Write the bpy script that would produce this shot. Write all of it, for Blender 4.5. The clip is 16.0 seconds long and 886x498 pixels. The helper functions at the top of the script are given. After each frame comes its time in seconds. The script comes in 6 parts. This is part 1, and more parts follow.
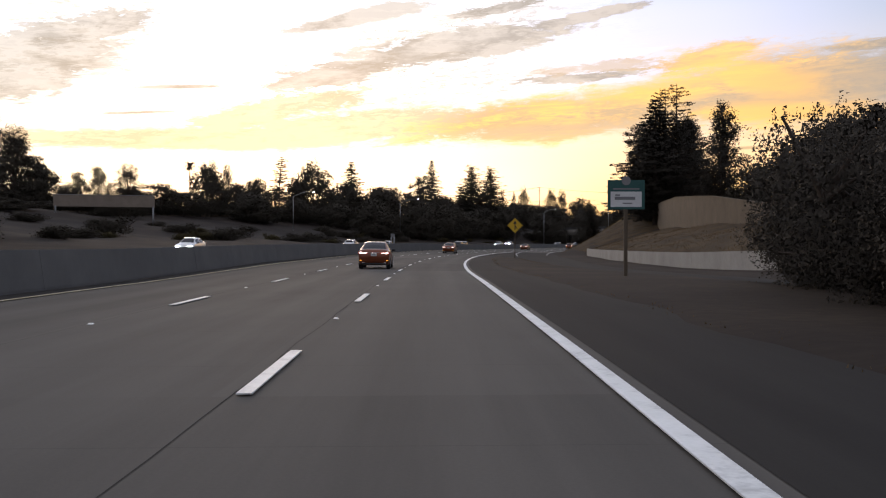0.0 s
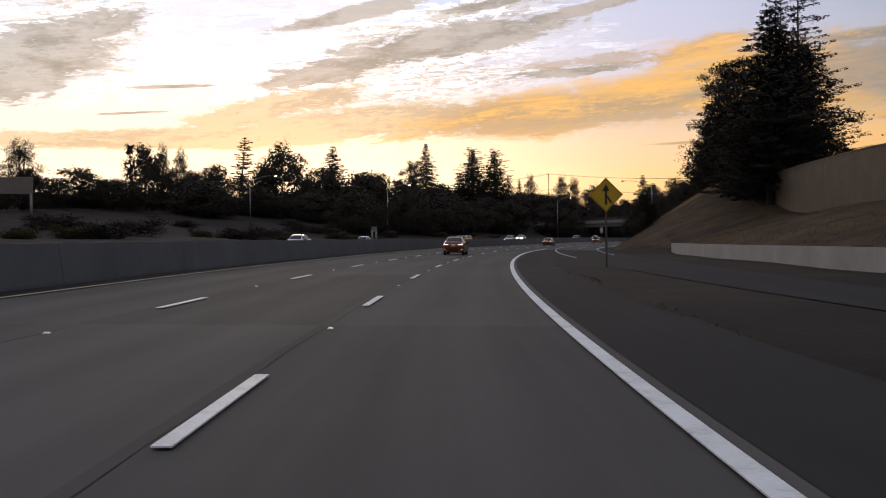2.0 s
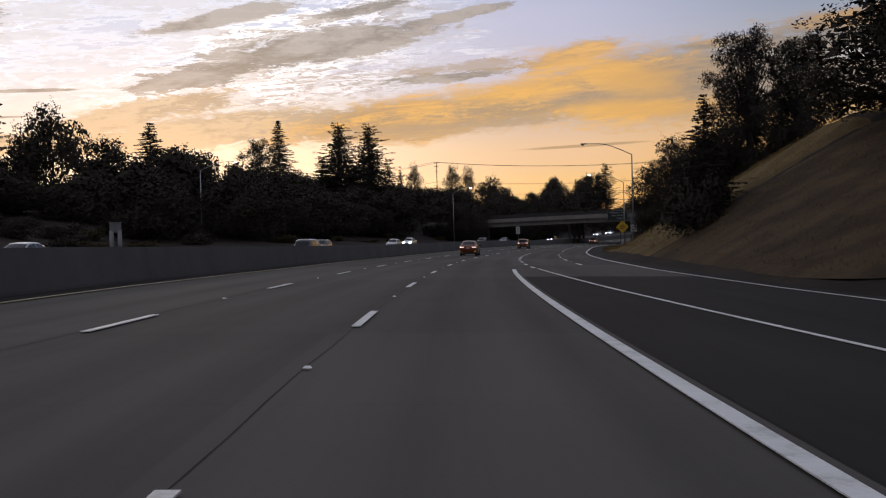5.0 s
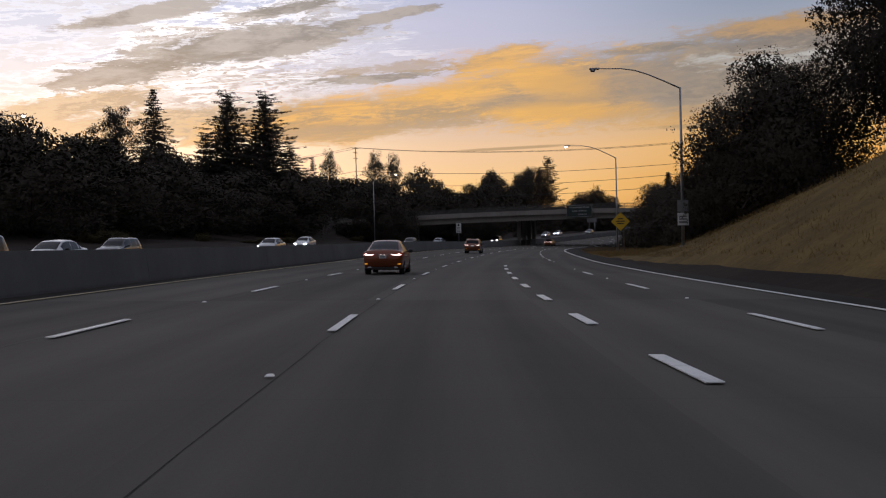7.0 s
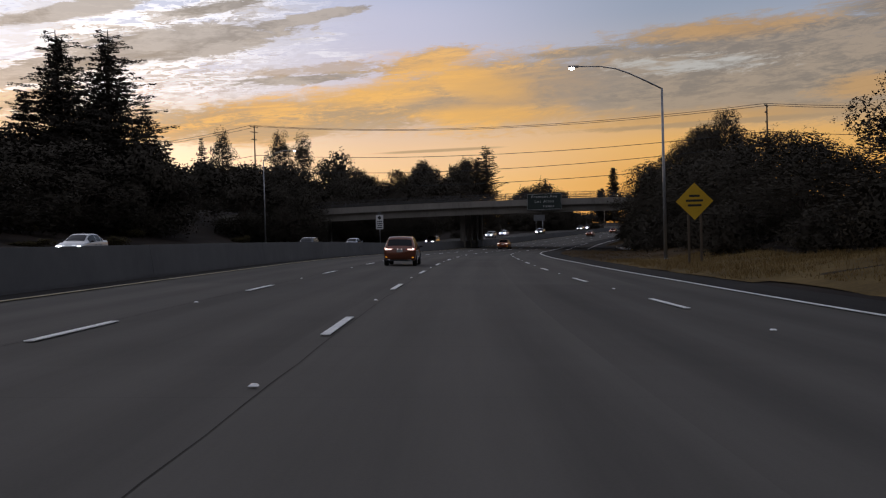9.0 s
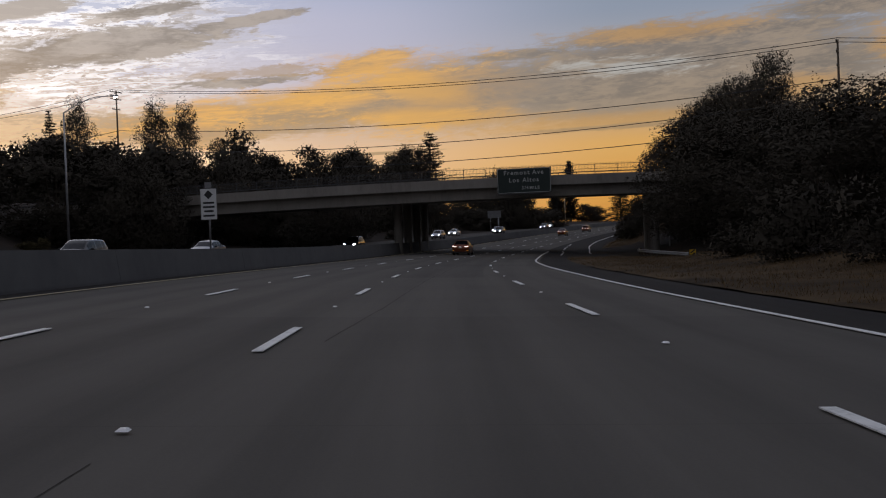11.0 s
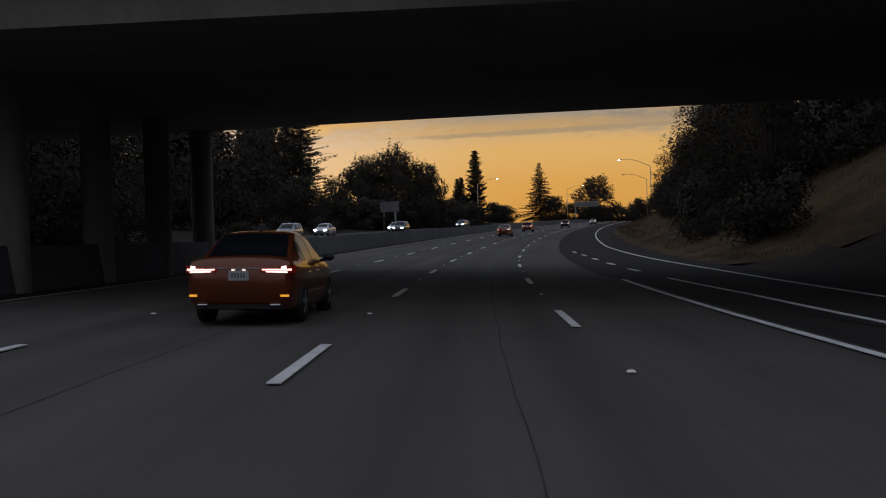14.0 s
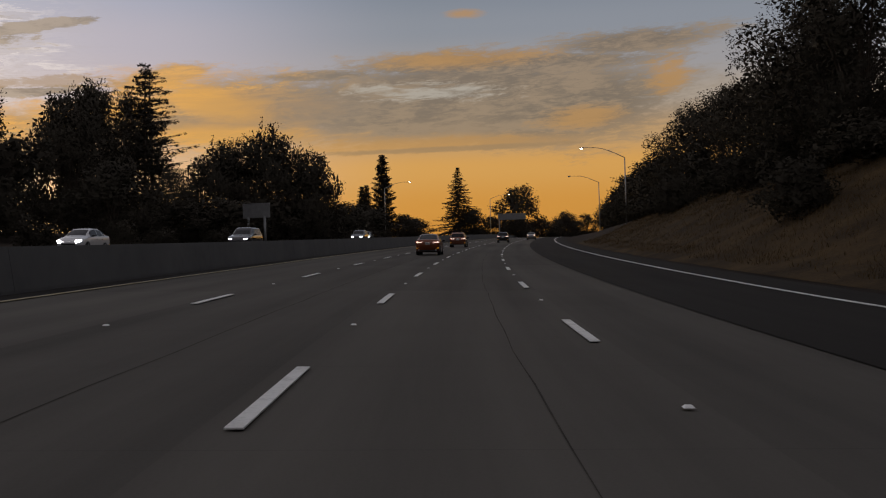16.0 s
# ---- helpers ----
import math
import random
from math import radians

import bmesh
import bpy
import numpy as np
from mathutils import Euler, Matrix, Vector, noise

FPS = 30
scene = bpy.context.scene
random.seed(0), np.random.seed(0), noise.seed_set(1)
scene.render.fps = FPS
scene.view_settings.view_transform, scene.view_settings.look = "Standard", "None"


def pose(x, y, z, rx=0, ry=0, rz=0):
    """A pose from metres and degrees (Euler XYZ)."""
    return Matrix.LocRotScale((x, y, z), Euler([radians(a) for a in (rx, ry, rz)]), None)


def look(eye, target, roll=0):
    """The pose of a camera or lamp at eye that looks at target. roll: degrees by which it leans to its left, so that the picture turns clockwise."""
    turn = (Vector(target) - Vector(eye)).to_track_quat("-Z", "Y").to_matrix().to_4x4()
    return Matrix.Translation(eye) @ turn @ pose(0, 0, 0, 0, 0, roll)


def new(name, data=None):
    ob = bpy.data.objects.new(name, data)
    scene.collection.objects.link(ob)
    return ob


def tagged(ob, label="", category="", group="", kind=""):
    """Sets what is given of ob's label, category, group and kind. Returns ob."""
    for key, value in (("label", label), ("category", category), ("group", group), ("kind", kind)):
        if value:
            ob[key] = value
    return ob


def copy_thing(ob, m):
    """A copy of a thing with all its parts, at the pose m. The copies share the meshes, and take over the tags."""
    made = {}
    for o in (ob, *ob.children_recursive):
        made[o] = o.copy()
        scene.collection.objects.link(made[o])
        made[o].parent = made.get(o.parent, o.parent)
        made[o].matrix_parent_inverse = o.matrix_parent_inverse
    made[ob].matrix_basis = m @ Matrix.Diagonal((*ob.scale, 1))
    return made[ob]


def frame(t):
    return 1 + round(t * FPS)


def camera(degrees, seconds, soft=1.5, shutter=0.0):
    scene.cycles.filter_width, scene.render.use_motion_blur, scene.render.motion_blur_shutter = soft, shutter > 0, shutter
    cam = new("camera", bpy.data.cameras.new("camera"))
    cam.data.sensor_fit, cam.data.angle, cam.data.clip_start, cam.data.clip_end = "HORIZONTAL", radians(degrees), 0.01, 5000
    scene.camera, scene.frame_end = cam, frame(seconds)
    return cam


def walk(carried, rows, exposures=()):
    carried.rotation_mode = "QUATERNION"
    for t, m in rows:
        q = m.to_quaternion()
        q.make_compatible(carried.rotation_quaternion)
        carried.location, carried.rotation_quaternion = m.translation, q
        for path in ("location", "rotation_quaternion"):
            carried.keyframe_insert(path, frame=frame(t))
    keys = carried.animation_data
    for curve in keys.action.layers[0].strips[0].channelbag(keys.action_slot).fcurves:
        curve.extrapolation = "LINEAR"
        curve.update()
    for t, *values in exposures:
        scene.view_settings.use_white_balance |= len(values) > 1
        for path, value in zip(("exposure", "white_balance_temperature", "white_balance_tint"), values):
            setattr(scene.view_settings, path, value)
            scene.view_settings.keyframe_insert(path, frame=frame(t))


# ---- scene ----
# ================= camera =================
cam = camera(48.02, 16.0, soft=1.15)
PATH = [
    (0.0, pose(1.713, -9.975, 1.435, 89.432, -0.073, -0.813)),
    (0.5, pose(1.836, 5.048, 1.396, 89.359, -0.131, -0.647)),
    (1.0, pose(1.930, 20.388, 1.316, 89.252, -0.098, -0.613)),
    (1.5, pose(1.995, 35.800, 1.189, 89.095, 0.208, -0.749)),
    (2.0, pose(2.193, 50.945, 1.064, 89.195, 0.809, -1.029)),
    (2.5, pose(2.534, 66.262, 0.966, 89.285, 1.158, -2.075)),
    (3.0, pose(3.139, 81.575, 0.897, 89.382, 1.303, -3.095)),
    (3.5, pose(4.055, 97.164, 0.839, 89.331, 1.393, -4.301)),
    (4.0, pose(5.316, 112.600, 0.765, 89.250, 1.453, -5.720)),
    (4.5, pose(6.894, 127.914, 0.682, 89.285, 1.535, -6.872)),
    (5.0, pose(8.793, 143.083, 0.618, 89.352, 1.622, -8.148)),
    (5.5, pose(11.020, 158.025, 0.555, 89.265, 1.727, -9.413)),
    (6.0, pose(13.515, 172.670, 0.466, 89.158, 1.832, -10.461)),
    (6.5, pose(16.210, 186.943, 0.375, 89.159, 1.621, -11.428)),
    (7.0, pose(19.126, 201.039, 0.289, 89.324, 1.384, -12.358)),
    (7.5, pose(22.372, 215.618, 0.195, 89.291, 1.330, -13.379)),
    (8.0, pose(25.783, 229.738, 0.094, 89.285, 1.298, -14.340)),
    (8.5, pose(29.533, 244.069, -0.016, 89.312, 1.388, -15.350)),
    (9.0, pose(33.544, 258.347, -0.120, 89.342, 1.489, -16.452)),
    (9.5, pose(37.914, 272.697, -0.217, 89.379, 1.650, -17.498)),
    (10.0, pose(42.621, 287.137, -0.296, 89.418, 1.817, -18.414)),
    (10.5, pose(47.583, 301.609, -0.365, 89.406, 2.008, -19.172)),
    (11.0, pose(52.708, 316.062, -0.427, 89.379, 2.178, -19.751)),
    (11.5, pose(57.913, 330.435, -0.499, 89.224, 2.174, -20.343)),
    (12.0, pose(63.187, 344.655, -0.598, 89.146, 2.145, -20.955)),
    (12.5, pose(68.599, 358.711, -0.708, 89.086, 2.006, -21.647)),
    (13.0, pose(74.222, 372.729, -0.827, 89.098, 1.904, -22.873)),
    (13.5, pose(80.179, 386.626, -0.927, 89.161, 1.910, -24.477)),
    (14.0, pose(86.455, 400.080, -0.998, 89.429, 1.927, -26.151)),
    (14.5, pose(93.276, 413.612, -1.026, 89.537, 1.972, -27.870)),
    (15.0, pose(100.352, 426.848, -1.002, 89.729, 1.930, -28.868)),
    (15.5, pose(107.811, 440.245, -0.922, 89.881, 1.746, -30.168)),
    (16.0, pose(115.500, 453.358, -0.793, 90.232, 1.644, -31.407)),
]
EXPOSURES = [(0.0, 0.55, 6200, 13), (1.5, 0.2, 6200, 14), (4.0, -0.2, 6200, 15), (7.0, -0.2, 6150, 15), (9.0, -0.2, 6150, 14), (12.0, -0.48, 6250, 14), (13.0, -0.5, 6300, 12), (13.6, -0.35, 6250, 11), (14.0, -0.25, 5950, 10), (14.5, 0.15, 5950, 11), (14.95, 0.03, 6850, -9), (15.45, -0.62, 6800, -1), (16.0, -0.5, 6950, 14)]
walk(cam, PATH, EXPOSURES)

# ================= sky, sun =================
SUN_AZ, SUN_EL = -9.0, 2.0      # degrees right of +y, above the horizon
world = bpy.data.worlds.new("dusk_sky")
world.use_nodes = True
scene.world = world
wn = world.node_tree
wn.nodes.clear()


def wmath(op, *vals):
    n = wn.nodes.new("ShaderNodeMath")
    n.operation = op
    for i, v in enumerate(vals):
        if isinstance(v, (int, float)):
            n.inputs[i].default_value = v
        else:
            wn.links.new(v, n.inputs[i])
    return n.outputs[0]


def wstep(v, lo, hi, a=0.0, b=1.0):
    n = wn.nodes.new("ShaderNodeMapRange")
    n.interpolation_type = "SMOOTHSTEP"
    wn.links.new(v, n.inputs[0])
    for i, k in enumerate((lo, hi, a, b)):
        n.inputs[i + 1].default_value = k
    return n.outputs[0]


def wmix(fac, a, b, blend="MIX"):
    n = wn.nodes.new("ShaderNodeMix")
    n.data_type, n.blend_type = "RGBA", blend
    n.clamp_factor = True
    for sock, v in ((n.inputs[0], fac), (n.inputs[6], a), (n.inputs[7], b)):
        if isinstance(v, (int, float)):
            sock.default_value = v
        elif isinstance(v, tuple):
            sock.default_value = (*v, 1.0)
        else:
            wn.links.new(v, sock)
    return n.outputs[2]


def wramp(fac, stops, top):
    n = wn.nodes.new("ShaderNodeValToRGB")
    r = n.color_ramp
    r.interpolation = "EASE"
    r.elements[0].position, r.elements[0].color = stops[0][0] / top, (*stops[0][1], 1)
    r.elements[1].position, r.elements[1].color = stops[-1][0] / top, (*stops[-1][1], 1)
    for p, c in stops[1:-1]:
        e = r.elements.new(p / top)
        e.color = (*c, 1)
    wn.links.new(fac, n.inputs[0])
    return n.outputs[0]


def wnoise(vec, scale, detail, rough, offset=(0, 0, 0), stretch=(1, 1, 1), turn=0.0, warp=0.0):
    m = wn.nodes.new("ShaderNodeMapping")
    m.inputs["Location"].default_value = offset
    m.inputs["Rotation"].default_value = (0, 0, radians(turn))
    m.inputs["Scale"].default_value = stretch
    wn.links.new(vec, m.inputs[0])
    n = wn.nodes.new("ShaderNodeTexNoise")
    n.inputs["Scale"].default_value, n.inputs["Detail"].default_value, n.inputs["Roughness"].default_value = scale, detail, rough
    n.inputs["Distortion"].default_value = warp
    wn.links.new(m.outputs[0], n.inputs["Vector"])
    return n.outputs[0]


wco = wn.nodes.new("ShaderNodeTexCoord").outputs["Generated"]
wsep = wn.nodes.new("ShaderNodeSeparateXYZ")
wn.links.new(wco, wsep.inputs[0])
wx, wy, wz = wsep.outputs
el = wmath("MULTIPLY", wmath("ARCSINE", wz), 57.2958)
az = wmath("MULTIPLY", wmath("ARCTAN2", wx, wy), 57.2958)
fel = wmath("DIVIDE", wmath("MAXIMUM", el, 0.0), 30.0)
# clear sky: near the set sun, to its right, far right, and behind
sky_a = wramp(fel, [(0, (0.95, 0.60, 0.24)), (3, (1.5, 1.24, 0.82)), (4.6, (1.3, 1.06, 0.72)), (7, (0.98, 0.88, 0.74)), (10, (0.80, 0.82, 0.88)), (15, (0.64, 0.71, 0.86)), (30, (0.42, 0.46, 0.55))], 30)
sky_b = wramp(fel, [(0, (0.75, 0.36, 0.10)), (2.6, (1.0, 0.63, 0.26)), (4.6, (0.92, 0.60, 0.34)), (6.5, (0.76, 0.55, 0.40)), (9, (0.66, 0.60, 0.66)), (12, (0.58, 0.58, 0.70)), (15, (0.46, 0.52, 0.68)), (30, (0.33, 0.37, 0.46))], 30)
sky_c = wramp(fel, [(0, (0.66, 0.30, 0.06)), (2.6, (0.78, 0.37, 0.075)), (4.9, (0.82, 0.44, 0.12)), (6.6, (0.62, 0.40, 0.20)), (8.5, (0.48, 0.42, 0.36)), (10.5, (0.40, 0.41, 0.45)), (12.7, (0.31, 0.36, 0.44)), (15, (0.25, 0.31, 0.40)), (30, (0.26, 0.30, 0.38))], 30)
sky_d = wramp(fel, [(0, (0.13, 0.12, 0.135)), (8, (0.19, 0.18, 0.20)), (18, (0.31, 0.31, 0.35)), (30, (0.40, 0.41, 0.465))], 30)
fab = wstep(az, -5.0, 15.0)
fbc = wstep(az, 13.0, 31.0)
behind = wstep(wmath("ABSOLUTE", wmath("SUBTRACT", az, 5.0)), 45.0, 100.0)
base = wmix(fbc, wmix(fab, sky_a, sky_b), sky_c)
# cloud texture: across and up, in tens of degrees, leaning up to the right
wcomb = wn.nodes.new("ShaderNodeCombineXYZ")
wn.links.new(wmath("MULTIPLY", az, 0.1), wcomb.inputs[0])
wn.links.new(wmath("MULTIPLY", wmath("SUBTRACT", wmath("MAXIMUM", el, 0.0), wmath("MULTIPLY", az, 0.055)), 0.26), wcomb.inputs[1])
sheet = wcomb.outputs[0]
big = wnoise(sheet, 1.1, 8.0, 0.58, (3.1, 1.7, 0), (1.0, 1.0, 1), 0, 0.4)
mid = wnoise(sheet, 2.8, 8.0, 0.62, (9.2, 4.4, 0), (0.85, 1.1, 1), 0, 0.7)
fine = wnoise(sheet, 8.0, 6.0, 0.66, (0.4, 5.2, 0), (0.75, 1.2, 1), 0, 0.9)
wisp = wnoise(sheet, 5.0, 7.0, 0.64, (2.4, 8.2, 0), (0.35, 1.5, 1), 2, 1.0)
shred = wnoise(sheet, 17.0, 6.0, 0.68, (6.1, 2.2, 0), (0.62, 1.25, 1), 0, 1.1)
torn = wmath("ADD", wmath("ADD", wmath("SUBTRACT", big, 0.5), wmath("SUBTRACT", mid, 0.5)), wmath("ADD", wmath("MULTIPLY", wmath("SUBTRACT", fine, 0.5), 1.0), wmath("MULTIPLY", wmath("SUBTRACT", shred, 0.5), 0.8)))
soft = wmath("ADD", wmath("SUBTRACT", big, 0.5), wmath("MULTIPLY", wmath("SUBTRACT", mid, 0.5), 0.8))


def cloud(az0, el0, raz, rel, tilt=0.0, rough=1.6, lo=1.25, hi=0.55, by=None):
    """A cloud with a torn edge round a direction, its long side leaning by tilt degrees."""
    da, de = wmath("SUBTRACT", az, az0), wmath("SUBTRACT", el, el0)
    c, k = math.cos(radians(tilt)), math.sin(radians(tilt))
    du = wmath("ADD", wmath("MULTIPLY", da, c / raz), wmath("MULTIPLY", de, k / raz))
    dv = wmath("SUBTRACT", wmath("MULTIPLY", de, c / rel), wmath("MULTIPLY", da, k / rel))
    d = wmath("SQRT", wmath("ADD", wmath("MULTIPLY", du, du), wmath("MULTIPLY", dv, dv)))
    return wstep(wmath("ADD", d, wmath("MULTIPLY", by or torn, rough)), lo, hi, 0.0, 1.0)


def union(first, *others):
    for c in others:
        first = wmath("MAXIMUM", first, c)
    return first


relief = wstep(fine, 0.38, 0.64)
painted = base
# thin torn cloud with white rims, high up near the sun
cirrus = wmath("ADD", wmath("ADD", wmath("MULTIPLY", mid, 0.34), wmath("MULTIPLY", wisp, 0.30)), wmath("ADD", wmath("MULTIPLY", fine, 0.20), wmath("MULTIPLY", shred, 0.16)))
high = wmath("MULTIPLY", wmath("MULTIPLY", wstep(el, 6.4, 8.6), wstep(az, 4.0, 15.0, 1.0, 0.0)), wmath("MAXIMUM", union(cloud(-21.0, 10.4, 6.5, 3.6, 15, 2.0), cloud(-1.5, 9.6, 10.0, 2.2, 9, 2.0), cloud(3.0, 12.6, 9.0, 1.1, 10, 2.0)), 0.32))
shade_c = wmix(wstep(az, -14.0, 8.0), (0.46, 0.40, 0.32), (0.33, 0.29, 0.26))
rim_c = wmix(fab, (1.5, 1.46, 1.38), (0.82, 0.79, 0.83))
painted = wmix(wmath("MULTIPLY", wmath("MULTIPLY", wstep(cirrus, 0.455, 0.475), high), 0.8), painted, rim_c)
painted = wmix(wmath("MULTIPLY", wmath("MULTIPLY", wstep(cirrus, 0.498, 0.522), high), 0.9), painted, wmix(relief, shade_c, wmix(fab, (0.74, 0.66, 0.56), (0.52, 0.48, 0.47))))
# fine wavelets
waves = wmath("MULTIPLY", cloud(0.5, 8.6, 7.5, 1.7, 6, 1.6), wstep(shred, 0.49, 0.545))
painted = wmix(wmath("MULTIPLY", waves, 0.75), painted, (0.52, 0.44, 0.38))
glint = wmath("MULTIPLY", cloud(2.0, 9.3, 8.0, 1.5, 7, 1.6), wstep(wisp, 0.53, 0.57))
painted = wmix(wmath("MULTIPLY", glint, 0.8), painted, rim_c)
# grey masses, the upper left one and the long one with its drawn-out tip
grey_lit = wmix(fab, (0.50, 0.46, 0.40), (0.48, 0.41, 0.34))
grey_dark = wmix(fab, (0.28, 0.26, 0.225), (0.29, 0.25, 0.215))
grey = wmix(wstep(wmath("ADD", soft, wmath("MULTIPLY", wmath("SUBTRACT", shred, 0.5), 0.35)), -0.10, 0.12), grey_lit, grey_dark)
masses = union(cloud(-21.3, 9.4, 4.8, 2.0, 24, 1.3, 1.12, 0.72), cloud(-18.5, 11.2, 3.6, 0.8, 18, 1.6, 1.12, 0.8), cloud(1.6, 11.0, 7.2, 0.95, 8.0, 1.1, 1.10, 0.80), cloud(8.4, 12.35, 4.6, 0.30, 10, 1.2, 1.12, 0.8),
               cloud(-4.0, 12.5, 4.2, 0.42, 12, 1.2, 1.12, 0.8), cloud(4.0, 13.0, 3.2, 0.3, 9, 1.5, 1.12, 0.8), cloud(-13.9, 8.4, 2.4, 0.10, 3, 1.0, 1.12, 0.8), cloud(-16.5, 6.9, 1.8, 0.07, 4, 1.2, 1.12, 0.8), cloud(-4.5, 9.5, 5.2, 0.75, 10, 1.7, 1.12, 0.8),
               cloud(8.5, 9.15, 5.0, 0.30, 3, 2.2, 1.15, 0.7))
painted = wmix(wmath("MULTIPLY", masses, 0.92), painted, grey)
# tan bank low at the left, with a swirl over it
tan_a = wmix(wstep(torn, -0.16, 0.14), wmix(fab, (0.72, 0.54, 0.33), (0.74, 0.47, 0.22)), wmix(fab, (0.46, 0.36, 0.24), (0.45, 0.32, 0.20)))
low = union(cloud(-13.0, 5.6, 12.0, 0.62, 2, 1.0, 1.15, 0.75), cloud(-9.0, 7.2, 4.6, 0.7, 14, 1.5, 1.15, 0.75), cloud(-5.5, 7.9, 3.0, 0.7, 6, 1.6, 1.15, 0.75), cloud(-1.5, 6.6, 9.0, 1.05, 3, 1.2, 1.15, 0.75))
painted = wmix(wmath("MULTIPLY", low, 0.88), painted, tan_a)
# the great lit bank: one body, gold towards the sun, grey inside, mauve to the right
gold = wmix(wstep(wisp, 0.40, 0.60), (0.90, 0.49, 0.13), (0.66, 0.38, 0.15))
ochre = wmix(wstep(torn, -0.20, 0.22), gold, (0.44, 0.30, 0.165))
mauve = wmix(wstep(torn, -0.22, 0.22), (0.37, 0.285, 0.205), wmix(wstep(az, 20.0, 34.0), (0.275, 0.23, 0.19), (0.225, 0.185, 0.15)))
body = wmix(wstep(wmath("ADD", az, wmath("MULTIPLY", soft, 14.0)), 19.0, 26.0), ochre, mauve)
bank = union(cloud(7.0, 6.9, 8.0, 1.35, 5, 0.9), cloud(13.5, 7.7, 9.0, 1.5, 7, 0.9), cloud(20.0, 8.3, 9.0, 2.2, 2, 0.9), cloud(15.8, 10.1, 3.0, 0.6, 12, 1.5),
             cloud(28.5, 8.4, 9.0, 2.1, 0, 0.9), cloud(38.5, 8.3, 8.0, 2.5, 3, 0.9), cloud(32.0, 10.7, 6.5, 0.9, 2, 1.2), cloud(42.5, 11.5, 5.0, 0.75, 2, 1.3), cloud(24.5, 10.2, 4.5, 0.35, 2, 1.3), cloud(33.0, 9.7, 9.5, 1.2, 0, 0.8), cloud(36.5, 10.5, 9.0, 0.8, 1, 1.1))
painted = wmix(wmath("MULTIPLY", bank, 0.95), painted, body)
inner_grey = union(cloud(17.5, 7.6, 3.4, 0.45, 0, 1.3, by=soft), cloud(22.5, 8.4, 4.6, 1.0, 2, 1.4, by=soft), cloud(9.0, 9.6, 4.0, 0.3, 3, 2.2), cloud(6.0, 6.1, 5.0, 0.4, 2, 1.6), cloud(12.0, 6.5, 4.0, 0.3, 2, 1.6))
painted = wmix(wmath("MULTIPLY", inner_grey, 0.65), painted, wmix(wstep(az, 12.0, 20.0), (0.46, 0.33, 0.21), (0.31, 0.25, 0.20)))
amber = union(cloud(18.2, 8.9, 3.6, 0.85, -14, 1.3, 1.5, 0.2, by=soft), cloud(12.5, 8.3, 4.5, 0.7, 6, 1.4, 1.5, 0.2, by=soft), cloud(19.5, 6.9, 4.6, 0.55, -2, 1.4, 1.5, 0.2, by=soft), cloud(39.8, 7.5, 2.2, 0.6, 2, 1.6, 1.5, 0.2),
              cloud(32.5, 11.0, 5.0, 0.55, 1, 1.3, 1.5, 0.2), cloud(44.5, 9.3, 1.2, 1.1, 20, 1.8, 1.4, 0.2), cloud(30.0, 6.2, 9.0, 0.45, 1, 1.3, 1.4, 0.3), cloud(33.0, 13.5, 1.0, 0.25, 0, 1.0, 1.4, 0.3))
painted = wmix(wmath("MULTIPLY", amber, 0.72), painted, wmix(fbc, (0.95, 0.50, 0.11), (0.60, 0.33, 0.11)))
hole = wmath("MULTIPLY", cloud(31.0, 9.25, 4.2, 0.55, 0, 1.8), wstep(wisp, 0.60, 0.44))
painted = wmix(wmath("MULTIPLY", hole, 0.9), painted, (0.52, 0.50, 0.45))
streaks = union(cloud(31.5, 5.95, 8.0, 0.17, 1.0, 0.8), cloud(16.3, 5.0, 3.6, 0.09, 1.5, 0.4))
painted = wmix(wmath("MULTIPLY", streaks, 0.75), painted, (0.40, 0.27, 0.15))
painted = wmix(behind, painted, sky_d)
painted = wmix(wstep(el, 24.0, 55.0), painted, (0.40, 0.41, 0.47))
painted = wmix(wstep(el, -3.0, -0.5), (0.03, 0.025, 0.02), painted)
nish = wn.nodes.new("ShaderNodeTexSky")
nish.sky_type, nish.sun_disc = "NISHITA", False
nish.sun_elevation, nish.sun_rotation = radians(SUN_EL), radians(SUN_AZ)
whole = wmix(1.0, painted, wmix(1.0, nish.outputs[0], (0.02, 0.02, 0.02), "MULTIPLY"), "ADD")
wbg = wn.nodes.new("ShaderNodeBackground")
wbg.inputs[1].default_value = 1.0
wn.links.new(whole, wbg.inputs[0])
wout = wn.nodes.new("ShaderNodeOutputWorld")
wn.links.new(wbg.outputs[0], wout.inputs[0])

sun = new("sun", bpy.data.lights.new("sun", "SUN"))
sun.data.energy, sun.data.angle, sun.data.color = 0.5, radians(12), (1.0, 0.72, 0.45)
sun.matrix_world = look((0, 0, 50), (-50 * math.sin(radians(SUN_AZ)), -50 * math.cos(radians(SUN_AZ)), 50 - 50 * math.tan(radians(SUN_EL + 2))))

# ================= materials =================
def material(name, rough=0.6, metal=0.0):
    m = bpy.data.materials.new(name)
    m.use_nodes = True
    b = m.node_tree.nodes["Principled BSDF"]
    b.inputs["Roughness"].default_value, b.inputs["Metallic"].default_value = rough, metal
    return m, m.node_tree, b


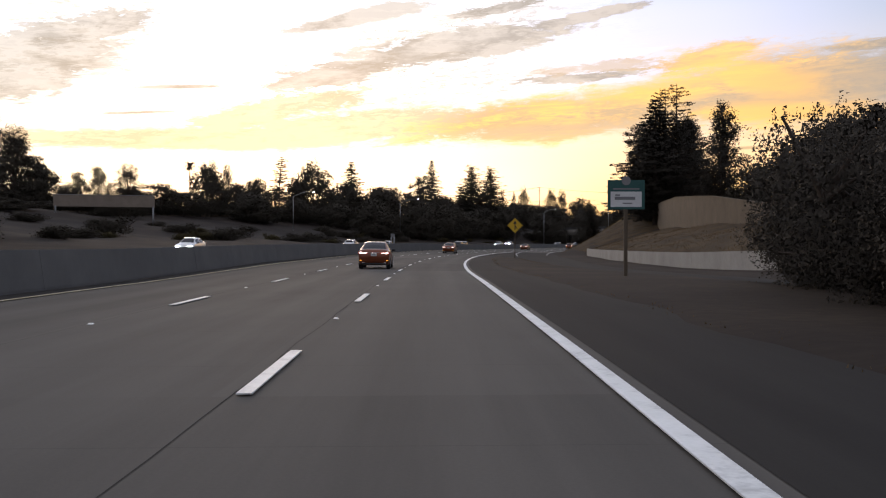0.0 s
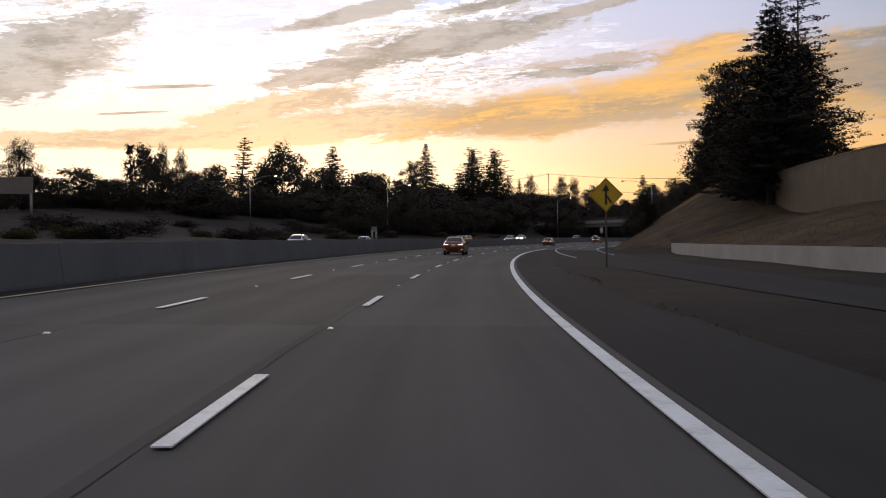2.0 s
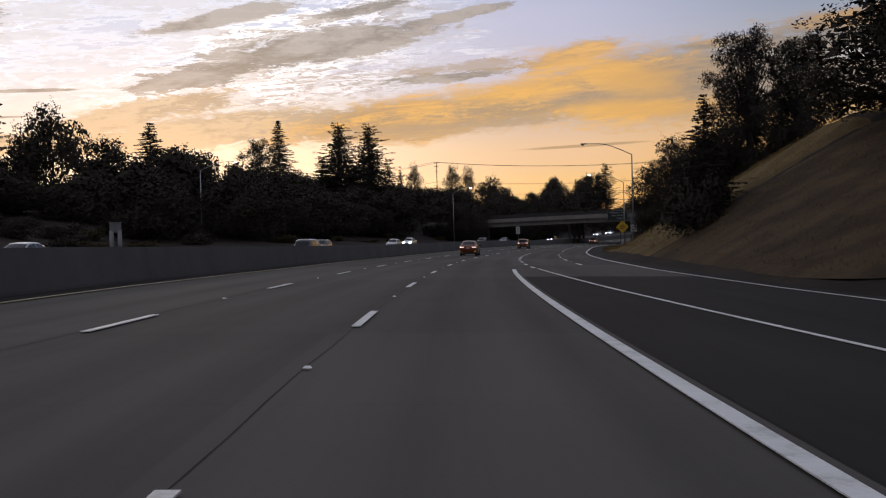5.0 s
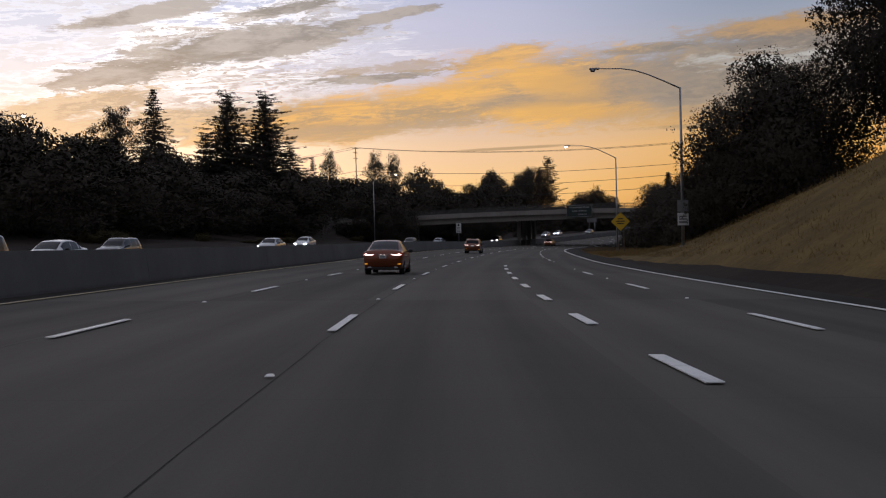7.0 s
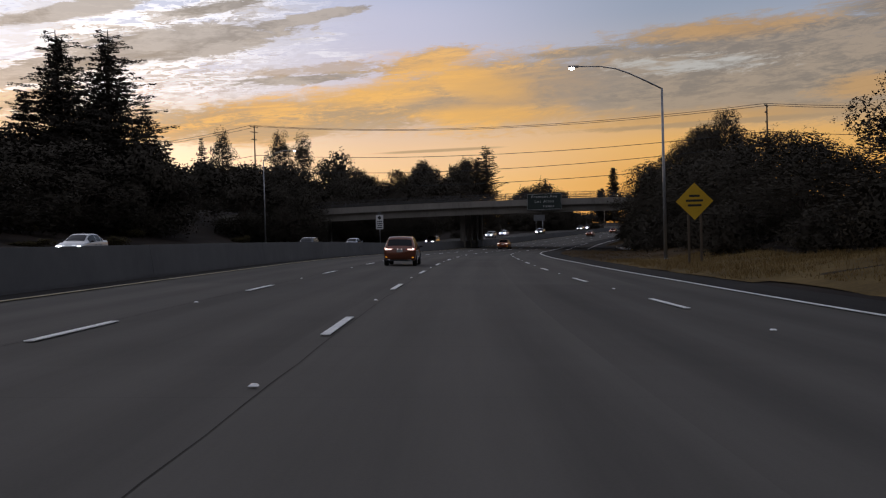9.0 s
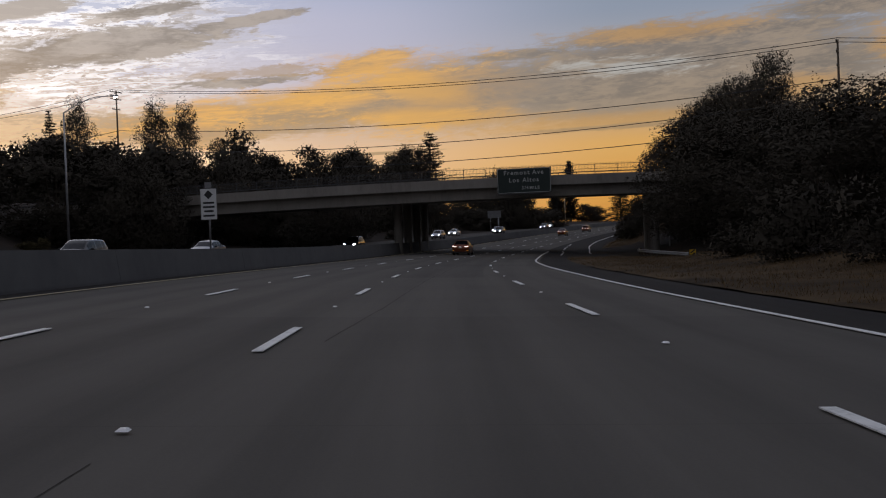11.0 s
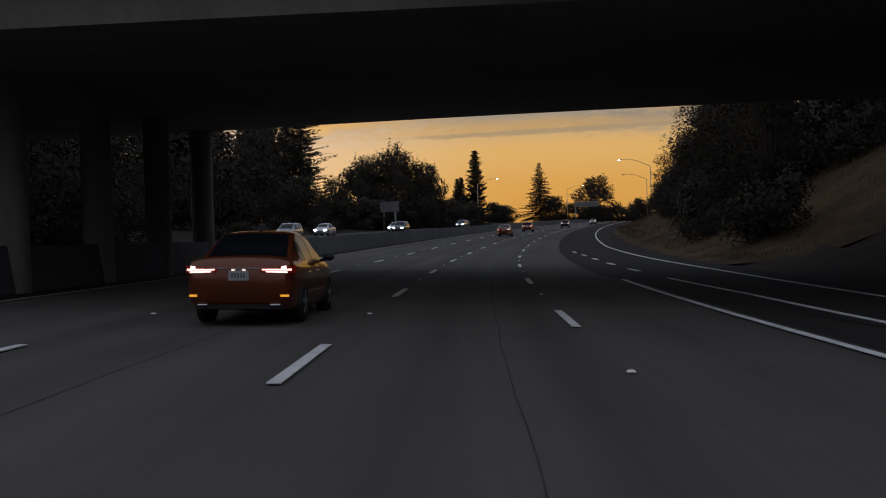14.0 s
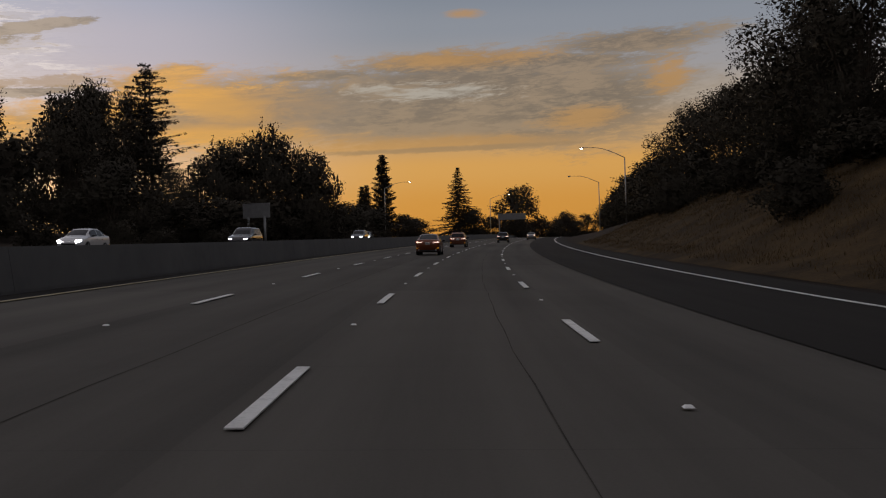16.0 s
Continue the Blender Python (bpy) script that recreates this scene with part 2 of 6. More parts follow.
def surface(name, stops, scale=1.0, rough=0.7, metal=0.0, bump=0.0, grain=12.0, coords="Object", stretch=(1, 1, 1), spec=0.3, island=0.0):
    """A mottled surface: a ramp of colours over two scales of noise, with fine relief."""
    m, nt, b = material(name, rough, metal)
    b.inputs["Specular IOR Level"].default_value = spec
    co = nt.nodes.new("ShaderNodeTexCoord")
    mp = nt.nodes.new("ShaderNodeMapping")
    mp.inputs["Scale"].default_value = stretch
    nt.links.new(co.outputs[coords], mp.inputs[0])
    a, c = nt.nodes.new("ShaderNodeTexNoise"), nt.nodes.new("ShaderNodeTexNoise")
    a.inputs["Scale"].default_value, a.inputs["Detail"].default_value, a.inputs["Roughness"].default_value = scale, 6, 0.6
    c.inputs["Scale"].default_value, c.inputs["Detail"].default_value = scale * grain, 4
    for n in (a, c):
        nt.links.new(mp.outputs[0], n.inputs["Vector"])
    mx = nt.nodes.new("ShaderNodeMath")
    mx.operation = "MULTIPLY_ADD"
    nt.links.new(c.outputs[0], mx.inputs[0])
    mx.inputs[1].default_value = 0.35
    sc = nt.nodes.new("ShaderNodeMath")
    sc.operation = "MULTIPLY_ADD"
    nt.links.new(a.outputs[0], sc.inputs[0])
    sc.inputs[1].default_value, sc.inputs[2].default_value = 0.9, -0.12
    nt.links.new(sc.outputs[0], mx.inputs[2])
    fac = mx.outputs[0]
    if island:
        ge = nt.nodes.new("ShaderNodeNewGeometry")
        ad = nt.nodes.new("ShaderNodeMath")
        ad.operation = "MULTIPLY_ADD"
        nt.links.new(ge.outputs["Random Per Island"], ad.inputs[0])
        ad.inputs[1].default_value = island
        nt.links.new(fac, ad.inputs[2])
        fac = ad.outputs[0]
    r = nt.nodes.new("ShaderNodeValToRGB")
    r.color_ramp.elements[0].position, r.color_ramp.elements[0].color = 0.25, (*stops[0], 1)
    r.color_ramp.elements[1].position, r.color_ramp.elements[1].color = 0.75, (*stops[-1], 1)
    if len(stops) == 3:
        e = r.color_ramp.elements.new(0.5)
        e.color = (*stops[1], 1)
    nt.links.new(fac, r.inputs[0])
    nt.links.new(r.outputs[0], b.inputs["Base Color"])
    if bump:
        bp = nt.nodes.new("ShaderNodeBump")
        bp.inputs["Strength"].default_value, bp.inputs["Distance"].default_value = bump, 0.02
        nt.links.new(c.outputs[0], bp.inputs["Height"])
        nt.links.new(bp.outputs[0], b.inputs["Normal"])
    return m


def plain(name, color, rough=0.5, metal=0.0, coat=0.0, spec=0.5):
    m, nt, b = material(name, rough, metal)
    b.inputs["Base Color"].default_value = (*color, 1)
    b.inputs["Coat Weight"].default_value = coat
    b.inputs["Specular IOR Level"].default_value = spec
    return m


def glow(name, color, power):
    m, nt, b = material(name, 0.3)
    b.inputs["Base Color"].default_value = (*color, 1)
    b.inputs["Emission Color"].default_value = (*color, 1)
    b.inputs["Emission Strength"].default_value = power
    return m


def pavement(name, dark, light, track=0.25, slabs=True):
    """Worn concrete or asphalt, with wheel tracks, stains and sawn joints laid out in road metres (UV: along, across)."""
    m, nt, b = material(name, 0.9)
    b.inputs["Specular IOR Level"].default_value = 0.06
    uv = nt.nodes.new("ShaderNodeUVMap")
    sp = nt.nodes.new("ShaderNodeSeparateXYZ")
    nt.links.new(uv.outputs[0], sp.inputs[0])

    def nz(scale, detail, stretch):
        mp = nt.nodes.new("ShaderNodeMapping")
        mp.inputs["Scale"].default_value = stretch
        nt.links.new(uv.outputs[0], mp.inputs[0])
        n = nt.nodes.new("ShaderNodeTexNoise")
        n.inputs["Scale"].default_value, n.inputs["Detail"].default_value, n.inputs["Roughness"].default_value = scale, detail, 0.62
        nt.links.new(mp.outputs[0], n.inputs["Vector"])
        return n.outputs[0]

    def mt(op, *vals):
        n = nt.nodes.new("ShaderNodeMath")
        n.operation = op
        for i, v in enumerate(vals):
            if isinstance(v, (int, float)):
                n.inputs[i].default_value = v
            else:
                nt.links.new(v, n.inputs[i])
        return n.outputs[0]

    long_stain, blotch, grit = nz(0.9, 5, (0.04, 1.0, 1)), nz(0.12, 5, (1, 1, 1)), nz(28.0, 3, (1, 1, 1))
    wheel = mt("MULTIPLY", mt("SINE", mt("MULTIPLY", sp.outputs[1], 2 * math.pi / 1.83)), track * 0.25)
    tone = mt("ADD", mt("ADD", mt("MULTIPLY", long_stain, 0.55), mt("MULTIPLY", blotch, 0.35)), mt("ADD", mt("MULTIPLY", grit, 0.16), wheel))
    cell = nt.nodes.new("ShaderNodeCombineXYZ")
    nt.links.new(mt("FLOOR", mt("DIVIDE", sp.outputs[0], 22.86)), cell.inputs[0])
    nt.links.new(mt("FLOOR", mt("DIVIDE", mt("ADD", sp.outputs[1], 0.30), 4.17)), cell.inputs[1])
    wh = nt.nodes.new("ShaderNodeTexWhiteNoise")
    wh.noise_dimensions = "2D"
    nt.links.new(cell.outputs[0], wh.inputs["Vector"])
    tone = mt("ADD", tone, mt("MULTIPLY", mt("SUBTRACT", wh.outputs["Value"], 0.5), 0.20 if slabs else 0.06))
    r = nt.nodes.new("ShaderNodeValToRGB")
    r.color_ramp.elements[0].position, r.color_ramp.elements[0].color = 0.3, (*dark, 1)
    r.color_ramp.elements[1].position, r.color_ramp.elements[1].color = 0.75, (*light, 1)
    nt.links.new(tone, r.inputs[0])
    col = r.outputs[0]
    if slabs:
        joint = mt("LESS_THAN", mt("ABSOLUTE", mt("SUBTRACT", mt("FRACT", mt("DIVIDE", sp.outputs[0], 4.57)), 0.5)), 0.002)
        mx = nt.nodes.new("ShaderNodeMix")
        mx.data_type = "RGBA"
        nt.links.new(mt("MULTIPLY", joint, 0.22), mx.inputs[0])
        nt.links.new(col, mx.inputs[6])
        mx.inputs[7].default_value = (0.02, 0.02, 0.02, 1)
        col = mx.outputs[2]
    nt.links.new(col, b.inputs["Base Color"])
    bp = nt.nodes.new("ShaderNodeBump")
    bp.inputs["Strength"].default_value, bp.inputs["Distance"].default_value = 0.25, 0.004
    nt.links.new(grit, bp.inputs["Height"])
    nt.links.new(bp.outputs[0], b.inputs["Normal"])
    return m


MAT = {
    "concrete_road": pavement("worn_concrete_pavement", (0.072, 0.067, 0.060), (0.125, 0.115, 0.102)),
    "asphalt": pavement("aged_asphalt", (0.022, 0.020, 0.019), (0.042, 0.039, 0.035), 0.08, False),
    "asphalt_lane": pavement("grey_asphalt_lane", (0.054, 0.050, 0.046), (0.090, 0.083, 0.074), 0.2, False),
    "paint": surface("worn_white_road_paint", [(0.42, 0.42, 0.40), (0.72, 0.72, 0.69), (0.82, 0.82, 0.79)], 1.6, 0.6, bump=0.1),
    "yellow_paint": surface("worn_pale_yellow_road_paint", [(0.30, 0.25, 0.14), (0.42, 0.36, 0.22)], 1.6, 0.6),
    "reflector": plain("white_ceramic_marker", (0.85, 0.85, 0.83), 0.25),
    "sealant": surface("worn_crack_sealant", [(0.045, 0.042, 0.038), (0.086, 0.080, 0.071)], 1.2, 0.95, spec=0.0),
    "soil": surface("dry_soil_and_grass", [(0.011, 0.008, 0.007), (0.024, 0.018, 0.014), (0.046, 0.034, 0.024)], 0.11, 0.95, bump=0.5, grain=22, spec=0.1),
    "dry_grass": surface("dry_straw_grass", [(0.08, 0.053, 0.019), (0.15, 0.10, 0.037), (0.21, 0.142, 0.055)], 0.9, 0.9, spec=0.1, island=0.35, grain=4),
    "barrier": surface("weathered_barrier_concrete", [(0.090, 0.090, 0.091), (0.130, 0.129, 0.127)], 0.3, 0.9, bump=0.15, grain=5, spec=0.1),
    "bridge": surface("stained_bridge_concrete", [(0.15, 0.135, 0.115), (0.23, 0.21, 0.18), (0.27, 0.25, 0.215)], 0.35, 0.85, bump=0.2, stretch=(1, 1, 0.25)),
    "wall": surface("tan_sound_wall_block", [(0.085, 0.062, 0.040), (0.135, 0.10, 0.066)], 0.5, 0.9, bump=0.3),
    "low_wall": surface("pale_retaining_wall_concrete", [(0.27, 0.25, 0.22), (0.38, 0.355, 0.315)], 0.5, 0.85, bump=0.2),
    "steel": surface("galvanised_steel", [(0.22, 0.22, 0.225), (0.36, 0.36, 0.365)], 2.5, 0.45, 0.7),
    "dark_steel": plain("painted_dark_steel", (0.05, 0.05, 0.052), 0.5),
    "wood_post": surface("weathered_timber_post", [(0.06, 0.045, 0.03), (0.13, 0.10, 0.07)], 2.0, 0.9, stretch=(1, 1, 0.15)),
    "bark": surface("dark_bark", [(0.03, 0.022, 0.016), (0.075, 0.056, 0.042)], 2.5, 0.95, bump=0.6, stretch=(1, 1, 0.2)),
    "leaf": surface("dark_oak_leaves", [(0.039, 0.034, 0.028), (0.067, 0.059, 0.046)], 0.6, 0.95, spec=0.03, island=0.25),
    "leaf_dark": surface("dense_dark_leaves", [(0.030, 0.025, 0.021), (0.058, 0.050, 0.040)], 0.6, 0.8, spec=0.1, island=0.5),
    "needle": surface("dark_conifer_needles", [(0.033, 0.030, 0.026), (0.057, 0.051, 0.041)], 0.6, 0.95, spec=0.03, island=0.25),
    "leaf_pale": surface("dusty_eucalyptus_leaves", [(0.040, 0.035, 0.028), (0.069, 0.060, 0.046)], 0.6, 0.95, spec=0.03, island=0.25),
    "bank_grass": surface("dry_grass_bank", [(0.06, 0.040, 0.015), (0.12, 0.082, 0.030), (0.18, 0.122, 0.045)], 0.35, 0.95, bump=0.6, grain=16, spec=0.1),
    # darker brown grass set; on bank_shaded it also stands in for tree shade
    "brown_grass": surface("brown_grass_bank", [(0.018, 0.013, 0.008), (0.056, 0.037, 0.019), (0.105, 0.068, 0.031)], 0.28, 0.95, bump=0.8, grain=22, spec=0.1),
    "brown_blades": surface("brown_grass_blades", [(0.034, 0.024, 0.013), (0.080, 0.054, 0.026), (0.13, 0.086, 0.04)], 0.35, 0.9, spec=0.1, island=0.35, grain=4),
    "brush": surface("brown_green_brush", [(0.035, 0.030, 0.014), (0.075, 0.062, 0.03)], 0.6, 0.9, spec=0.1, island=0.5),
}

# ================= the road's line =================
# Curvature, grade and bank of the lane line at the left of the carriageway's third lane, every 29.26 m.
S0, DS = -29.26, 29.26
CURVE = [-0.023, 0.003, 0.191, 1.373, 1.239, 1.172, 1.466, 1.007, 1.305, 1.356, 1.197, 0.884, 0.485, 0.804, 2.334, 1.77, 0.806, 1.58, 0.928, 0.733, 0.585, 0.474, 0.392, 0.335, 0.299, 0.281]
GRADE = [-0.148, -0.26, -0.816, -0.57, -0.332, -0.566, -0.322, -0.668, -0.61, -0.736, -0.654, -0.396, -0.314, -0.71, -0.868, -0.496, 0.178, 0.832, 1.593, 1.79, 1.823, 1.829, 1.83, 1.83, 1.83, 1.83]
BANK = [-0.209, -0.598, -0.487, 1.534, 2.013, 2.212, 2.504, 2.864, 2.026, 1.913, 2.26, 2.818, 3.454, 3.443, 2.972, 2.992, 3.14, 2.529, 2.503, 2.18, 1.921, 1.715, 1.557, 1.442, 1.367, 1.33]
_k = S0 + DS * np.arange(len(CURVE))
LINE = np.arange(-120.0, 1300.0, 1.0)
_curv = np.interp(LINE, np.r_[_k, 760, 900], np.r_[CURVE, 0.0, 0.0]) / 1000 * (LINE > -30)
_grade = np.interp(LINE, np.r_[_k, 800, 1000], np.r_[GRADE, 1.5, 0.0]) / 100 * (LINE > -30)
_bank = np.interp(LINE, np.r_[_k, 1000], np.r_[BANK, 0.5]) / 100


def _summed(v):
    out = np.concatenate([[0.0], np.cumsum((v[1:] + v[:-1]) / 2)])
    return out - np.interp(0.74, LINE, out)


_head = _summed(_curv)
_lx, _ly, _lz = _summed(np.sin(_head)), _summed(np.cos(_head)), _summed(_grade)


def heading(s):
    return float(np.interp(s, LINE, _head))


def on_road(s, l, h=0.0):
    """The place s metres along the road, l metres to the right of the line, h above the pavement."""
    t = np.interp(s, LINE, _head)
    return Vector((float(np.interp(s, LINE, _lx) + l * math.cos(t)), float(np.interp(s, LINE, _ly) - l * math.sin(t)),
                   float(np.interp(s, LINE, _lz) - np.interp(s, LINE, _bank) * max(-110.0, min(l, 45.0)) + h)))


def road_pose(s, l, h=0.0, turn=0.0):
    """A pose on the road whose y points along it."""
    p = on_road(s, l, h)
    return pose(p.x, p.y, p.z, 0, 0, -math.degrees(heading(s)) + turn)


def along(x, y):
    """Metres along the road and to its right, of a place on the map."""
    i = int(np.argmin((_lx - x) ** 2 + (_ly - y) ** 2))
    dx, dy, t = x - _lx[i], y - _ly[i], _head[i]
    return float(LINE[i] + dx * math.sin(t) + dy * math.cos(t)), float(dx * math.cos(t) - dy * math.sin(t))


# rise of the ground above the pavement's plane: (along, ((right, rise), ...))
RIGHT = [
    (-60, ((15, 0), (19, 0.2), (19.3, 1.1), (30, 4.0), (45, 5.0), (140, 6.0))),
    (158, ((15, 0), (19, 0.2), (19.3, 1.1), (30, 4.4), (45, 6.0), (140, 7.0))),
    (176, ((13, 0), (15, 0.6), (20, 2.8), (30, 6.2), (45, 8.5), (140, 9.0))),
    (225, ((12.8, 0), (15, 1.2), (20, 4.8), (30, 11.0), (45, 13.0), (140, 11.0))),
    (252, ((12.8, 0), (15, 1.1), (20, 4.4), (30, 10.0), (45, 12.0), (140, 11.0))),
    (275, ((13, 0), (16, 0.9), (20, 2.9), (30, 6.4), (45, 8.0), (140, 9.0))),
    (300, ((13, 0), (16, 0.4), (20, 1.0), (30, 2.5), (45, 4.0), (140, 8.0))),
    (400, ((17, 0), (19, 0.3), (24, 1.5), (30, 3.0), (45, 6.0), (140, 8.0))),
    (428, ((19, 0), (21, 0.8), (25, 3.2), (32, 7.2), (45, 8.5), (140, 9.0))),
    (456, ((19, 0), (21, 0.8), (25, 3.2), (32, 7.2), (45, 8.5), (140, 9.0))),
    (475, ((13.5, 0), (16, 0.7), (20, 3.0), (27, 7.0), (45, 9.5), (140, 9.0))),
    (560, ((13.5, 0), (16, 0.7), (20, 3.0), (27, 6.5), (45, 8.5), (140, 9.0))),
    (760, ((14, 0), (18, 0.5), (24, 1.5), (30, 2.5), (45, 3.0), (140, 4.0))),
    (1300, ((14, 0), (18, 0.3), (24, 0.5), (30, 0.6), (45, 0.8), (140, 1.0))),
]
LEFT = [
    (-60, ((-29, 0), (-34, 0.5), (-50, 1.2), (-72, 2.5), (-110, 6.5), (-400, 9.0))),
    (250, ((-29, 0), (-34, 0.5), (-50, 1.2), (-72, 3.5), (-110, 8.0), (-400, 9.0))),
    (410, ((-29, 0), (-36, 0.6), (-44, 1.0), (-60, 3.0), (-90, 7.0), (-400, 8.0))),
    (428, ((-29, 0), (-44, 0.4), (-48, 2.0), (-58, 7.0), (-90, 8.0), (-400, 8.0))),
    (456, ((-29, 0), (-44, 0.4), (-48, 2.0), (-58, 7.0), (-90, 8.0), (-400, 8.0))),
    (480, ((-29, 0), (-34, 0.5), (-44, 1.5), (-60, 3.0), (-90, 5.0), (-400, 7.0))),
    (760, ((-29, 0), (-34, 0.3), (-44, 0.8), (-60, 1.5), (-90, 2.0), (-400, 3.0))),
    (1300, ((-29, 0), (-34, 0.2), (-44, 0.3), (-60, 0.5), (-90, 0.6), (-400, 1.0))),
]


def _profile(table, s, l):
    keys = [k for k, _ in table]
    vals = [float(np.interp(l, *zip(*sorted(rows)))) for _, rows in table]
    return float(np.interp(s, keys, vals))


def rise(s, l):
    if -29 <= l <= 12.5:
        return 0.0
    r = _profile(RIGHT if l > 0 else LEFT, s, l)
    rough = min(1.0, max(0.0, (abs(l - (-8)) - 24) / 10))
    return r + rough * 0.5 * noise.noise(Vector((s * 0.06, l * 0.09, 3.3)))


def ground_z(x, y):
    s, l = along(x, y)
    return on_road(s, l).z + rise(s, l)


# ================= mesh helpers =================
def part(name, bm, mat, parent=None, label="", smooth=False):
    me = bpy.data.meshes.new(name)
    bm.to_mesh(me)
    bm.free()
    me.materials.append(mat)
    if smooth:
        me.polygons.foreach_set("use_smooth", [True] * len(me.polygons))
    ob = new(name, me)
    if parent:
        ob.parent = parent
    return tagged(ob, label)


def raw(name, verts, faces, mat, parent=None, label="", smooth=False, uvs=None):
    me = bpy.data.meshes.new(name)
    me.from_pydata(verts, [], faces)
    me.materials.append(mat)
    if smooth:
        me.polygons.foreach_set("use_smooth", [True] * len(me.polygons))
    if uvs is not None:
        layer = me.uv_layers.new(name="UVMap")
        idx = np.zeros(len(me.loops), dtype=np.int32)
        me.loops.foreach_get("vertex_index", idx)
        layer.data.foreach_set("uv", np.asarray(uvs, dtype=np.float32)[idx].ravel())
    ob = new(name, me)
    if parent:
        ob.parent = parent
    return tagged(ob, label)


def thing(name, m, label, category, group="", kind=""):
    ob = new(name)
    ob.empty_display_size = 0.3
    ob.matrix_basis = m
    return tagged(ob, label, category, group, kind)


def box(bm, x0, x1, y0, y1, z0, z1, bevel=0.0, m=None):
    vs = [bm.verts.new((x, y, z)) for x in (x0, x1) for y in (y0, y1) for z in (z0, z1)]
    fs = [bm.faces.new([vs[i] for i in f]) for f in ((0, 1, 3, 2), (4, 6, 7, 5), (0, 4, 5, 1), (2, 3, 7, 6), (0, 2, 6, 4), (1, 5, 7, 3))]
    if bevel:
        es = list({e for f in fs for e in f.edges})
        vs = list({v for f in bmesh.ops.bevel(bm, geom=es, offset=bevel, segments=2, affect="EDGES", profile=0.5)["faces"] for v in f.verts} | {v for v in vs if v.is_valid})
    if m is not None:
        bmesh.ops.transform(bm, matrix=m, verts=vs)
    return vs


def tube(bm, pts, radii, n=10, cap=True):
    """A round bar along points, with a radius at each."""
    rings = []
    for i, p in enumerate(pts):
        p = Vector(p)
        a = Vector(pts[min(i + 1, len(pts) - 1)]) - Vector(pts[max(i - 1, 0)])
        q = a.to_track_quat("Z", "Y")
        rings.append([bm.verts.new(p + q @ Vector((radii[i] * math.cos(2 * math.pi * k / n), radii[i] * math.sin(2 * math.pi * k / n), 0))) for k in range(n)])
    for r0, r1 in zip(rings, rings[1:]):
        for k in range(n):
            bm.faces.new((r0[k], r0[(k + 1) % n], r1[(k + 1) % n], r1[k]))
    if cap:
        bm.faces.new(rings[0][::-1])
        bm.faces.new(rings[-1])


def fn(table):
    xs, ys = zip(*table)
    return lambda s: float(np.interp(s, xs, ys))


def strip(name, s0, s1, left, right, h, mat, parent=None, label="", step=4.0, thick=0.0, cols=1):
    """A sheet of pavement between two lines along the road; left and right: metres, or tables."""
    left = left if callable(left) else (lambda s, v=left: v)
    right = right if callable(right) else (lambda s, v=right: v)
    n = max(1, round((s1 - s0) / step))
    verts, uvs, faces = [], [], []
    for i in range(n + 1):
        s = s0 + (s1 - s0) * i / n
        for j in range(cols + 1):
            l = left(s) + (right(s) - left(s)) * j / cols
            verts.append(on_road(s, l, h))
            uvs.append((s, l))
    c = cols + 1
    for i in range(n):
        for j in range(cols):
            faces.append((i * c + j, i * c + j + 1, (i + 1) * c + j + 1, (i + 1) * c + j))
    if thick:
        k = len(verts)
        verts += [v - Vector((0, 0, thick)) for v in verts]
        uvs += uvs
        for i in range(n):
            faces.append((i * c, (i + 1) * c, k + (i + 1) * c, k + i * c))
            faces.append((i * c + cols, k + i * c + cols, k + (i + 1) * c + cols, (i + 1) * c + cols))
        faces.append((0, k, k + cols, cols))
        faces.append((n * c, n * c + cols, k + n * c + cols, k + n * c))
    return raw(name, verts, faces, mat, parent, label, False, uvs)


def extrude_along(name, s0, s1, l, profile, mat, parent=None, label="", step=4.0, closed=True):
    """A profile ((right, up), ...) carried along the road at l."""
    lf = l if callable(l) else (lambda s, v=l: v)
    n, c = max(1, round((s1 - s0) / step)), len(profile)
    verts, faces = [], []
    for i in range(n + 1):
        s = s0 + (s1 - s0) * i / n
        verts += [on_road(s, lf(s) + a, b) for a, b in profile]
    for i in range(n):
        for j in range(c if closed else c - 1):
            k = (j + 1) % c
            faces.append((i * c + j, i * c + k, (i + 1) * c + k, (i + 1) * c + j))
    if closed:
        faces += [tuple(range(c))[::-1], tuple(n * c + j for j in range(c))]
    return raw(name, verts, faces, mat, parent, label)


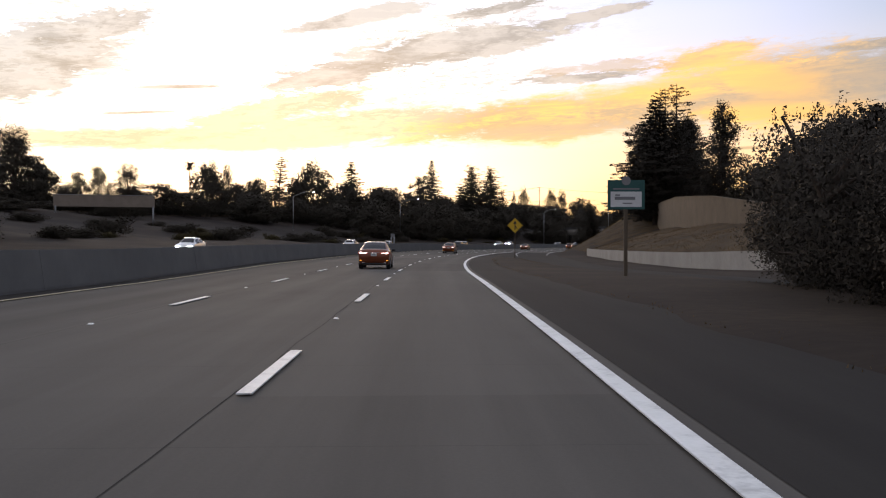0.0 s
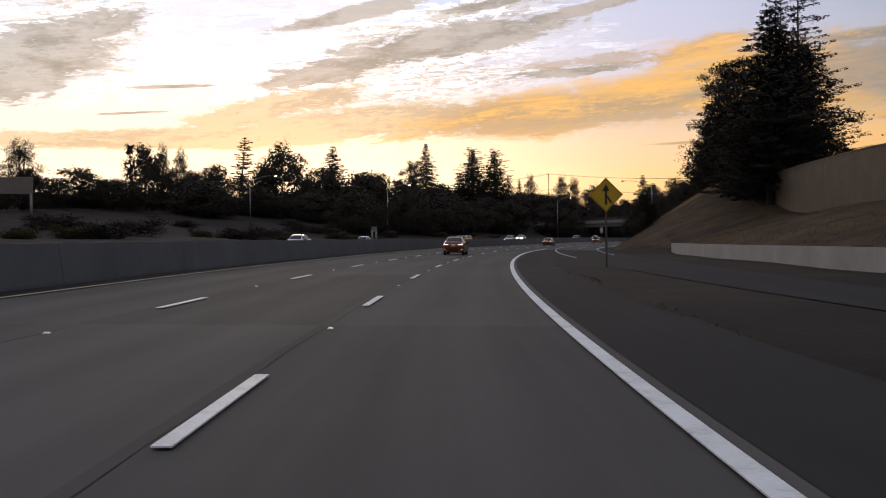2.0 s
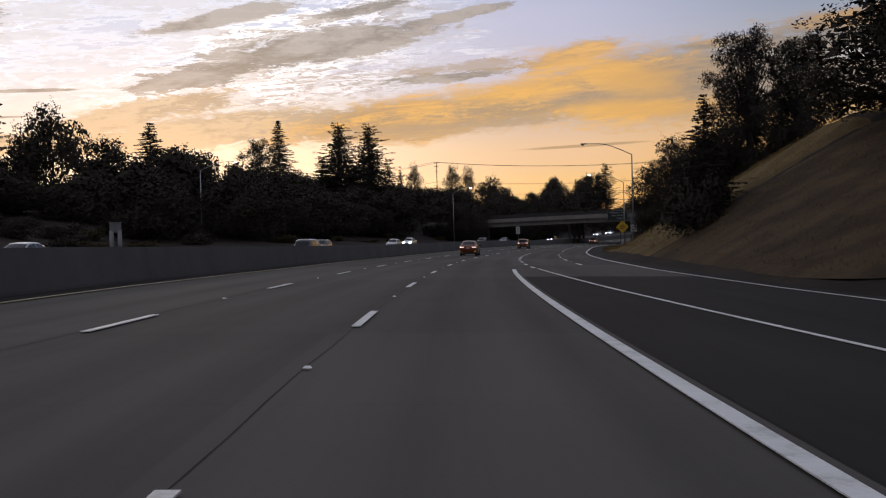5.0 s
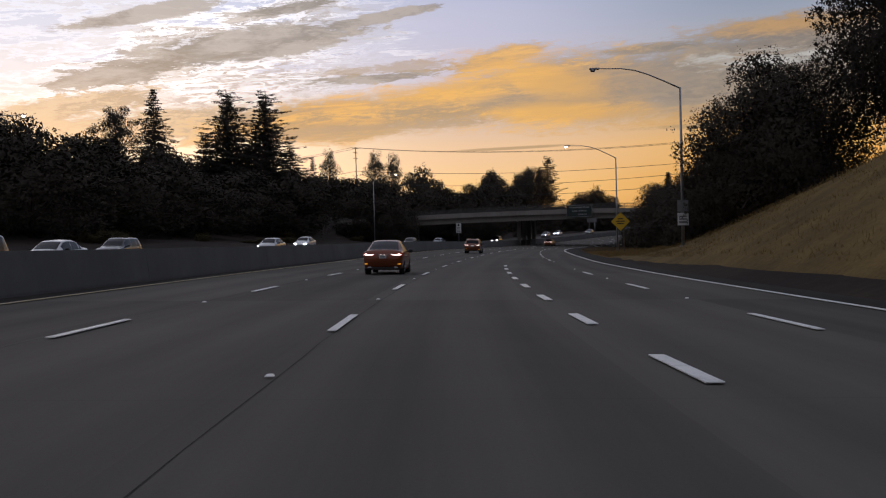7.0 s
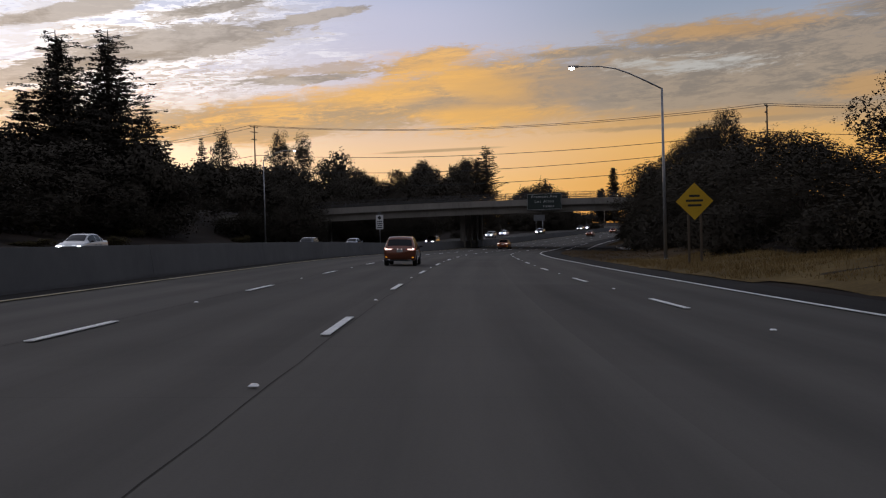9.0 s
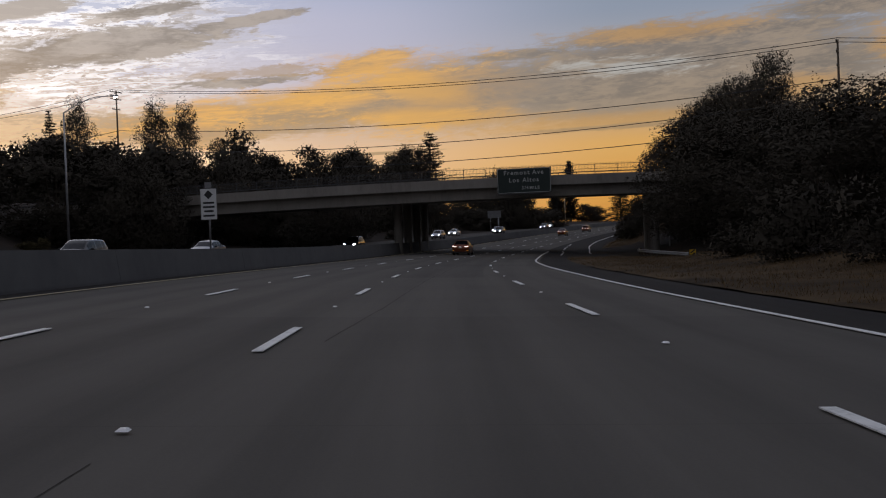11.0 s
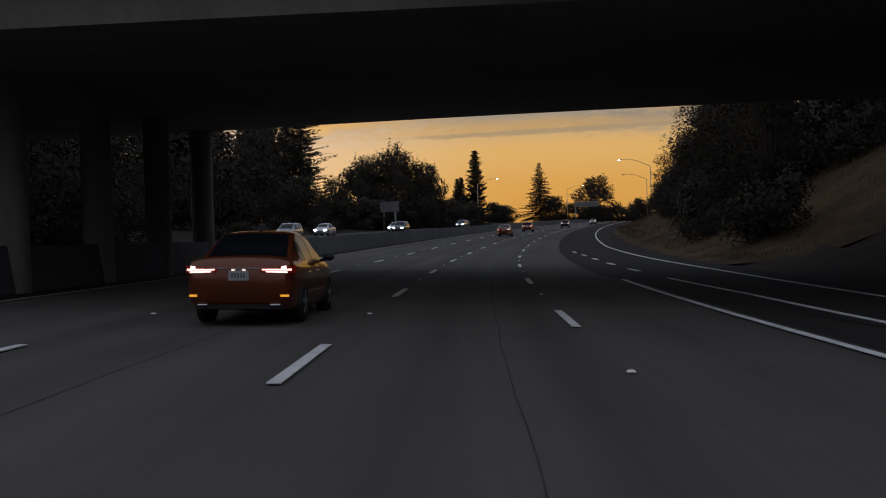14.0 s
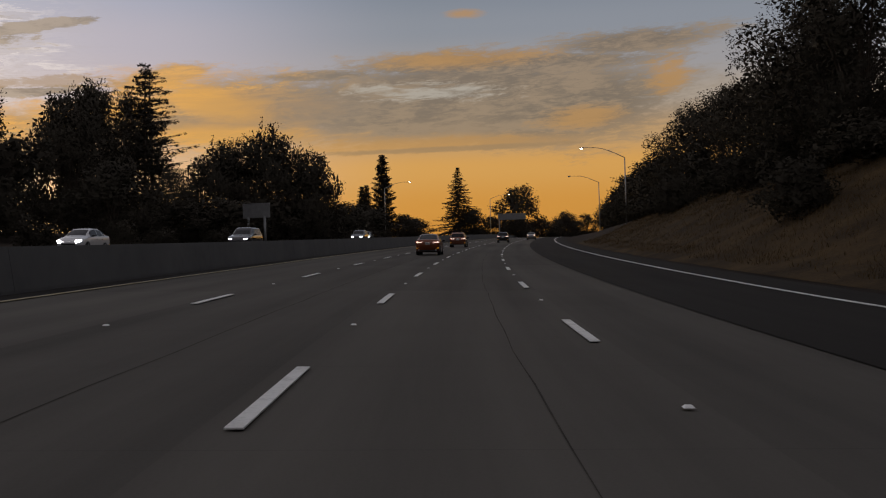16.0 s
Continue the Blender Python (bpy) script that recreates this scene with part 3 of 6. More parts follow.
# ================= ground =================
def build_ground():
    cols = [-400, -300, -220, -170, -140, -120, -100, -86, -74, -64, -56, -50, -46, -42, -38, -34, -31, -28.6, -10.5, 12, 14, 15.5, 17, 18.9, 19.3, 20.5, 22, 24, 26, 28, 30.5, 33, 36, 40, 45, 55, 70, 90, 115, 140]
    verts, faces = [], []
    rows = np.arange(-100, 1260, 5.0)
    for s in rows:
        for l in cols:
            z = rise(s, l) - (0.12 if -28.5 < l < 14.2 else 0.02)
            p = on_road(s, l, z)
            if l in (-400, 140):
                p.z = -12.0
            verts.append(p)
    c = len(cols)
    for i in range(len(rows) - 1):
        for j in range(c - 1):
            faces.append((i * c + j, i * c + j + 1, (i + 1) * c + j + 1, (i + 1) * c + j))
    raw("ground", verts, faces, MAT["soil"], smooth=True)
    tagged(bpy.data.objects["ground"], "dry brown roadside soil and mown grass banks", "ground", kind="structure")
    n = 48
    verts = [(200, 400, -11.5)] + [(200 + r * math.cos(2 * math.pi * k / n), 400 + r * math.sin(2 * math.pi * k / n), -11.5) for r in (600, 1600, 4400) for k in range(n)]
    faces = [(0, 1 + k, 1 + (k + 1) % n) for k in range(n)]
    for r in range(2):
        faces += [(1 + r * n + k, 1 + (r + 1) * n + k, 1 + (r + 1) * n + (k + 1) % n, 1 + r * n + (k + 1) % n) for k in range(n)]
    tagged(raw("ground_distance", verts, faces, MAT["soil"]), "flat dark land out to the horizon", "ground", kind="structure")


build_ground()

# ================= pavements =================
EDGE = fn([(-100, 3.42), (-4, 3.53), (4, 3.59), (12, 3.63), (27, 3.70), (43, 3.75), (57, 3.84), (190, 3.86), (197, 3.9)])
OUTER = fn([(197, 10.95), (260, 10.75), (282, 10.4), (300, 10.2), (325, 9.5), (352, 8.55), (371, 8.12), (390, 7.5), (402, 7.12), (419, 7.05), (433, 6.88), (448, 6.8)])
OUTER2 = fn([(420, 13.6), (438, 11.9), (455, 11.7), (470, 11.1), (500, 10.4), (600, 10.4), (1200, 10.4)])
RAMP_L = fn([(-60, 18.2), (0, 15.2), (50, 12.7), (100, 10.2), (136, 8.43), (151, 7.5), (169, 6.6), (197, 5.2)])
RAMP_R = fn([(-60, 22.0), (0, 19.0), (50, 16.6), (100, 14.4), (136, 12.9), (160, 12.2), (197, 10.95)])
DROP = fn([(197, 5.1), (207, 4.75), (220, 4.4), (229, 4.25), (243, 4.05), (258, 3.86), (270, 3.72)])
LANE4 = fn([(200, 8.1), (207, 8.02), (227, 7.8), (243, 7.68), (257, 7.55), (266, 7.35), (279, 7.18), (292, 6.82), (299, 6.55), (315, 6.07), (346, 5.31), (359, 4.97), (372, 4.58), (382, 4.32), (390, 4.09), (396, 3.97), (410, 3.83), (426, 3.67), (440, 3.65), (1200, 3.65)])
AUX = fn([(431, 8.95), (440, 8.9), (448, 8.5), (461, 8.15), (470, 7.93), (477, 7.74), (485, 7.35), (1200, 7.3)])
L2, LEDGE, BARRIER = -4.17, -8.95, -10.55

road = strip("road", -100, 1250, -9.3, 6.5, -0.03, MAT["concrete_road"], cols=4)
tagged(road, "grey worn concrete freeway lanes with dashed white lines", "road", kind="structure")
strip("left_shoulder", -100, 1250, -10.6, -9.3, -0.034, MAT["asphalt"], road, "dark asphalt inner shoulder")
strip("right_shoulder", -100, 182, lambda s: EDGE(s) + 0.28, lambda s: min(6.9, RAMP_L(s) - 0.2), -0.024, MAT["asphalt"], road, "dark asphalt outer shoulder")
strip("gore_pavement", 100, 186, 4.1, lambda s: RAMP_L(s) + 0.1, -0.026, MAT["asphalt"], road, "dark asphalt gore")
strip("on_ramp_lane", -100, 186, lambda s: RAMP_L(s) - 0.6, lambda s: RAMP_R(s) + 1.6, -0.022, MAT["asphalt"], road, "dark asphalt on-ramp")
strip("merge_lane", 186, 452, 6.5, lambda s: max(6.8, OUTER(s) + 0.3), -0.03, MAT["concrete_road"], road, "grey merging lane")
strip("merge_shoulder", 186, 452, lambda s: OUTER(s) + 0.3, lambda s: OUTER(s) + 2.3, -0.026, MAT["asphalt"], road, "dark asphalt shoulder of the merging lane")
RAMP2_L = fn([(330, 14.5), (385, 12.6), (412, 11.3), (428, 8.9), (446, 7.0), (452, 6.4)])
RAMP2_R = fn([(330, 18.3), (385, 16.6), (420, 15.6), (438, 13.9), (455, 13.6), (470, 13.0), (500, 12.3)])
strip("second_ramp", 330, 1250, RAMP2_L, RAMP2_R, -0.014, MAT["asphalt"], road, "dark asphalt auxiliary lane")
strip("gore_pavement", 384, 452, lambda s: OUTER(s) + 1.9, lambda s: max(RAMP2_L(s) + 0.8, OUTER(s) + 2.2), -0.029, MAT["asphalt"], road, "dark asphalt gore before the overpass")


def far_side(s):
    """How far the opposite carriageway lies above this one."""
    return float(np.interp(s, [200, 300, 380, 440, 480], [0.0, 0.12, 0.18, 0.35, 0.6]))


verts, faces, uvs = [], [], []
acr = (-30.6, -28.2, -24.5, -20.0, -15.0, -10.8)
for i in range(271):
    s = -100 + 5.0 * i
    verts += [on_road(s, l, far_side(s) - (0.45 if l < -29 else 0.03)) for l in acr]
    uvs += [(s, l) for l in acr]
for i in range(270):
    faces += [(i * 6 + j, i * 6 + j + 1, i * 6 + j + 7, i * 6 + j + 6) for j in range(5)]
opposite = raw("opposite_road", verts, faces, MAT["asphalt_lane"], uvs=uvs)
tagged(opposite, "grey asphalt lanes of the opposite carriageway", "road", kind="structure")

# ---- lane markings ----
def dash_mesh(name, length, width):
    bm = bmesh.new()
    box(bm, -width / 2, width / 2, 0, length, -0.01, 0.004)
    me = bpy.data.meshes.new(name)
    bm.to_mesh(me)
    bm.free()
    me.materials.append(MAT["paint"])
    return me


def marker_mesh():
    bm = bmesh.new()
    vs = box(bm, -0.05, 0.05, -0.05, 0.05, -0.004, 0.018)
    for v in vs:
        if v.co.z > 0.01:
            v.co.x *= 0.55
            v.co.y *= 0.55
    me = bpy.data.meshes.new("lane_marker")
    bm.to_mesh(me)
    bm.free()
    me.materials.append(MAT["reflector"])
    return me


DASH, SHORT, MARK = dash_mesh("lane_dash", 3.66, 0.15), dash_mesh("short_dash", 2.5, 0.2), marker_mesh()


def lay(me, name, s, l, parent=road, h=0.0):
    ob = new(name, me)
    ob.parent = parent
    slope = (l(s + 2) - l(s - 2)) / 4 if callable(l) else 0.0
    ob.matrix_basis = road_pose(s, l(s) if callable(l) else l, h, -math.degrees(math.atan(slope)))
    b = float(np.interp(s, LINE, _bank))
    ob.matrix_basis = ob.matrix_basis @ pose(0, 0, 0, math.degrees(float(np.interp(s, LINE, _grade))), math.degrees(b), 0)
    return ob


PERIOD = 14.63
for k in range(-3, 62):
    s = PERIOD * k
    for l in (0.0, L2):
        e = -1.0 if l < 0 and s < 320 else 0.0
        lay(DASH, "lane_dash", s + e, l)
        lay(MARK, "lane_marker", s + e + 9.145, l)
for k in range(14, 18):
    lay(DASH, "lane_dash", PERIOD * k, LANE4)
    lay(MARK, "lane_marker", PERIOD * k + 9.145, LANE4)
for k in range(19, 62):
    lay(DASH, "lane_dash", PERIOD * k + 6.4, LANE4)
    lay(MARK, "lane_marker", PERIOD * k + 0.9, LANE4)
for k in range(10):
    lay(SHORT, "lane_dash", 198.7 + 7.32 * k, DROP)
for k in range(5):
    lay(SHORT, "lane_dash", 454.9 + 7.32 * k, AUX)
for k in range(8):
    lay(MARK, "lane_marker", 139 + 7.3 * k, RAMP_L)


def line(name, s0, s1, l, width, mat="paint", step=3.0):
    lf = l if callable(l) else (lambda s, v=l: v)
    return strip(name, s0, s1, lambda s: lf(s) - width / 2, lambda s: lf(s) + width / 2, 0.004, MAT[mat], road, step=step, thick=0.012)


line("edge_line", -100, 196, EDGE, 0.2)
line("edge_line", -100, 1250, LEDGE, 0.15, "yellow_paint")
line("edge_line", 133, 197, RAMP_L, 0.10)
line("edge_line", 148, 197, RAMP_R, 0.08)
line("edge_line", 197, 448, OUTER, 0.15)
line("edge_line", 428, 449, AUX, 0.15)
line("edge_line", 436, 1250, OUTER2, 0.15)
SEAM = fn([(-100, -0.14), (110, -0.14), (195, 0.04), (276, 0.12), (330, 0.1)])
SEAM2 = fn([(338, 0.7), (346, 1.1), (374, 1.92), (400, 2.2), (421, 2.35), (457, 2.47), (700, 2.47)])
for lf, s0, s1, wide, h in ((SEAM, -100, 330, 0.012, -0.0265), (lambda s: L2 - 0.16, -100, 330, 0.014, -0.0265), (SEAM2, 338, 640, 0.014, -0.0255), (lambda s: -1.95, 380, 640, 0.022, -0.0265)):
    def crack(s, side, lf=lf, wide=wide):
        return lf(s) + 0.06 * noise.noise(Vector((s * 0.3, wide * 90, 0))) + side * wide * (0.55 + 0.5 * noise.noise(Vector((s * 0.8, wide * 50, 4))))
    strip("sealed_crack", s0, s1, lambda s, c=crack: c(s, -1), lambda s, c=crack: c(s, 1), h, MAT["sealant"], road, "dark sealed crack", step=1.5)

# ---- median barrier ----
prof = [(-0.24, -0.1), (-0.24, 0.06), (-0.08, 1.25), (0.08, 1.25), (0.24, 0.06), (0.24, -0.1)]
barrier = thing("median_barrier", Matrix(), "long grey concrete median barrier between the carriageways", "barrier", kind="structure")
for k in range(68):
    s = -98 + 20.0 * k
    extrude_along("barrier_section", s, s + 19.97, BARRIER, prof, MAT["barrier"], barrier, step=5.0)


# ---- dry grass on the banks ----
def grass_bank(name, s0, s1, l0, l1, label, tufts, seed, tall=0.45, kind=("bank_grass", "dry_grass")):
    """A sheet of dry grass over the bank, with standing tufts."""
    lf, rf = (l0 if callable(l0) else (lambda s, v=l0: v)), (l1 if callable(l1) else (lambda s, v=l1: v))
    ns, nl = round((s1 - s0) / 2), 12
    verts, faces = [], []
    for i in range(ns + 1):
        s = s0 + (s1 - s0) * i / ns
        for j in range(nl + 1):
            l = lf(s) + (rf(s) - lf(s)) * j / nl + (0.45 * noise.noise(Vector((s * 0.21, l0 if not callable(l0) else 3.0, 2.0))) if j == 0 else 0.0)
            verts.append(on_road(s, l, rise(s, l) + 0.05 - 0.085 * (j in (0, nl) or i in (0, ns))))
    for i in range(ns):
        for j in range(nl):
            k = i * (nl + 1) + j
            faces.append((k, k + 1, k + nl + 2, k + nl + 1))
    bank = tagged(raw(name, verts, faces, MAT[kind[0]], smooth=True), label, "grass", kind="structure")
    r = random.Random(seed)
    verts, faces = [], []
    for _ in range(tufts):
        s = r.uniform(s0 + 1, s1 - 1)
        l = lf(s) + (rf(s) - lf(s)) * r.uniform(0.03, 0.97)
        if noise.noise(Vector((s * 0.2, l * 0.3, 9.0))) < -0.15 and r.random() < 0.7:
            continue
        p = on_road(s, l, rise(s, l) + 0.0)
        for _b in range(6):
            a, h = r.uniform(0, 6.283), tall * r.uniform(0.3, 0.9)
            d = Vector((math.cos(a), math.sin(a), 0))
            q = p + Vector((r.uniform(-0.45, 0.45), r.uniform(-0.45, 0.45), 0))
            lean = Vector((r.uniform(-0.6, 0.6), r.uniform(-0.6, 0.6), 1)) * h
            o = len(verts)
            verts += [q - d * 0.014, q + d * 0.014, q + lean]
            faces.append((o, o + 1, o + 2))
    tagged(raw("grass_tufts", verts, faces, MAT[kind[1]], bank), kind="stuff")


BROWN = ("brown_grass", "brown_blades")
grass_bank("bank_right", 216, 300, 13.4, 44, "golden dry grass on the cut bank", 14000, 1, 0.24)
# same bank nearer the ramp, the trees' shade put into the darker grass colour
grass_bank("bank_shaded", 158.6, 216, fn([(158.6, 19.6), (178, 13.4)]), 44, "brown grass on the bank, tree shade put into its colour", 4500, 6, 0.2, BROWN)
grass_bank("bank_verge", 300, 340, lambda s: OUTER(s) + 2.6, 21, "low strip of dry grass along the shoulder", 3000, 2, 0.35)
grass_bank("bank_verge", 340, 420, lambda s: OUTER(s) + 2.6, 21, "darker brown grass along the shoulder", 3000, 7, 0.25, BROWN)
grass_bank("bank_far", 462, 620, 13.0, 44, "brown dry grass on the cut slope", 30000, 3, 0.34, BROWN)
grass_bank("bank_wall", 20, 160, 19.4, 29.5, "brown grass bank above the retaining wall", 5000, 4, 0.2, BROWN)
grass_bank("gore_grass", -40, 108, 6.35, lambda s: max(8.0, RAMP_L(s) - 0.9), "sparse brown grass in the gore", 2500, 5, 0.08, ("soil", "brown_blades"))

# ================= walls beside the road =================
def block_wall(name, s0, s1, l, base, top, thick, mat, label, cap=0.0):
    """A wall along the road in sections; base and top: rise above the pavement's plane."""
    lf = l if callable(l) else (lambda s, v=l: v)
    w = thing(name, Matrix(), label, "wall", kind="structure")
    n = round((s1 - s0) / 9.0)
    for i in range(n):
        a, b = s0 + (s1 - s0) * i / n, s0 + (s1 - s0) * (i + 1) / n - 0.03
        verts, faces = [], []
        for s in (a, (a + b) / 2, b):
            verts += [on_road(s, lf(s), base(s)), on_road(s, lf(s), top(s)), on_road(s, lf(s) + thick, top(s)), on_road(s, lf(s) + thick, base(s))]
        for j in range(2):
            faces += [(j * 4 + k, j * 4 + (k + 1) % 4, j * 4 + 4 + (k + 1) % 4, j * 4 + 4 + k) for k in range(4)]
        faces += [(3, 2, 1, 0), (8, 9, 10, 11)]
        raw("wall_panel", verts, faces, mat, w)
    if cap:
        verts, faces = [], []
        m = round((s1 - s0) / 6.0)
        for i in range(m + 1):
            s = s0 + (s1 - s0) * i / m
            t = top(s)
            verts += [on_road(s, lf(s) - 0.06, t + 0.003), on_road(s, lf(s) - 0.06, t + cap), on_road(s, lf(s) + thick + 0.06, t + cap), on_road(s, lf(s) + thick + 0.06, t + 0.003)]
        for j in range(m):
            faces += [(j * 4 + k, j * 4 + (k + 1) % 4, j * 4 + 4 + (k + 1) % 4, j * 4 + 4 + k) for k in range(4)]
        raw("wall_cap", verts, faces + [(3, 2, 1, 0), tuple(m * 4 + k for k in range(4))], mat, w)
    return w


block_wall("retaining_wall", 20, 158.3, 18.8, lambda s: -0.2, lambda s: 1.2, 0.3, MAT["low_wall"], "low pale concrete retaining wall beside the on-ramp", 0.0)
block_wall("sound_wall", 8, 168.6, fn([(8, 27.0), (168.6, 30.8)]), lambda s: 3.0, fn([(8, 4.2), (50, 4.5), (71, 5.1), (97, 7.05), (126, 8.35), (168, 9.0)]), 0.25, MAT["wall"], "tan block sound wall on the grass bank", 0.12)
block_wall("far_sound_wall", 215, 395, -112, lambda s: 5.0, lambda s: 10.5, 0.25, MAT["wall"], "distant tan sound wall above the far bank", 0.1)

# ================= overpass =================
DECK_S0, DECK_S1 = 434.0, 461.2
TOP = -0.00035


def deck_h(l):
    return TOP * (l + 4) ** 2 + 0.004 * l


def over(s, l, h):
    """A place on the overpass: h above the pavement under it."""
    p = on_road(440.0, 0.0)
    t = heading(440.0)
    s -= max(0.0, s - 435.0) / 24.5 * 0.15 * (min(max(l, -10.0), 16.0) + 10.0)
    return Vector((p.x + l * math.cos(t) + (s - 440) * math.sin(t), p.y - l * math.sin(t) + (s - 440) * math.cos(t), p.z + h + deck_h(l) + 0.025 * (s - 435.0)))


def beam(name, ring, mat, parent, label="", l0=-75.0, l1=48.0, n=30):
    """A bar across the road; ring: its section as (along, height)."""
    verts, faces, c = [], [], len(ring)
    for i in range(n + 1):
        l = l0 + (l1 - l0) * i / n
        verts += [over(s, l, h - 0.08 * min(1.0, max(0.0, (9.0 - l) / 21.0)) * (k[0] if k else 0)) for s, h, *k in ring]
    for i in range(n):
        for j in range(c):
            k = (j + 1) % c
            faces.append((i * c + j, i * c + k, (i + 1) * c + k, (i + 1) * c + j))
    faces += [tuple(range(c))[::-1], tuple(n * c + j for j in range(c))]
    return raw(name, verts, faces, mat, parent, label)


def rect(s0, s1, h0, h1):
    return [(s0, h0), (s0, h1), (s1, h1), (s1, h0)]


def build_overpass():
    o = thing("overpass", Matrix(), "grey concrete road overpass with steel picket railings", "bridge", kind="structure")
    beam("box_girder", [(DECK_S0 + 0.9, 6.15, 1), (DECK_S0 + 0.75, 7.35), (DECK_S1 - 0.75, 7.35), (DECK_S1 - 0.9, 6.15)], MAT["bridge"], o)
    beam("deck_slab", rect(DECK_S0, DECK_S1, 7.352, 7.62), MAT["bridge"], o)
    for s in (DECK_S0 + 0.02, DECK_S1 - 0.32):
        beam("parapet", [(s, 7.622), (s, 8.42), (s + 0.3, 8.42), (s + 0.3, 7.622)], MAT["bridge"], o)
    for s in (DECK_S0 + 0.17, DECK_S1 - 0.17):
        rail = beam("railing", rect(s - 0.05, s + 0.05, 8.60, 8.70), MAT["dark_steel"], o, "dark steel railing")
        beam("top_rail", rect(s - 0.025, s + 0.025, 9.42, 9.47), MAT["dark_steel"], rail)
        beam("mid_rail", rect(s - 0.02, s + 0.02, 8.95, 8.99), MAT["dark_steel"], rail)
        verts, faces = [], []

        def post(l, w, h0, h1):
            k = len(verts)
            for a, b in ((-w, -w), (w, -w), (w, w), (-w, w)):
                verts.extend((over(s + b, l + a, h0), over(s + b, l + a, h1)))
            for j in range(4):
                q = (j + 1) % 4
                faces.append((k + 2 * j, k + 2 * q, k + 2 * q + 1, k + 2 * j + 1))
            faces.append((k + 1, k + 3, k + 5, k + 7))

        l = -40.0
        while l < 24:
            post(l, 0.011, 8.7, 9.62)
            l += 0.16
        tagged(raw("pickets", verts, faces, MAT["dark_steel"], rail), kind="stuff")
        l = -40.0
        while l < 24:
            verts, faces = [], []
            post(l, 0.045, 8.42, 9.47)
            raw("railing_post", verts, faces, MAT["dark_steel"], rail)
            l += 2.4
    for l in (-42.0, -10.6, 19.3):
        for s in (441.0, 447.2, 453.4, 459.6):
            bm = bmesh.new()
            base = on_road(s, l).z - 0.4
            n = 20
            rings = []
            for z, r in ((base, 0.52), (base + 0.5, 0.50), (over(s, l, 5.4).z, 0.50), (over(s, l, 6.2).z, 0.50)):
                c = over(s, l, 0)
                rings.append([bm.verts.new((c.x + r * math.cos(2 * math.pi * k / n), c.y + r * math.sin(2 * math.pi * k / n), z)) for k in range(n)])
            for r0, r1 in zip(rings, rings[1:]):
                for k in range(n):
                    bm.faces.new((r0[k], r0[(k + 1) % n], r1[(k + 1) % n], r1[k]))
            part("column", bm, MAT["bridge"], o, smooth=True)
    for l0, l1 in ((26.0, 27.0), (-50.5, -49.5)):
        verts = [over(s, l, h) for l in (l0, l1) for s in (DECK_S0 + 0.5, DECK_S1 - 0.5) for h in (0.0, 6.2)]
        raw("abutment", verts, [(0, 1, 3, 2), (4, 6, 7, 5), (0, 4, 5, 1), (2, 3, 7, 6), (1, 5, 7, 3)], MAT["bridge"], o)
    return o


build_overpass()

# ================= trees =================
rng = np.random.default_rng(11)


def leaf_quads(centres, size, flat=0.0, along_axis=None):
    """Verts and faces of small folded leaves at the centres."""
    n = len(centres)
    a = rng.normal(size=(n, 3))
    a[:, 2] *= 1 - flat
    a /= np.linalg.norm(a, axis=1, keepdims=True)
    b = rng.normal(size=(n, 3))
    b -= (a * b).sum(1, keepdims=True) * a
    b /= np.linalg.norm(b, axis=1, keepdims=True)
    s = (size * rng.uniform(0.6, 1.4, n))[:, None]
    v = np.stack([centres - a * s * 0.55, centres + a * s * 0.35 + b * s * 0.4, centres + a * s * 0.45 - b * s * 0.25], 1).reshape(-1, 3)
    f = np.arange(3 * n).reshape(n, 3)
    return v, f


def mesh_np(name, v, f, mat):
    """A crown of leaves whose faces and normals turn outwards, as a dense crown is shaded."""
    mid = np.array([0.0, 0.0, 0.42 * v[:, 2].max()])
    c = v[f].mean(1)
    out = (c - mid) * np.array([1.0, 1.0, 0.55])
    out /= np.linalg.norm(out, axis=1, keepdims=True) + 1e-6
    geo = np.cross(v[f[:, 1]] - v[f[:, 0]], v[f[:, 2]] - v[f[:, 0]])
    geo /= np.linalg.norm(geo, axis=1, keepdims=True) + 1e-9
    away = (geo * out).sum(1) < 0
    f = np.where(away[:, None], f[:, ::-1], f)
    geo = np.where(away[:, None], -geo, geo)
    nor = out + 0.55 * geo
    nor /= np.linalg.norm(nor, axis=1, keepdims=True) + 1e-9
    per = np.zeros_like(v)
    for k in range(3):
        per[f[:, k]] = nor
    me = bpy.data.meshes.new(name)
    me.from_pydata(v.tolist(), [], f.tolist())
    me.polygons.foreach_set("use_smooth", [True] * len(me.polygons))
    me.normals_split_custom_set_from_vertices(per.tolist())
    me.materials.append(mat)
    return me


def wood(bm, pts, r0, r1, n=7):
    k = len(pts)
    tube(bm, pts, [r0 + (r1 - r0) * i / (k - 1) for i in range(k)], n, False)


def inner(lobes, k=0.72, count=80, big=0.40):
    """Large inner leaves and twig masses that close the middle of a crown."""
    vs = []
    for x, y, z, rx, rz in lobes:
        d = rng.normal(size=(count, 3))
        d /= np.linalg.norm(d, axis=1, keepdims=True)
        c = d * (rng.uniform(0.0, 1.0, count) ** 0.5 * (k * 1.1 if big < 0.3 else k))[:, None] * [rx, rx, rz] + [x, y, z]
        v, f = leaf_quads(c, big * min(rx, rz) + 0.3 * (big - 0.1), 0.0)
        vs.append(v)
    v = np.concatenate(vs)
    return v, np.arange(len(v)).reshape(-1, 3)


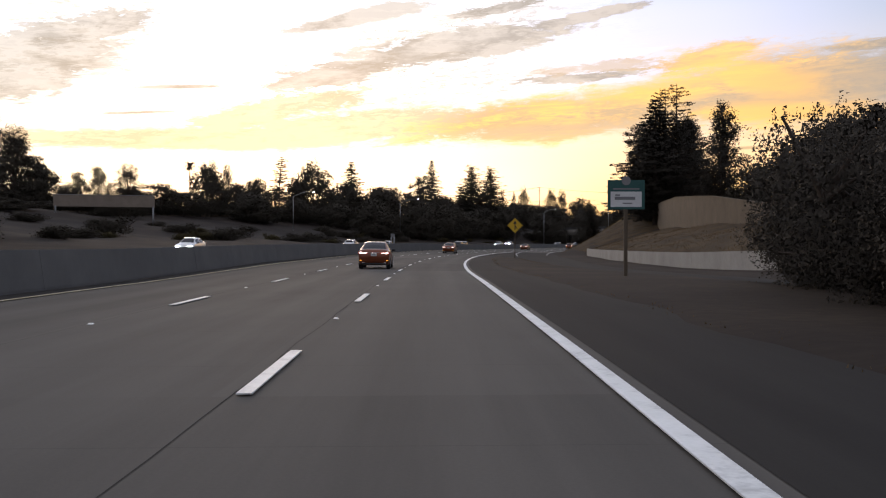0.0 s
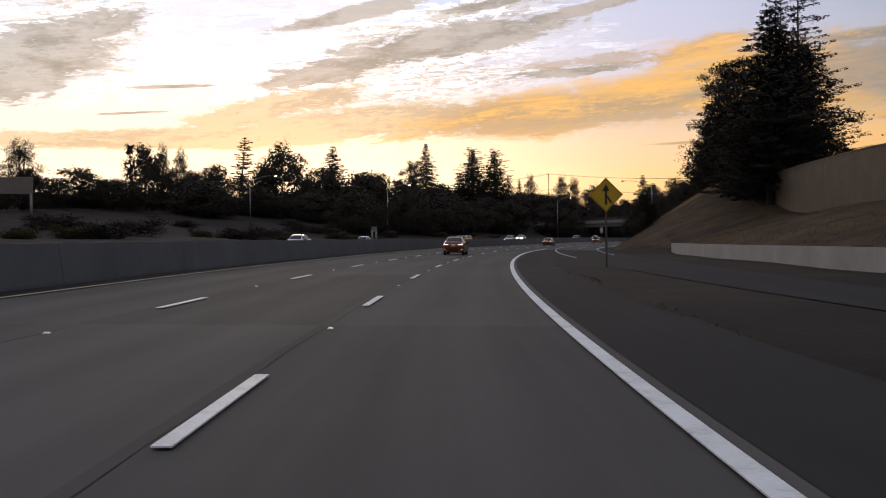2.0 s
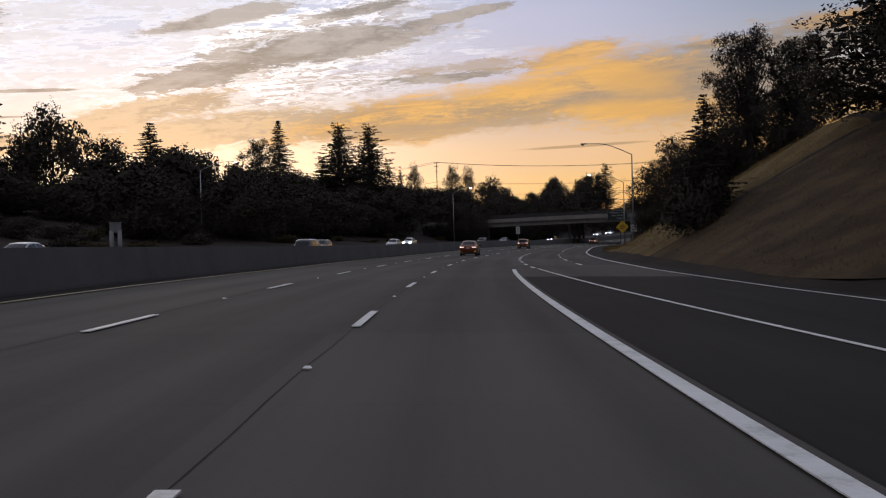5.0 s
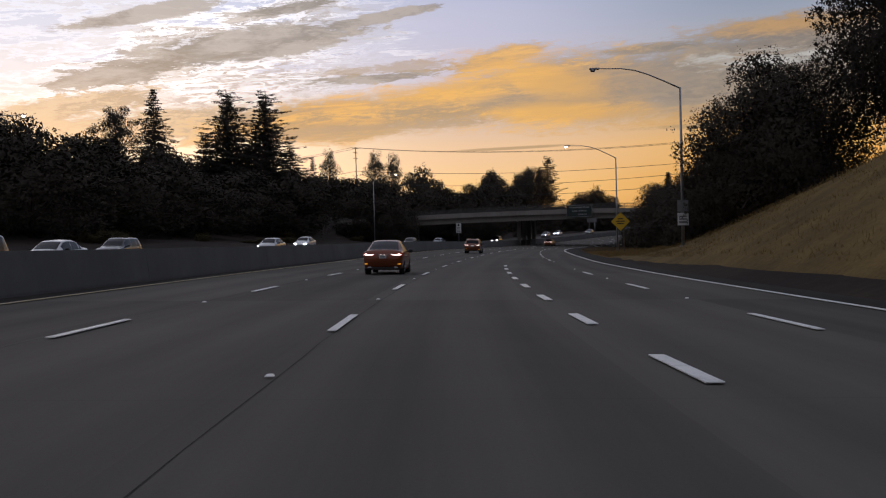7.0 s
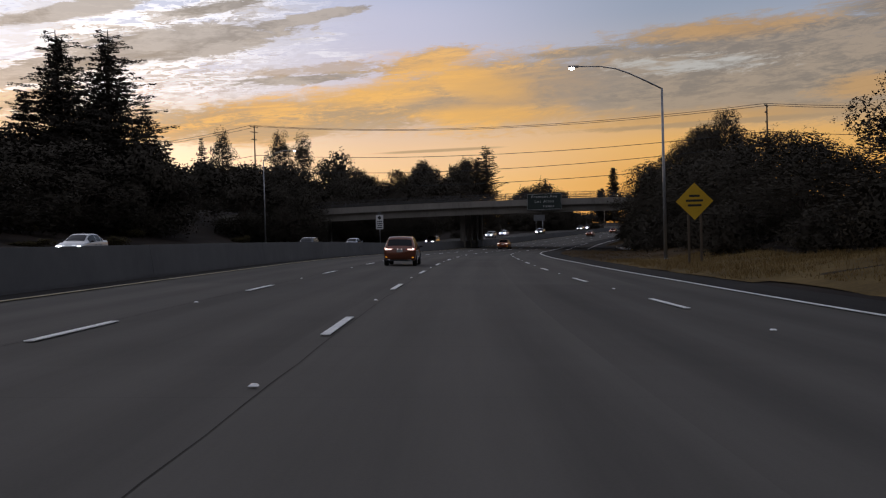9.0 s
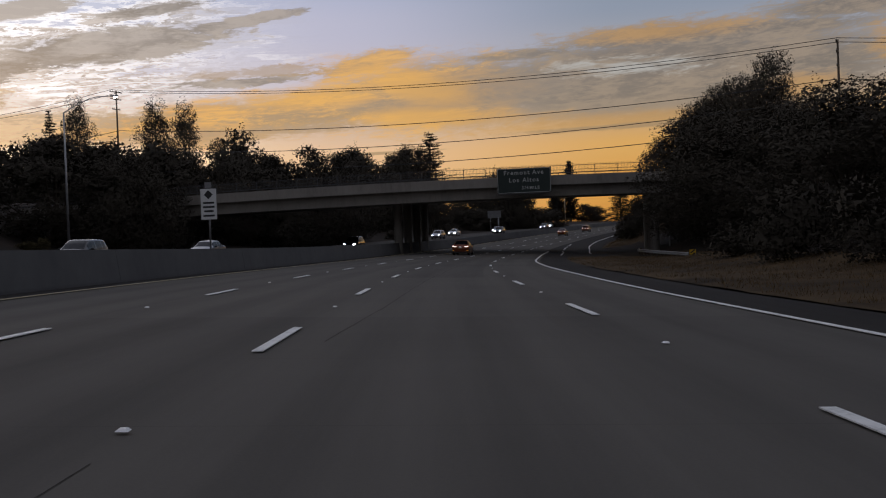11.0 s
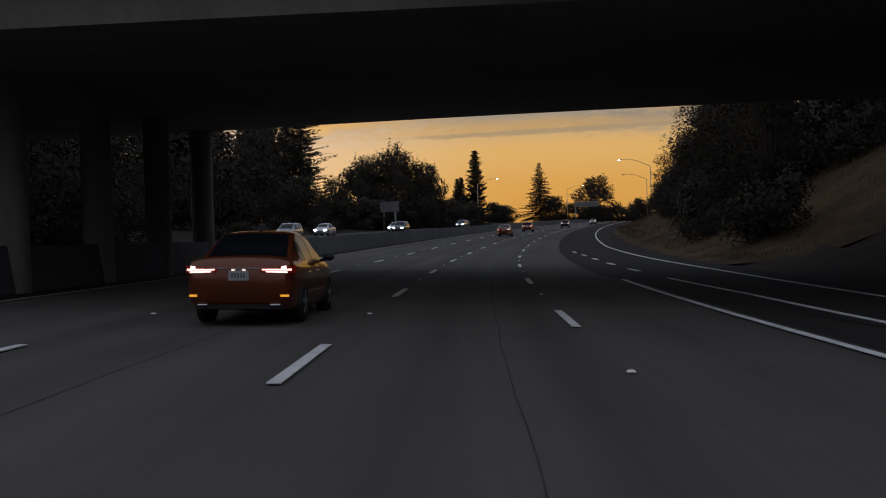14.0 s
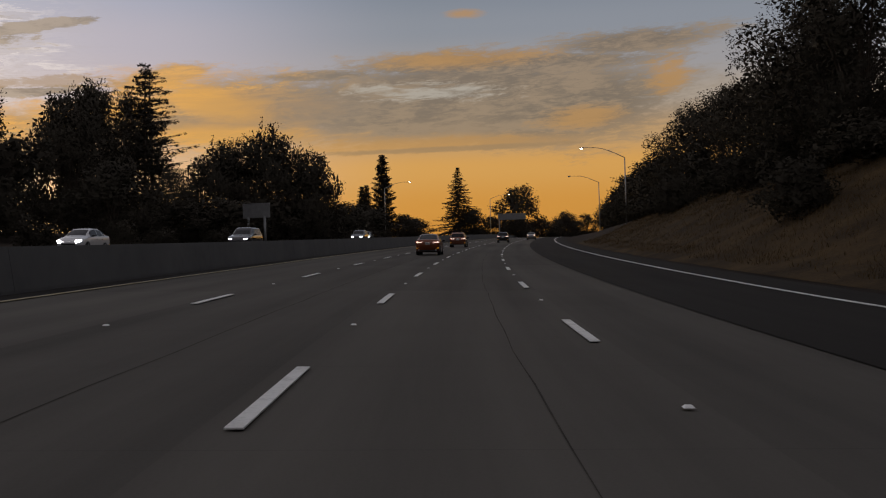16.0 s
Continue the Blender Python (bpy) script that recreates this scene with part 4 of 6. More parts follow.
def tree(name, label, trunk_bm, leaves, mat, leaf_size, flat=0.2, core=None):
    """A tree at the origin, hidden under the ground's far edge until it is copied."""
    t = thing(name, Matrix(), label, "tree")
    part("trunk", trunk_bm, MAT["bark"], t, smooth=True)
    v, f = leaf_quads(leaves, leaf_size, flat)
    if core:
        f = np.concatenate([f, np.array(core[1]) + len(v)])
        v = np.concatenate([v, np.array(core[0])])
    crown = new("crown", mesh_np("crown", v, f, mat))
    crown.parent = t
    return t


def lobes_tree(name, label, height, lobes, n, clump, leaf, mat, trunk_r, bare=0.25, seed=0, core=0.7, fill=(80, 0.40)):
    """A broad tree: limbs run to lobes (x, y, z, rx, rz), each filled with clumps of leaves."""
    global rng
    rng = np.random.default_rng(100 + seed)
    bm = bmesh.new()
    wood(bm, [(0, 0, -0.6), (0.1, 0.05, height * bare * 0.5), (0, 0.1, height * bare), (0.15, 0, height * 0.55)], trunk_r, trunk_r * 0.45, 9)
    pts = []
    total = sum(rx * rx * rz for *_, rx, rz in lobes)
    for x, y, z, rx, rz in lobes:
        mid = (x * 0.45, y * 0.45, height * bare + (z - height * bare) * 0.45)
        wood(bm, [(0, 0, height * bare * 0.9), mid, (x, y, z)], trunk_r * 0.42, 0.05, 5)
        m = max(8, int(n * rx * rx * rz / total))
        d = rng.normal(size=(m, 3))
        d /= np.linalg.norm(d, axis=1, keepdims=True)
        rad = 0.96 * rng.uniform(0.30, 1.0, m) ** 0.4
        wob = np.array([1 + 0.30 * noise.noise(Vector(q) * 2.3 + Vector((x, y, z))) for q in d])
        c = d * (rad * wob)[:, None] * [rx, rx, rz] + [x, y, z]
        for q in c[::max(1, m // 4)]:
            wood(bm, [(x, y, z - rz * 0.3), tuple(q)], 0.06, 0.02, 3)
        per = clump
        off = np.clip(rng.normal(size=(m, per, 3)), -1.7, 1.7) * leaf * 1.15
        pts.append((c[:, None] + off).reshape(-1, 3))
    return tree(name, label, bm, np.concatenate(pts), mat, leaf, 0.2, inner(lobes, core, *fill) if core else None)


def oak(name, label, height, width, seed, n=580, leaf=0.28, mat="leaf", bare=0.06, core=0.72, fill=(240, 0.20)):
    r = np.random.default_rng(seed)
    lobes = []
    k = 11
    for i in range(k):
        a = 2.4 * i + r.uniform(-0.4, 0.4)
        u = (i + 0.5) / k
        rad = width * 0.5 * (0.25 + 0.55 * math.sin(math.pi * min(1, 0.15 + u)))
        z = height * (bare + 0.06 + (0.82 - bare) * u)
        q = width * r.uniform(0.17, 0.27)
        lobes.append((rad * math.cos(a), rad * math.sin(a), z, q, q * r.uniform(0.7, 1.0)))
    lobes.append((0, 0, height * 0.6, width * 0.3, height * 0.26))
    if bare < 0.2:
        for i in range(5):
            a = 1.257 * i + r.uniform(-0.3, 0.3)
            lobes.append((width * 0.27 * math.cos(a), width * 0.27 * math.sin(a), height * r.uniform(0.12, 0.2), width * r.uniform(0.2, 0.26), height * 0.17))
    lobes.append((r.uniform(-1, 1), 0, height * 0.88, width * 0.2, height * 0.11))
    return lobes_tree(name, label, height, lobes, n, 11, leaf, MAT[mat], 0.02 * height, bare, seed, core, fill)


def pine(name, label, height, width, seed, n=1500, leaf=0.30):
    """A tall narrow tree of many uneven tufts."""
    r = np.random.default_rng(seed)
    lobes = []
    for i in range(38):
        u = i / 37
        a = 2.4 * i + r.uniform(-0.5, 0.5)
        w = width * 0.5 * (0.30 + 0.62 * math.sin(math.pi * (0.12 + 0.80 * u)) ** 0.8) * r.uniform(0.35, 1.0) * (1 - 0.45 * u)
        q = width * r.uniform(0.17, 0.27) * (1.15 - 0.6 * u)
        lobes.append((w * math.cos(a), w * math.sin(a), height * (0.08 + 0.86 * u), q, height * r.uniform(0.04, 0.06)))
    for u in (0.15, 0.35, 0.55, 0.75):
        lobes.append((0, 0, height * u, width * 0.24 * (1.15 - 0.6 * u), height * 0.11))
    lobes.append((0, 0, height * 0.96, width * 0.07, height * 0.045))
    return lobes_tree(name, label, height, lobes, n, 11, leaf, MAT["needle"], 0.016 * height, 0.5, seed, 0.7, (70, 0.28))


def conifer(name, label, height, width, seed, whorls=44, arms=8, tufts=9, leaf=0.32, droop=0.25, sparse=0.0, lean=0.0, core=0.62, taper=0.75, bottom=0.06):
    """A cone of whorled branches with needle tufts, dense below and open towards the spire."""
    global rng
    rng = np.random.default_rng(200 + seed)
    bm = bmesh.new()
    wood(bm, [(0, 0, -0.6), (0, 0, height * 0.5), (lean, 0, height)], 0.012 * height + 0.08, 0.03, 8)
    pts = []
    for w in range(whorls):
        u = (w + 0.5) / whorls
        z = height * (bottom + (1 - bottom) * u)
        reach = width * 0.5 * (1 - u) ** taper + 0.25
        for a in range(arms):
            if rng.uniform() < sparse * (0.4 + 0.9 * u):
                continue
            t = 2 * math.pi * a / arms + w * 1.1 + rng.uniform(-0.35, 0.35)
            r = reach * rng.choice([0.6, 0.75, 0.9, 1.0, 1.2]) * rng.uniform(0.9, 1.1)
            tip = np.array([r * math.cos(t), r * math.sin(t), -droop * r * rng.uniform(0.2, 1.2) + 0.12 * r])
            if r > 0.5:
                wood(bm, [(lean * u, 0, z), (lean * u + tip[0] * 0.55, tip[1] * 0.55, z + tip[2] * 0.7 - 0.05), (lean * u + tip[0], tip[1], z + tip[2] + 0.05 * r)], 0.05, 0.02, 3)
            m = max(3, int(tufts * r / (width * 0.5) * 2.2))
            f = rng.uniform(0.10, 1.0, m) ** 0.8
            c = np.stack([lean * u + tip[0] * f, tip[1] * f, z + tip[2] * f - 0.05 * np.sin(3.14 * f)], 1)
            spread = (leaf * (1.35 - 0.75 * f))[:, None, None] * np.array([0.9, 0.9, 0.45])
            c = (c[:, None] + np.clip(rng.normal(size=(m, 6, 3)), -1.6, 1.6) * spread).reshape(-1, 3)
            pts.append(c)
    heart = []
    if core:
        for k in range(9):
            u = 0.04 + 0.075 * k
            heart.append((lean * u, 0, height * (bottom + (1 - bottom) * u), width * 0.5 * (1 - u) ** taper * core, height * 0.065))
    return tree(name, label, bm, np.concatenate(pts), MAT["needle"], leaf, 0.6, inner(heart, 1.0, 260, 0.16) if heart else None)


def palm(height):
    global rng
    rng = np.random.default_rng(7)
    t = thing("palm_tree", Matrix(), "tall thin palm with a small dark head", "palm")
    bm = bmesh.new()
    wood(bm, [(0, 0, -0.6), (0.15, 0, height * 0.4), (0, 0.1, height * 0.75), (0.1, 0, height - 1)], 0.28, 0.17, 9)
    part("trunk", bm, MAT["bark"], t, smooth=True)
    verts, faces = [], []
    for k in range(46):
        a, up = rng.uniform(0, 2 * math.pi), rng.uniform(-0.9, 1.2)
        d = Vector((math.cos(a), math.sin(a), 0))
        side = Vector((-d.y, d.x, 0))
        p, dirn = Vector((0.1, 0, height - 1)), Vector((d.x * math.cos(up), d.y * math.cos(up), math.sin(up)))
        prev = None
        for i in range(6):
            w = 0.34 * math.sin(math.pi * (0.2 + 0.75 * i / 5))
            k0 = len(verts)
            verts += [p + side * w, p + Vector((0, 0, 0.08)), p - side * w]
            if prev is not None:
                faces += [(prev, prev + 1, k0 + 1, k0), (prev + 1, prev + 2, k0 + 2, k0 + 1)]
            prev = k0
            p = p + dirn * 0.42
            dirn = (dirn + Vector((0, 0, -0.22))).normalized()
    raw("fronds", verts, faces, MAT["leaf"], t)
    return t


def bush(name, label, seed, mat="leaf", n=260, leaf=0.155, fill=(80, 0.30)):
    r = np.random.default_rng(seed)
    lobes = [(r.uniform(-1.3, 1.3), r.uniform(-1.3, 1.3), r.uniform(0.6, 2.0), r.uniform(0.7, 1.2), r.uniform(0.6, 1.1)) for _ in range(7)]
    lobes.append((0, 0, 0.7, 1.9, 0.8))
    t = lobes_tree(name, label, 3.0, lobes, n, 12, leaf, MAT[mat], 0.06, 0.1, seed, 0.72, fill)
    t["category"] = "bush"
    return t


def tufted_pine(name, label, height, width, seed, low=0.22, flat=0.45, tufts=44, n=1700, leaf=0.26):
    """A pine with a bare lower trunk and separate flat tufts, with gaps between them."""
    r = np.random.default_rng(seed)
    lobes = []
    for i in range(tufts):
        u = i / (tufts - 1)
        a = 2.4 * i + r.uniform(-0.6, 0.6)
        w = width * 0.5 * math.sin(math.pi * (0.2 + 0.68 * u)) ** 0.7 * r.uniform(0.25, 0.92)
        q = width * r.uniform(0.10, 0.19) * (1.1 - 0.35 * u)
        lobes.append((w * math.cos(a), w * math.sin(a), height * (low + (0.95 - low) * u), q, q * flat * r.uniform(0.8, 1.3)))
    for k in range(5):
        u = low + (0.9 - low) * (k + 0.6) / 5
        lobes.append((0, 0, height * u, width * 0.2 * (1.15 - 0.5 * u), height * 0.075))
    return lobes_tree(name, label, height, lobes, n, 12, leaf, MAT["needle"], 0.017 * height, 0.5, seed, 0.8, (130, 0.22))


PROTO = {
    "pine_c": tufted_pine("pine_tree", "large dark pine with a bare lower trunk and ragged tufts", 22, 13, 61, 0.15, 0.75, 64, 4000, 0.22),
    "pine_u": tufted_pine("pine_tree", "spreading dark pine with flat layered tufts", 26, 19, 62, 0.34, 0.36, 34, 1300, 0.36),
    "oak_a": oak("oak_tree", "round dark oak tree on the roadside bank", 12, 12, 1),
    "oak_b": oak("oak_tree", "broad dark oak tree with an uneven crown", 12, 14, 2),
    "oak_c": oak("oak_tree", "tall dark leafy tree with a ragged crown", 16, 11, 3),
    "oak_m": oak("oak_tree", "dark leafy tree beside the road with fine foliage", 13, 12, 41, 1220, 0.17, "leaf", 0.05, 0.76, (430, 0.13)),
    "oak_n": oak("oak_tree", "tall dark tree with fine ragged foliage", 16, 12, 42, 1280, 0.18, "leaf_pale", 0.05, 0.76, (430, 0.13)),
    "oak_f": oak("oak_tree", "dark oak tree in the distance", 12, 12, 31, 370, 0.37, "leaf", 0.06, 0.70, (150, 0.26)),
    "oak_g": oak("oak_tree", "dark ragged tree in the distance", 14, 12, 32, 370, 0.37, "leaf", 0.06, 0.70, (150, 0.26)),
    "gum_a": oak("eucalyptus_tree", "tall dusty tree with hanging ragged foliage", 18, 11, 4, 1050, 0.28, "leaf_pale", 0.10, 0.6),
    "gum_b": oak("eucalyptus_tree", "slender wispy tree with gaps in its crown", 20, 8, 5, 820, 0.26, "leaf_pale", 0.21, 0.0),
    "pine_a": pine("pine_tree", "tall dark pine with stacked tufts", 28, 10, 6),
    "pine_b": pine("pine_tree", "tall dark pine with an uneven top", 26, 9, 7),
    "cone_a": conifer("redwood_tree", "dark conical redwood tree", 28, 17, 8, 46, 9, 13, 0.3, 0.3, 0.1, 0.0, 0.62, 0.95),
    "cone_b": conifer("cedar_tree", "dark cedar with layered branches and a spiky edge", 26, 13, 9, 36, 9, 12, 0.32, 0.22, 0.25),
    "cone_d": conifer("cedar_tree", "dark conifer with a thin open spire", 26, 12, 14, 36, 7, 9, 0.26, -0.05, 0.42, 0.3, 0.5, 0.55),
    "cone_c": conifer("spruce_tree", "thin sparse conifer against the sky", 26, 7, 10, 20, 5, 9, 0.34, 0.0, 0.35, 0.8, 0.0, 0.45, 0.35),
    "cypress": conifer("cypress_tree", "narrow dark cypress tree", 22, 5.5, 12, 44, 7, 8, 0.30, -0.5, 0.0, 0.0, 0.6, 0.6, 0.02),
    "bush_a": bush("roadside_bush", "dense dark roadside bush", 21),
    "bush_c": bush("roadside_bush", "large dense dark bush beside the ramp", 23, "leaf_dark", 3400, 0.045, (1000, 0.09)),
    "bush_b": bush("roadside_bush", "low brown-green bush on the bank", 22, "brush", 300, 0.14),
}
HEIGHT = {"pine_c": 22, "pine_u": 26, "oak_a": 12, "oak_b": 12, "oak_c": 16, "oak_m": 13, "oak_n": 16, "oak_f": 12, "oak_g": 14, "gum_a": 18, "gum_b": 20, "pine_a": 28, "pine_b": 26, "cone_a": 28, "cone_b": 26, "cone_c": 26, "cone_d": 26, "cypress": 22, "bush_a": 3, "bush_b": 3, "bush_c": 3}
WIDTH = {"pine_c": 13, "pine_u": 19, "oak_a": 12, "oak_b": 14, "oak_c": 11, "oak_m": 12, "oak_n": 12, "oak_f": 12, "oak_g": 12, "gum_a": 11, "gum_b": 8, "pine_a": 10, "pine_b": 9, "cone_a": 17, "cone_b": 13, "cone_c": 7, "cone_d": 12, "cypress": 5.5, "bush_a": 4.6, "bush_b": 4.6, "bush_c": 4.6}
_turn = random.Random(5)
PLANTED = []


def plant(kind, x, y, top, width=None, group=""):
    """A tree at a place on the map, as high as top (z) and as wide as width."""
    z = ground_z(x, y)
    k = max(0.15, (top - z) / HEIGHT[kind])
    w = (width / WIDTH[kind]) if width else k
    m = pose(x, y, z - 0.1, 0, 0, _turn.uniform(0, 360)) @ Matrix.Diagonal((w, w, k, 1))
    ob = copy_thing(PROTO[kind], m)
    PLANTED.append(ob)
    if group:
        ob["group"] = group
    return ob


def plant_sl(kind, s, l, high, width=None, group=""):
    p = on_road(s, l)
    return plant(kind, p.x, p.y, p.z + rise(s, l) + high, width, group)


# the far skyline ahead and to the left
plant("cone_a", 3.0, 451.7, 38.0, 21)
plant("cone_d", 20.2, 427.2, 34.4, 23)
plant("cone_d", 28.2, 418.7, 33.0, 22)
plant("cone_b", 20.4, 427.0, 33.2, 21)
plant("pine_u", -1.8, 411.0, 28.8, 14)
plant("oak_c", 24.5, 424.0, 22.0, 14)
plant("cone_c", -52.6, 352.0, 31.4, 8)
plant("cone_b", -33.3, 439.2, 36.3, 22)
plant("oak_b", -40.5, 354.0, 28.6, 19)
plant("oak_f", -47.0, 362.0, 24.0, 14)
plant("oak_a", -67.5, 301.0, 25.0, 12.5)
plant("oak_c", -66.5, 303.0, 21.0, 11)
plant("oak_c", -93.0, 362.0, 20.0, 14)
plant("gum_b", -79.0, 362.0, 31.5, 6)
plant("gum_b", -74.0, 364.0, 30.5, 6)
plant("gum_b", -104.0, 262.0, 21.0, 11)
plant("oak_c", -98.0, 250.0, 20.0, 12)
plant("oak_a", -90.0, 245.0, 15.0, 10)
plant("gum_b", 51.9, 517.3, 30.0, 8)
plant("cone_b", 47.0, 520.0, 27.0, 9)
plant("gum_b", 66.0, 512.0, 29.0, 9)
plant("gum_b", 71.0, 508.0, 28.0, 8)
plant("cone_c", 164.6, 638.5, 35.8, 10)
plant("oak_b", 81.0, 525.8, 22.8, 20)
plant("oak_a", 92.0, 548.0, 22.0, 18)
plant("oak_a", 150.0, 630.0, 30.0, 18)
plant("oak_c", 157.0, 640.0, 32.0, 13)
plant("oak_b", 128.0, 600.0, 26.0, 18)
PALM = palm(18)
PALM.matrix_basis = pose(-79.7, 329.9, ground_z(-79.7, 329.9), 0, 0, 0)
for i in range(16):
    x, y = -45 + 11.5 * i + _turn.uniform(-4, 4), 455 + 7.0 * i + _turn.uniform(-10, 10)
    plant(("oak_f", "oak_g")[i % 2], x, y, 17 + _turn.uniform(-2.5, 4), _turn.uniform(13, 20), "woods behind the overpass")
# thicket along the opposite carriageway
for i in range(18):
    s = 240 + 10.8 * i
    if not 425 < s < 462:
        if s > 276:
            plant_sl(("oak_a", "oak_g", "oak_c")[i % 3], s + _turn.uniform(-4, 4), -52 + _turn.uniform(-9, 7) - max(0, 300 - s) * 0.35, _turn.uniform(10, 15), _turn.uniform(13, 18), "trees along the opposite carriageway")
        plant_sl(("oak_f", "oak_g")[i % 2], s + _turn.uniform(-5, 5), -78 + _turn.uniform(-9, 7) - max(0, 310 - s) * 0.5, _turn.uniform(12, 17) * (0.55 if s < 315 else 1.0), _turn.uniform(13, 18), "trees along the opposite carriageway")
for i in range(24):
    plant_sl("bush_b", 48 + 16 * i + _turn.uniform(-5, 5), -37 - _turn.uniform(0, 22), _turn.uniform(0.9, 2.3), _turn.uniform(3, 7), "bushes on the opposite bank")
# big tree mass at the start, left
for s, l, h, w in ((92, -52, 13, 13), (104, -58, 15, 12), (80, -46, 10, 10), (70, -44, 8, 9)):
    plant_sl("oak_c", s, l, h, w)
for x, y, top, w in ((-101, 252, 24.0, 13), (-107, 253, 29.0, 14), (-115, 250, 31.0, 15), (-104, 246, 14.0, 14), (-112, 242, 15.0, 14), (-101, 248, 17.0, 11), (-108, 240, 17.0, 14), (-119, 244, 24.0, 15), (-124, 236, 20.0, 15)):
    plant("oak_c", x, y, top, w, "tree clump beyond the opposite lanes")
plant("gum_b", -106.0, 250.0, 32.0, 12)
plant("gum_b", -113.0, 252.0, 35.0, 12)
for x, y, top, w in ((-92, 232, 9, 14), (-100, 226, 9, 14), (-84, 222, 7.5, 12)):
    plant("oak_f", x, y, top, w)
for x, y, top in ((-80, 187, 7.5), (-88, 196, 8.5), (-95, 206, 9.0), (-78, 174, 5.5), (-73, 222, 12.0)):
    plant("oak_a", x, y, top, 11)
for x, y, top, w in ((59.4, 434.0, 10.3, 11), (56.0, 433.2, 11.2, 12), (-58.0, 375.5, 21.9, 16), (-71.6, 371.8, 22.1, 16)):
    plant("oak_m", x, y, top, w, "trees along the opposite carriageway")
# taller crowns behind the thicket
for kind, x, y, top, w in (("oak_c", -76, 225.7, 19.1, 7.5), ("oak_c", -80, 223, 17.5, 7), ("gum_b", -72.7, 237, 20.6, 8.5), ("oak_c", -71, 238, 15.0, 7), ("oak_g", -76, 362, 24.0, 11), ("oak_f", -61, 352, 23.5, 13), ("oak_g", -69, 356, 22.5, 12), ("oak_g", -34, 370, 21.0, 14), ("oak_f", -26, 366, 17.0, 15), ("oak_f", 46, 497, 19.5, 17), ("oak_g", 56, 500, 19.5, 17), ("oak_f", 66, 502, 19.0, 17), ("oak_g", 38, 490, 18.5, 17)):
    plant(kind, x, y, top, w, "trees along the opposite carriageway")
for i in range(26):
    plant_sl("bush_a", 66 + 9.5 * i + _turn.uniform(-4, 4), -42 - _turn.uniform(0, 30), _turn.uniform(1.4, 3.4), _turn.uniform(6, 10), "scrub on the opposite bank")
# right bank, first part
plant("cone_d", 45.3, 164.7, 28.9, 14)
plant("cone_b", 40.6, 160.5, 25.6, 18)
plant("cone_d", 41.6, 161.5, 27.6, 10)
plant("cone_d", 43.2, 164.0, 28.0, 9)
plant("pine_a", 49.5, 174.0, 24.5, 13)
plant("pine_c", 46.0, 190.6, 25.5, 13.5)
plant("oak_c", 46.5, 184.0, 20.0, 13)
plant("oak_b", 43.0, 170.0, 12.0, 10)
plant("oak_c", 46.0, 178.0, 19.0, 13)
plant("pine_b", 41.6, 124.8, 20.3, 8)
plant("oak_c", 52.0, 190.0, 21.0, 15)
plant("pine_a", 56.0, 198.0, 27.0, 13)
plant("oak_b", 49.0, 205.0, 16.0, 14)
plant("oak_a", 60.0, 215.0, 18.0, 15)
for i in range(7):
    plant_sl("oak_f", 30 + 17 * i, 41 + _turn.uniform(-3, 5), 6 + _turn.uniform(-1, 2), 9, "trees behind the sound wall")
for s, l, h, w in ((12, 12.7, 5.7, 7.8), (18, 14.3, 6.3, 8.0), (6, 11.7, 4.6, 6), (25, 16.1, 4.8, 7), (21, 14.6, 3.7, 6.5), (15, 15.6, 5.6, 7.5), (21, 16.8, 6.2, 8)):
    plant_sl("bush_c", s, l, h, w, "bush clump at the ramp")
for s, top in ((86, 14.5), (96, 14.0), (106, 13.5), (116, 12.0)):
    p = on_road(s, 42.0)
    plant("oak_f", p.x, p.y, top, 12, "trees behind the sound wall")
# right bank, between ramp and overpass
plant("pine_c", 64.6, 261.0, 26.0, 11)
plant("pine_c", 71.5, 261.0, 25.0, 12)
plant("oak_m", 56.8, 264.4, 13.2, 11)
plant("oak_n", 54.6, 267.0, 10.4, 8)
plant("oak_n", 62.0, 266.6, 12.9, 8.5)
plant("oak_m", 60.0, 268.0, 11.0, 10)
plant("oak_m", 67.0, 281.0, 15.6, 12.5)
plant("oak_n", 73.5, 287.5, 14.0, 12)
plant("oak_m", 77.0, 296.0, 12.5, 13)
plant("oak_n", 83.0, 305.0, 12.0, 13)
plant_sl("cone_b", 216.2, 17.6, 9.0, 5.5)
for s, l, h, w in ((213.5, 16.6, 4.2, 5.5), (219, 18.0, 4.8, 6.0)):
    plant_sl("bush_a", s, l, h, w, "bushes on the right bank")
for i in range(14):
    s = 292 + 9.5 * i
    plant_sl(("oak_m", "oak_n")[i % 2], s, 27 + _turn.uniform(-3, 5), 6.2 + 0.03 * (s - 292) + _turn.uniform(-1.5, 1.5), _turn.uniform(11, 15), "trees on the right bank")
for i in range(5):
    plant_sl("oak_n", 390 + 7.0 * i, 27 + 0.5 * i + _turn.uniform(-1, 2), 9.6 + 0.8 * i - rise(392 + 7.5 * i, 26), 12, "trees beside the overpass")
for s, l, h in ((410, 25.4, 12.0), (418, 24.0, 14), (426.5, 23.2, 14)):
    plant_sl("oak_n", s, l, h - rise(s, l), 13, "trees beside the overpass")
for s, l, h, w in ((408, 23.5, 4.0, 6), (415, 22.8, 4.6, 6.5), (422, 23.2, 5.2, 6.5), (429, 22.8, 5.0, 6), (436, 24.5, 5.0, 6)):
    plant_sl("bush_a", s, l, h, w, "bushes on the right bank")
for i in range(8):
    plant_sl("bush_a", 308 + 11 * i, 20 + _turn.uniform(-1, 2), _turn.uniform(2.5, 4.5), 6, "bushes on the right bank")
plant("oak_n", 77.4, 299.6, 15.2, 11)
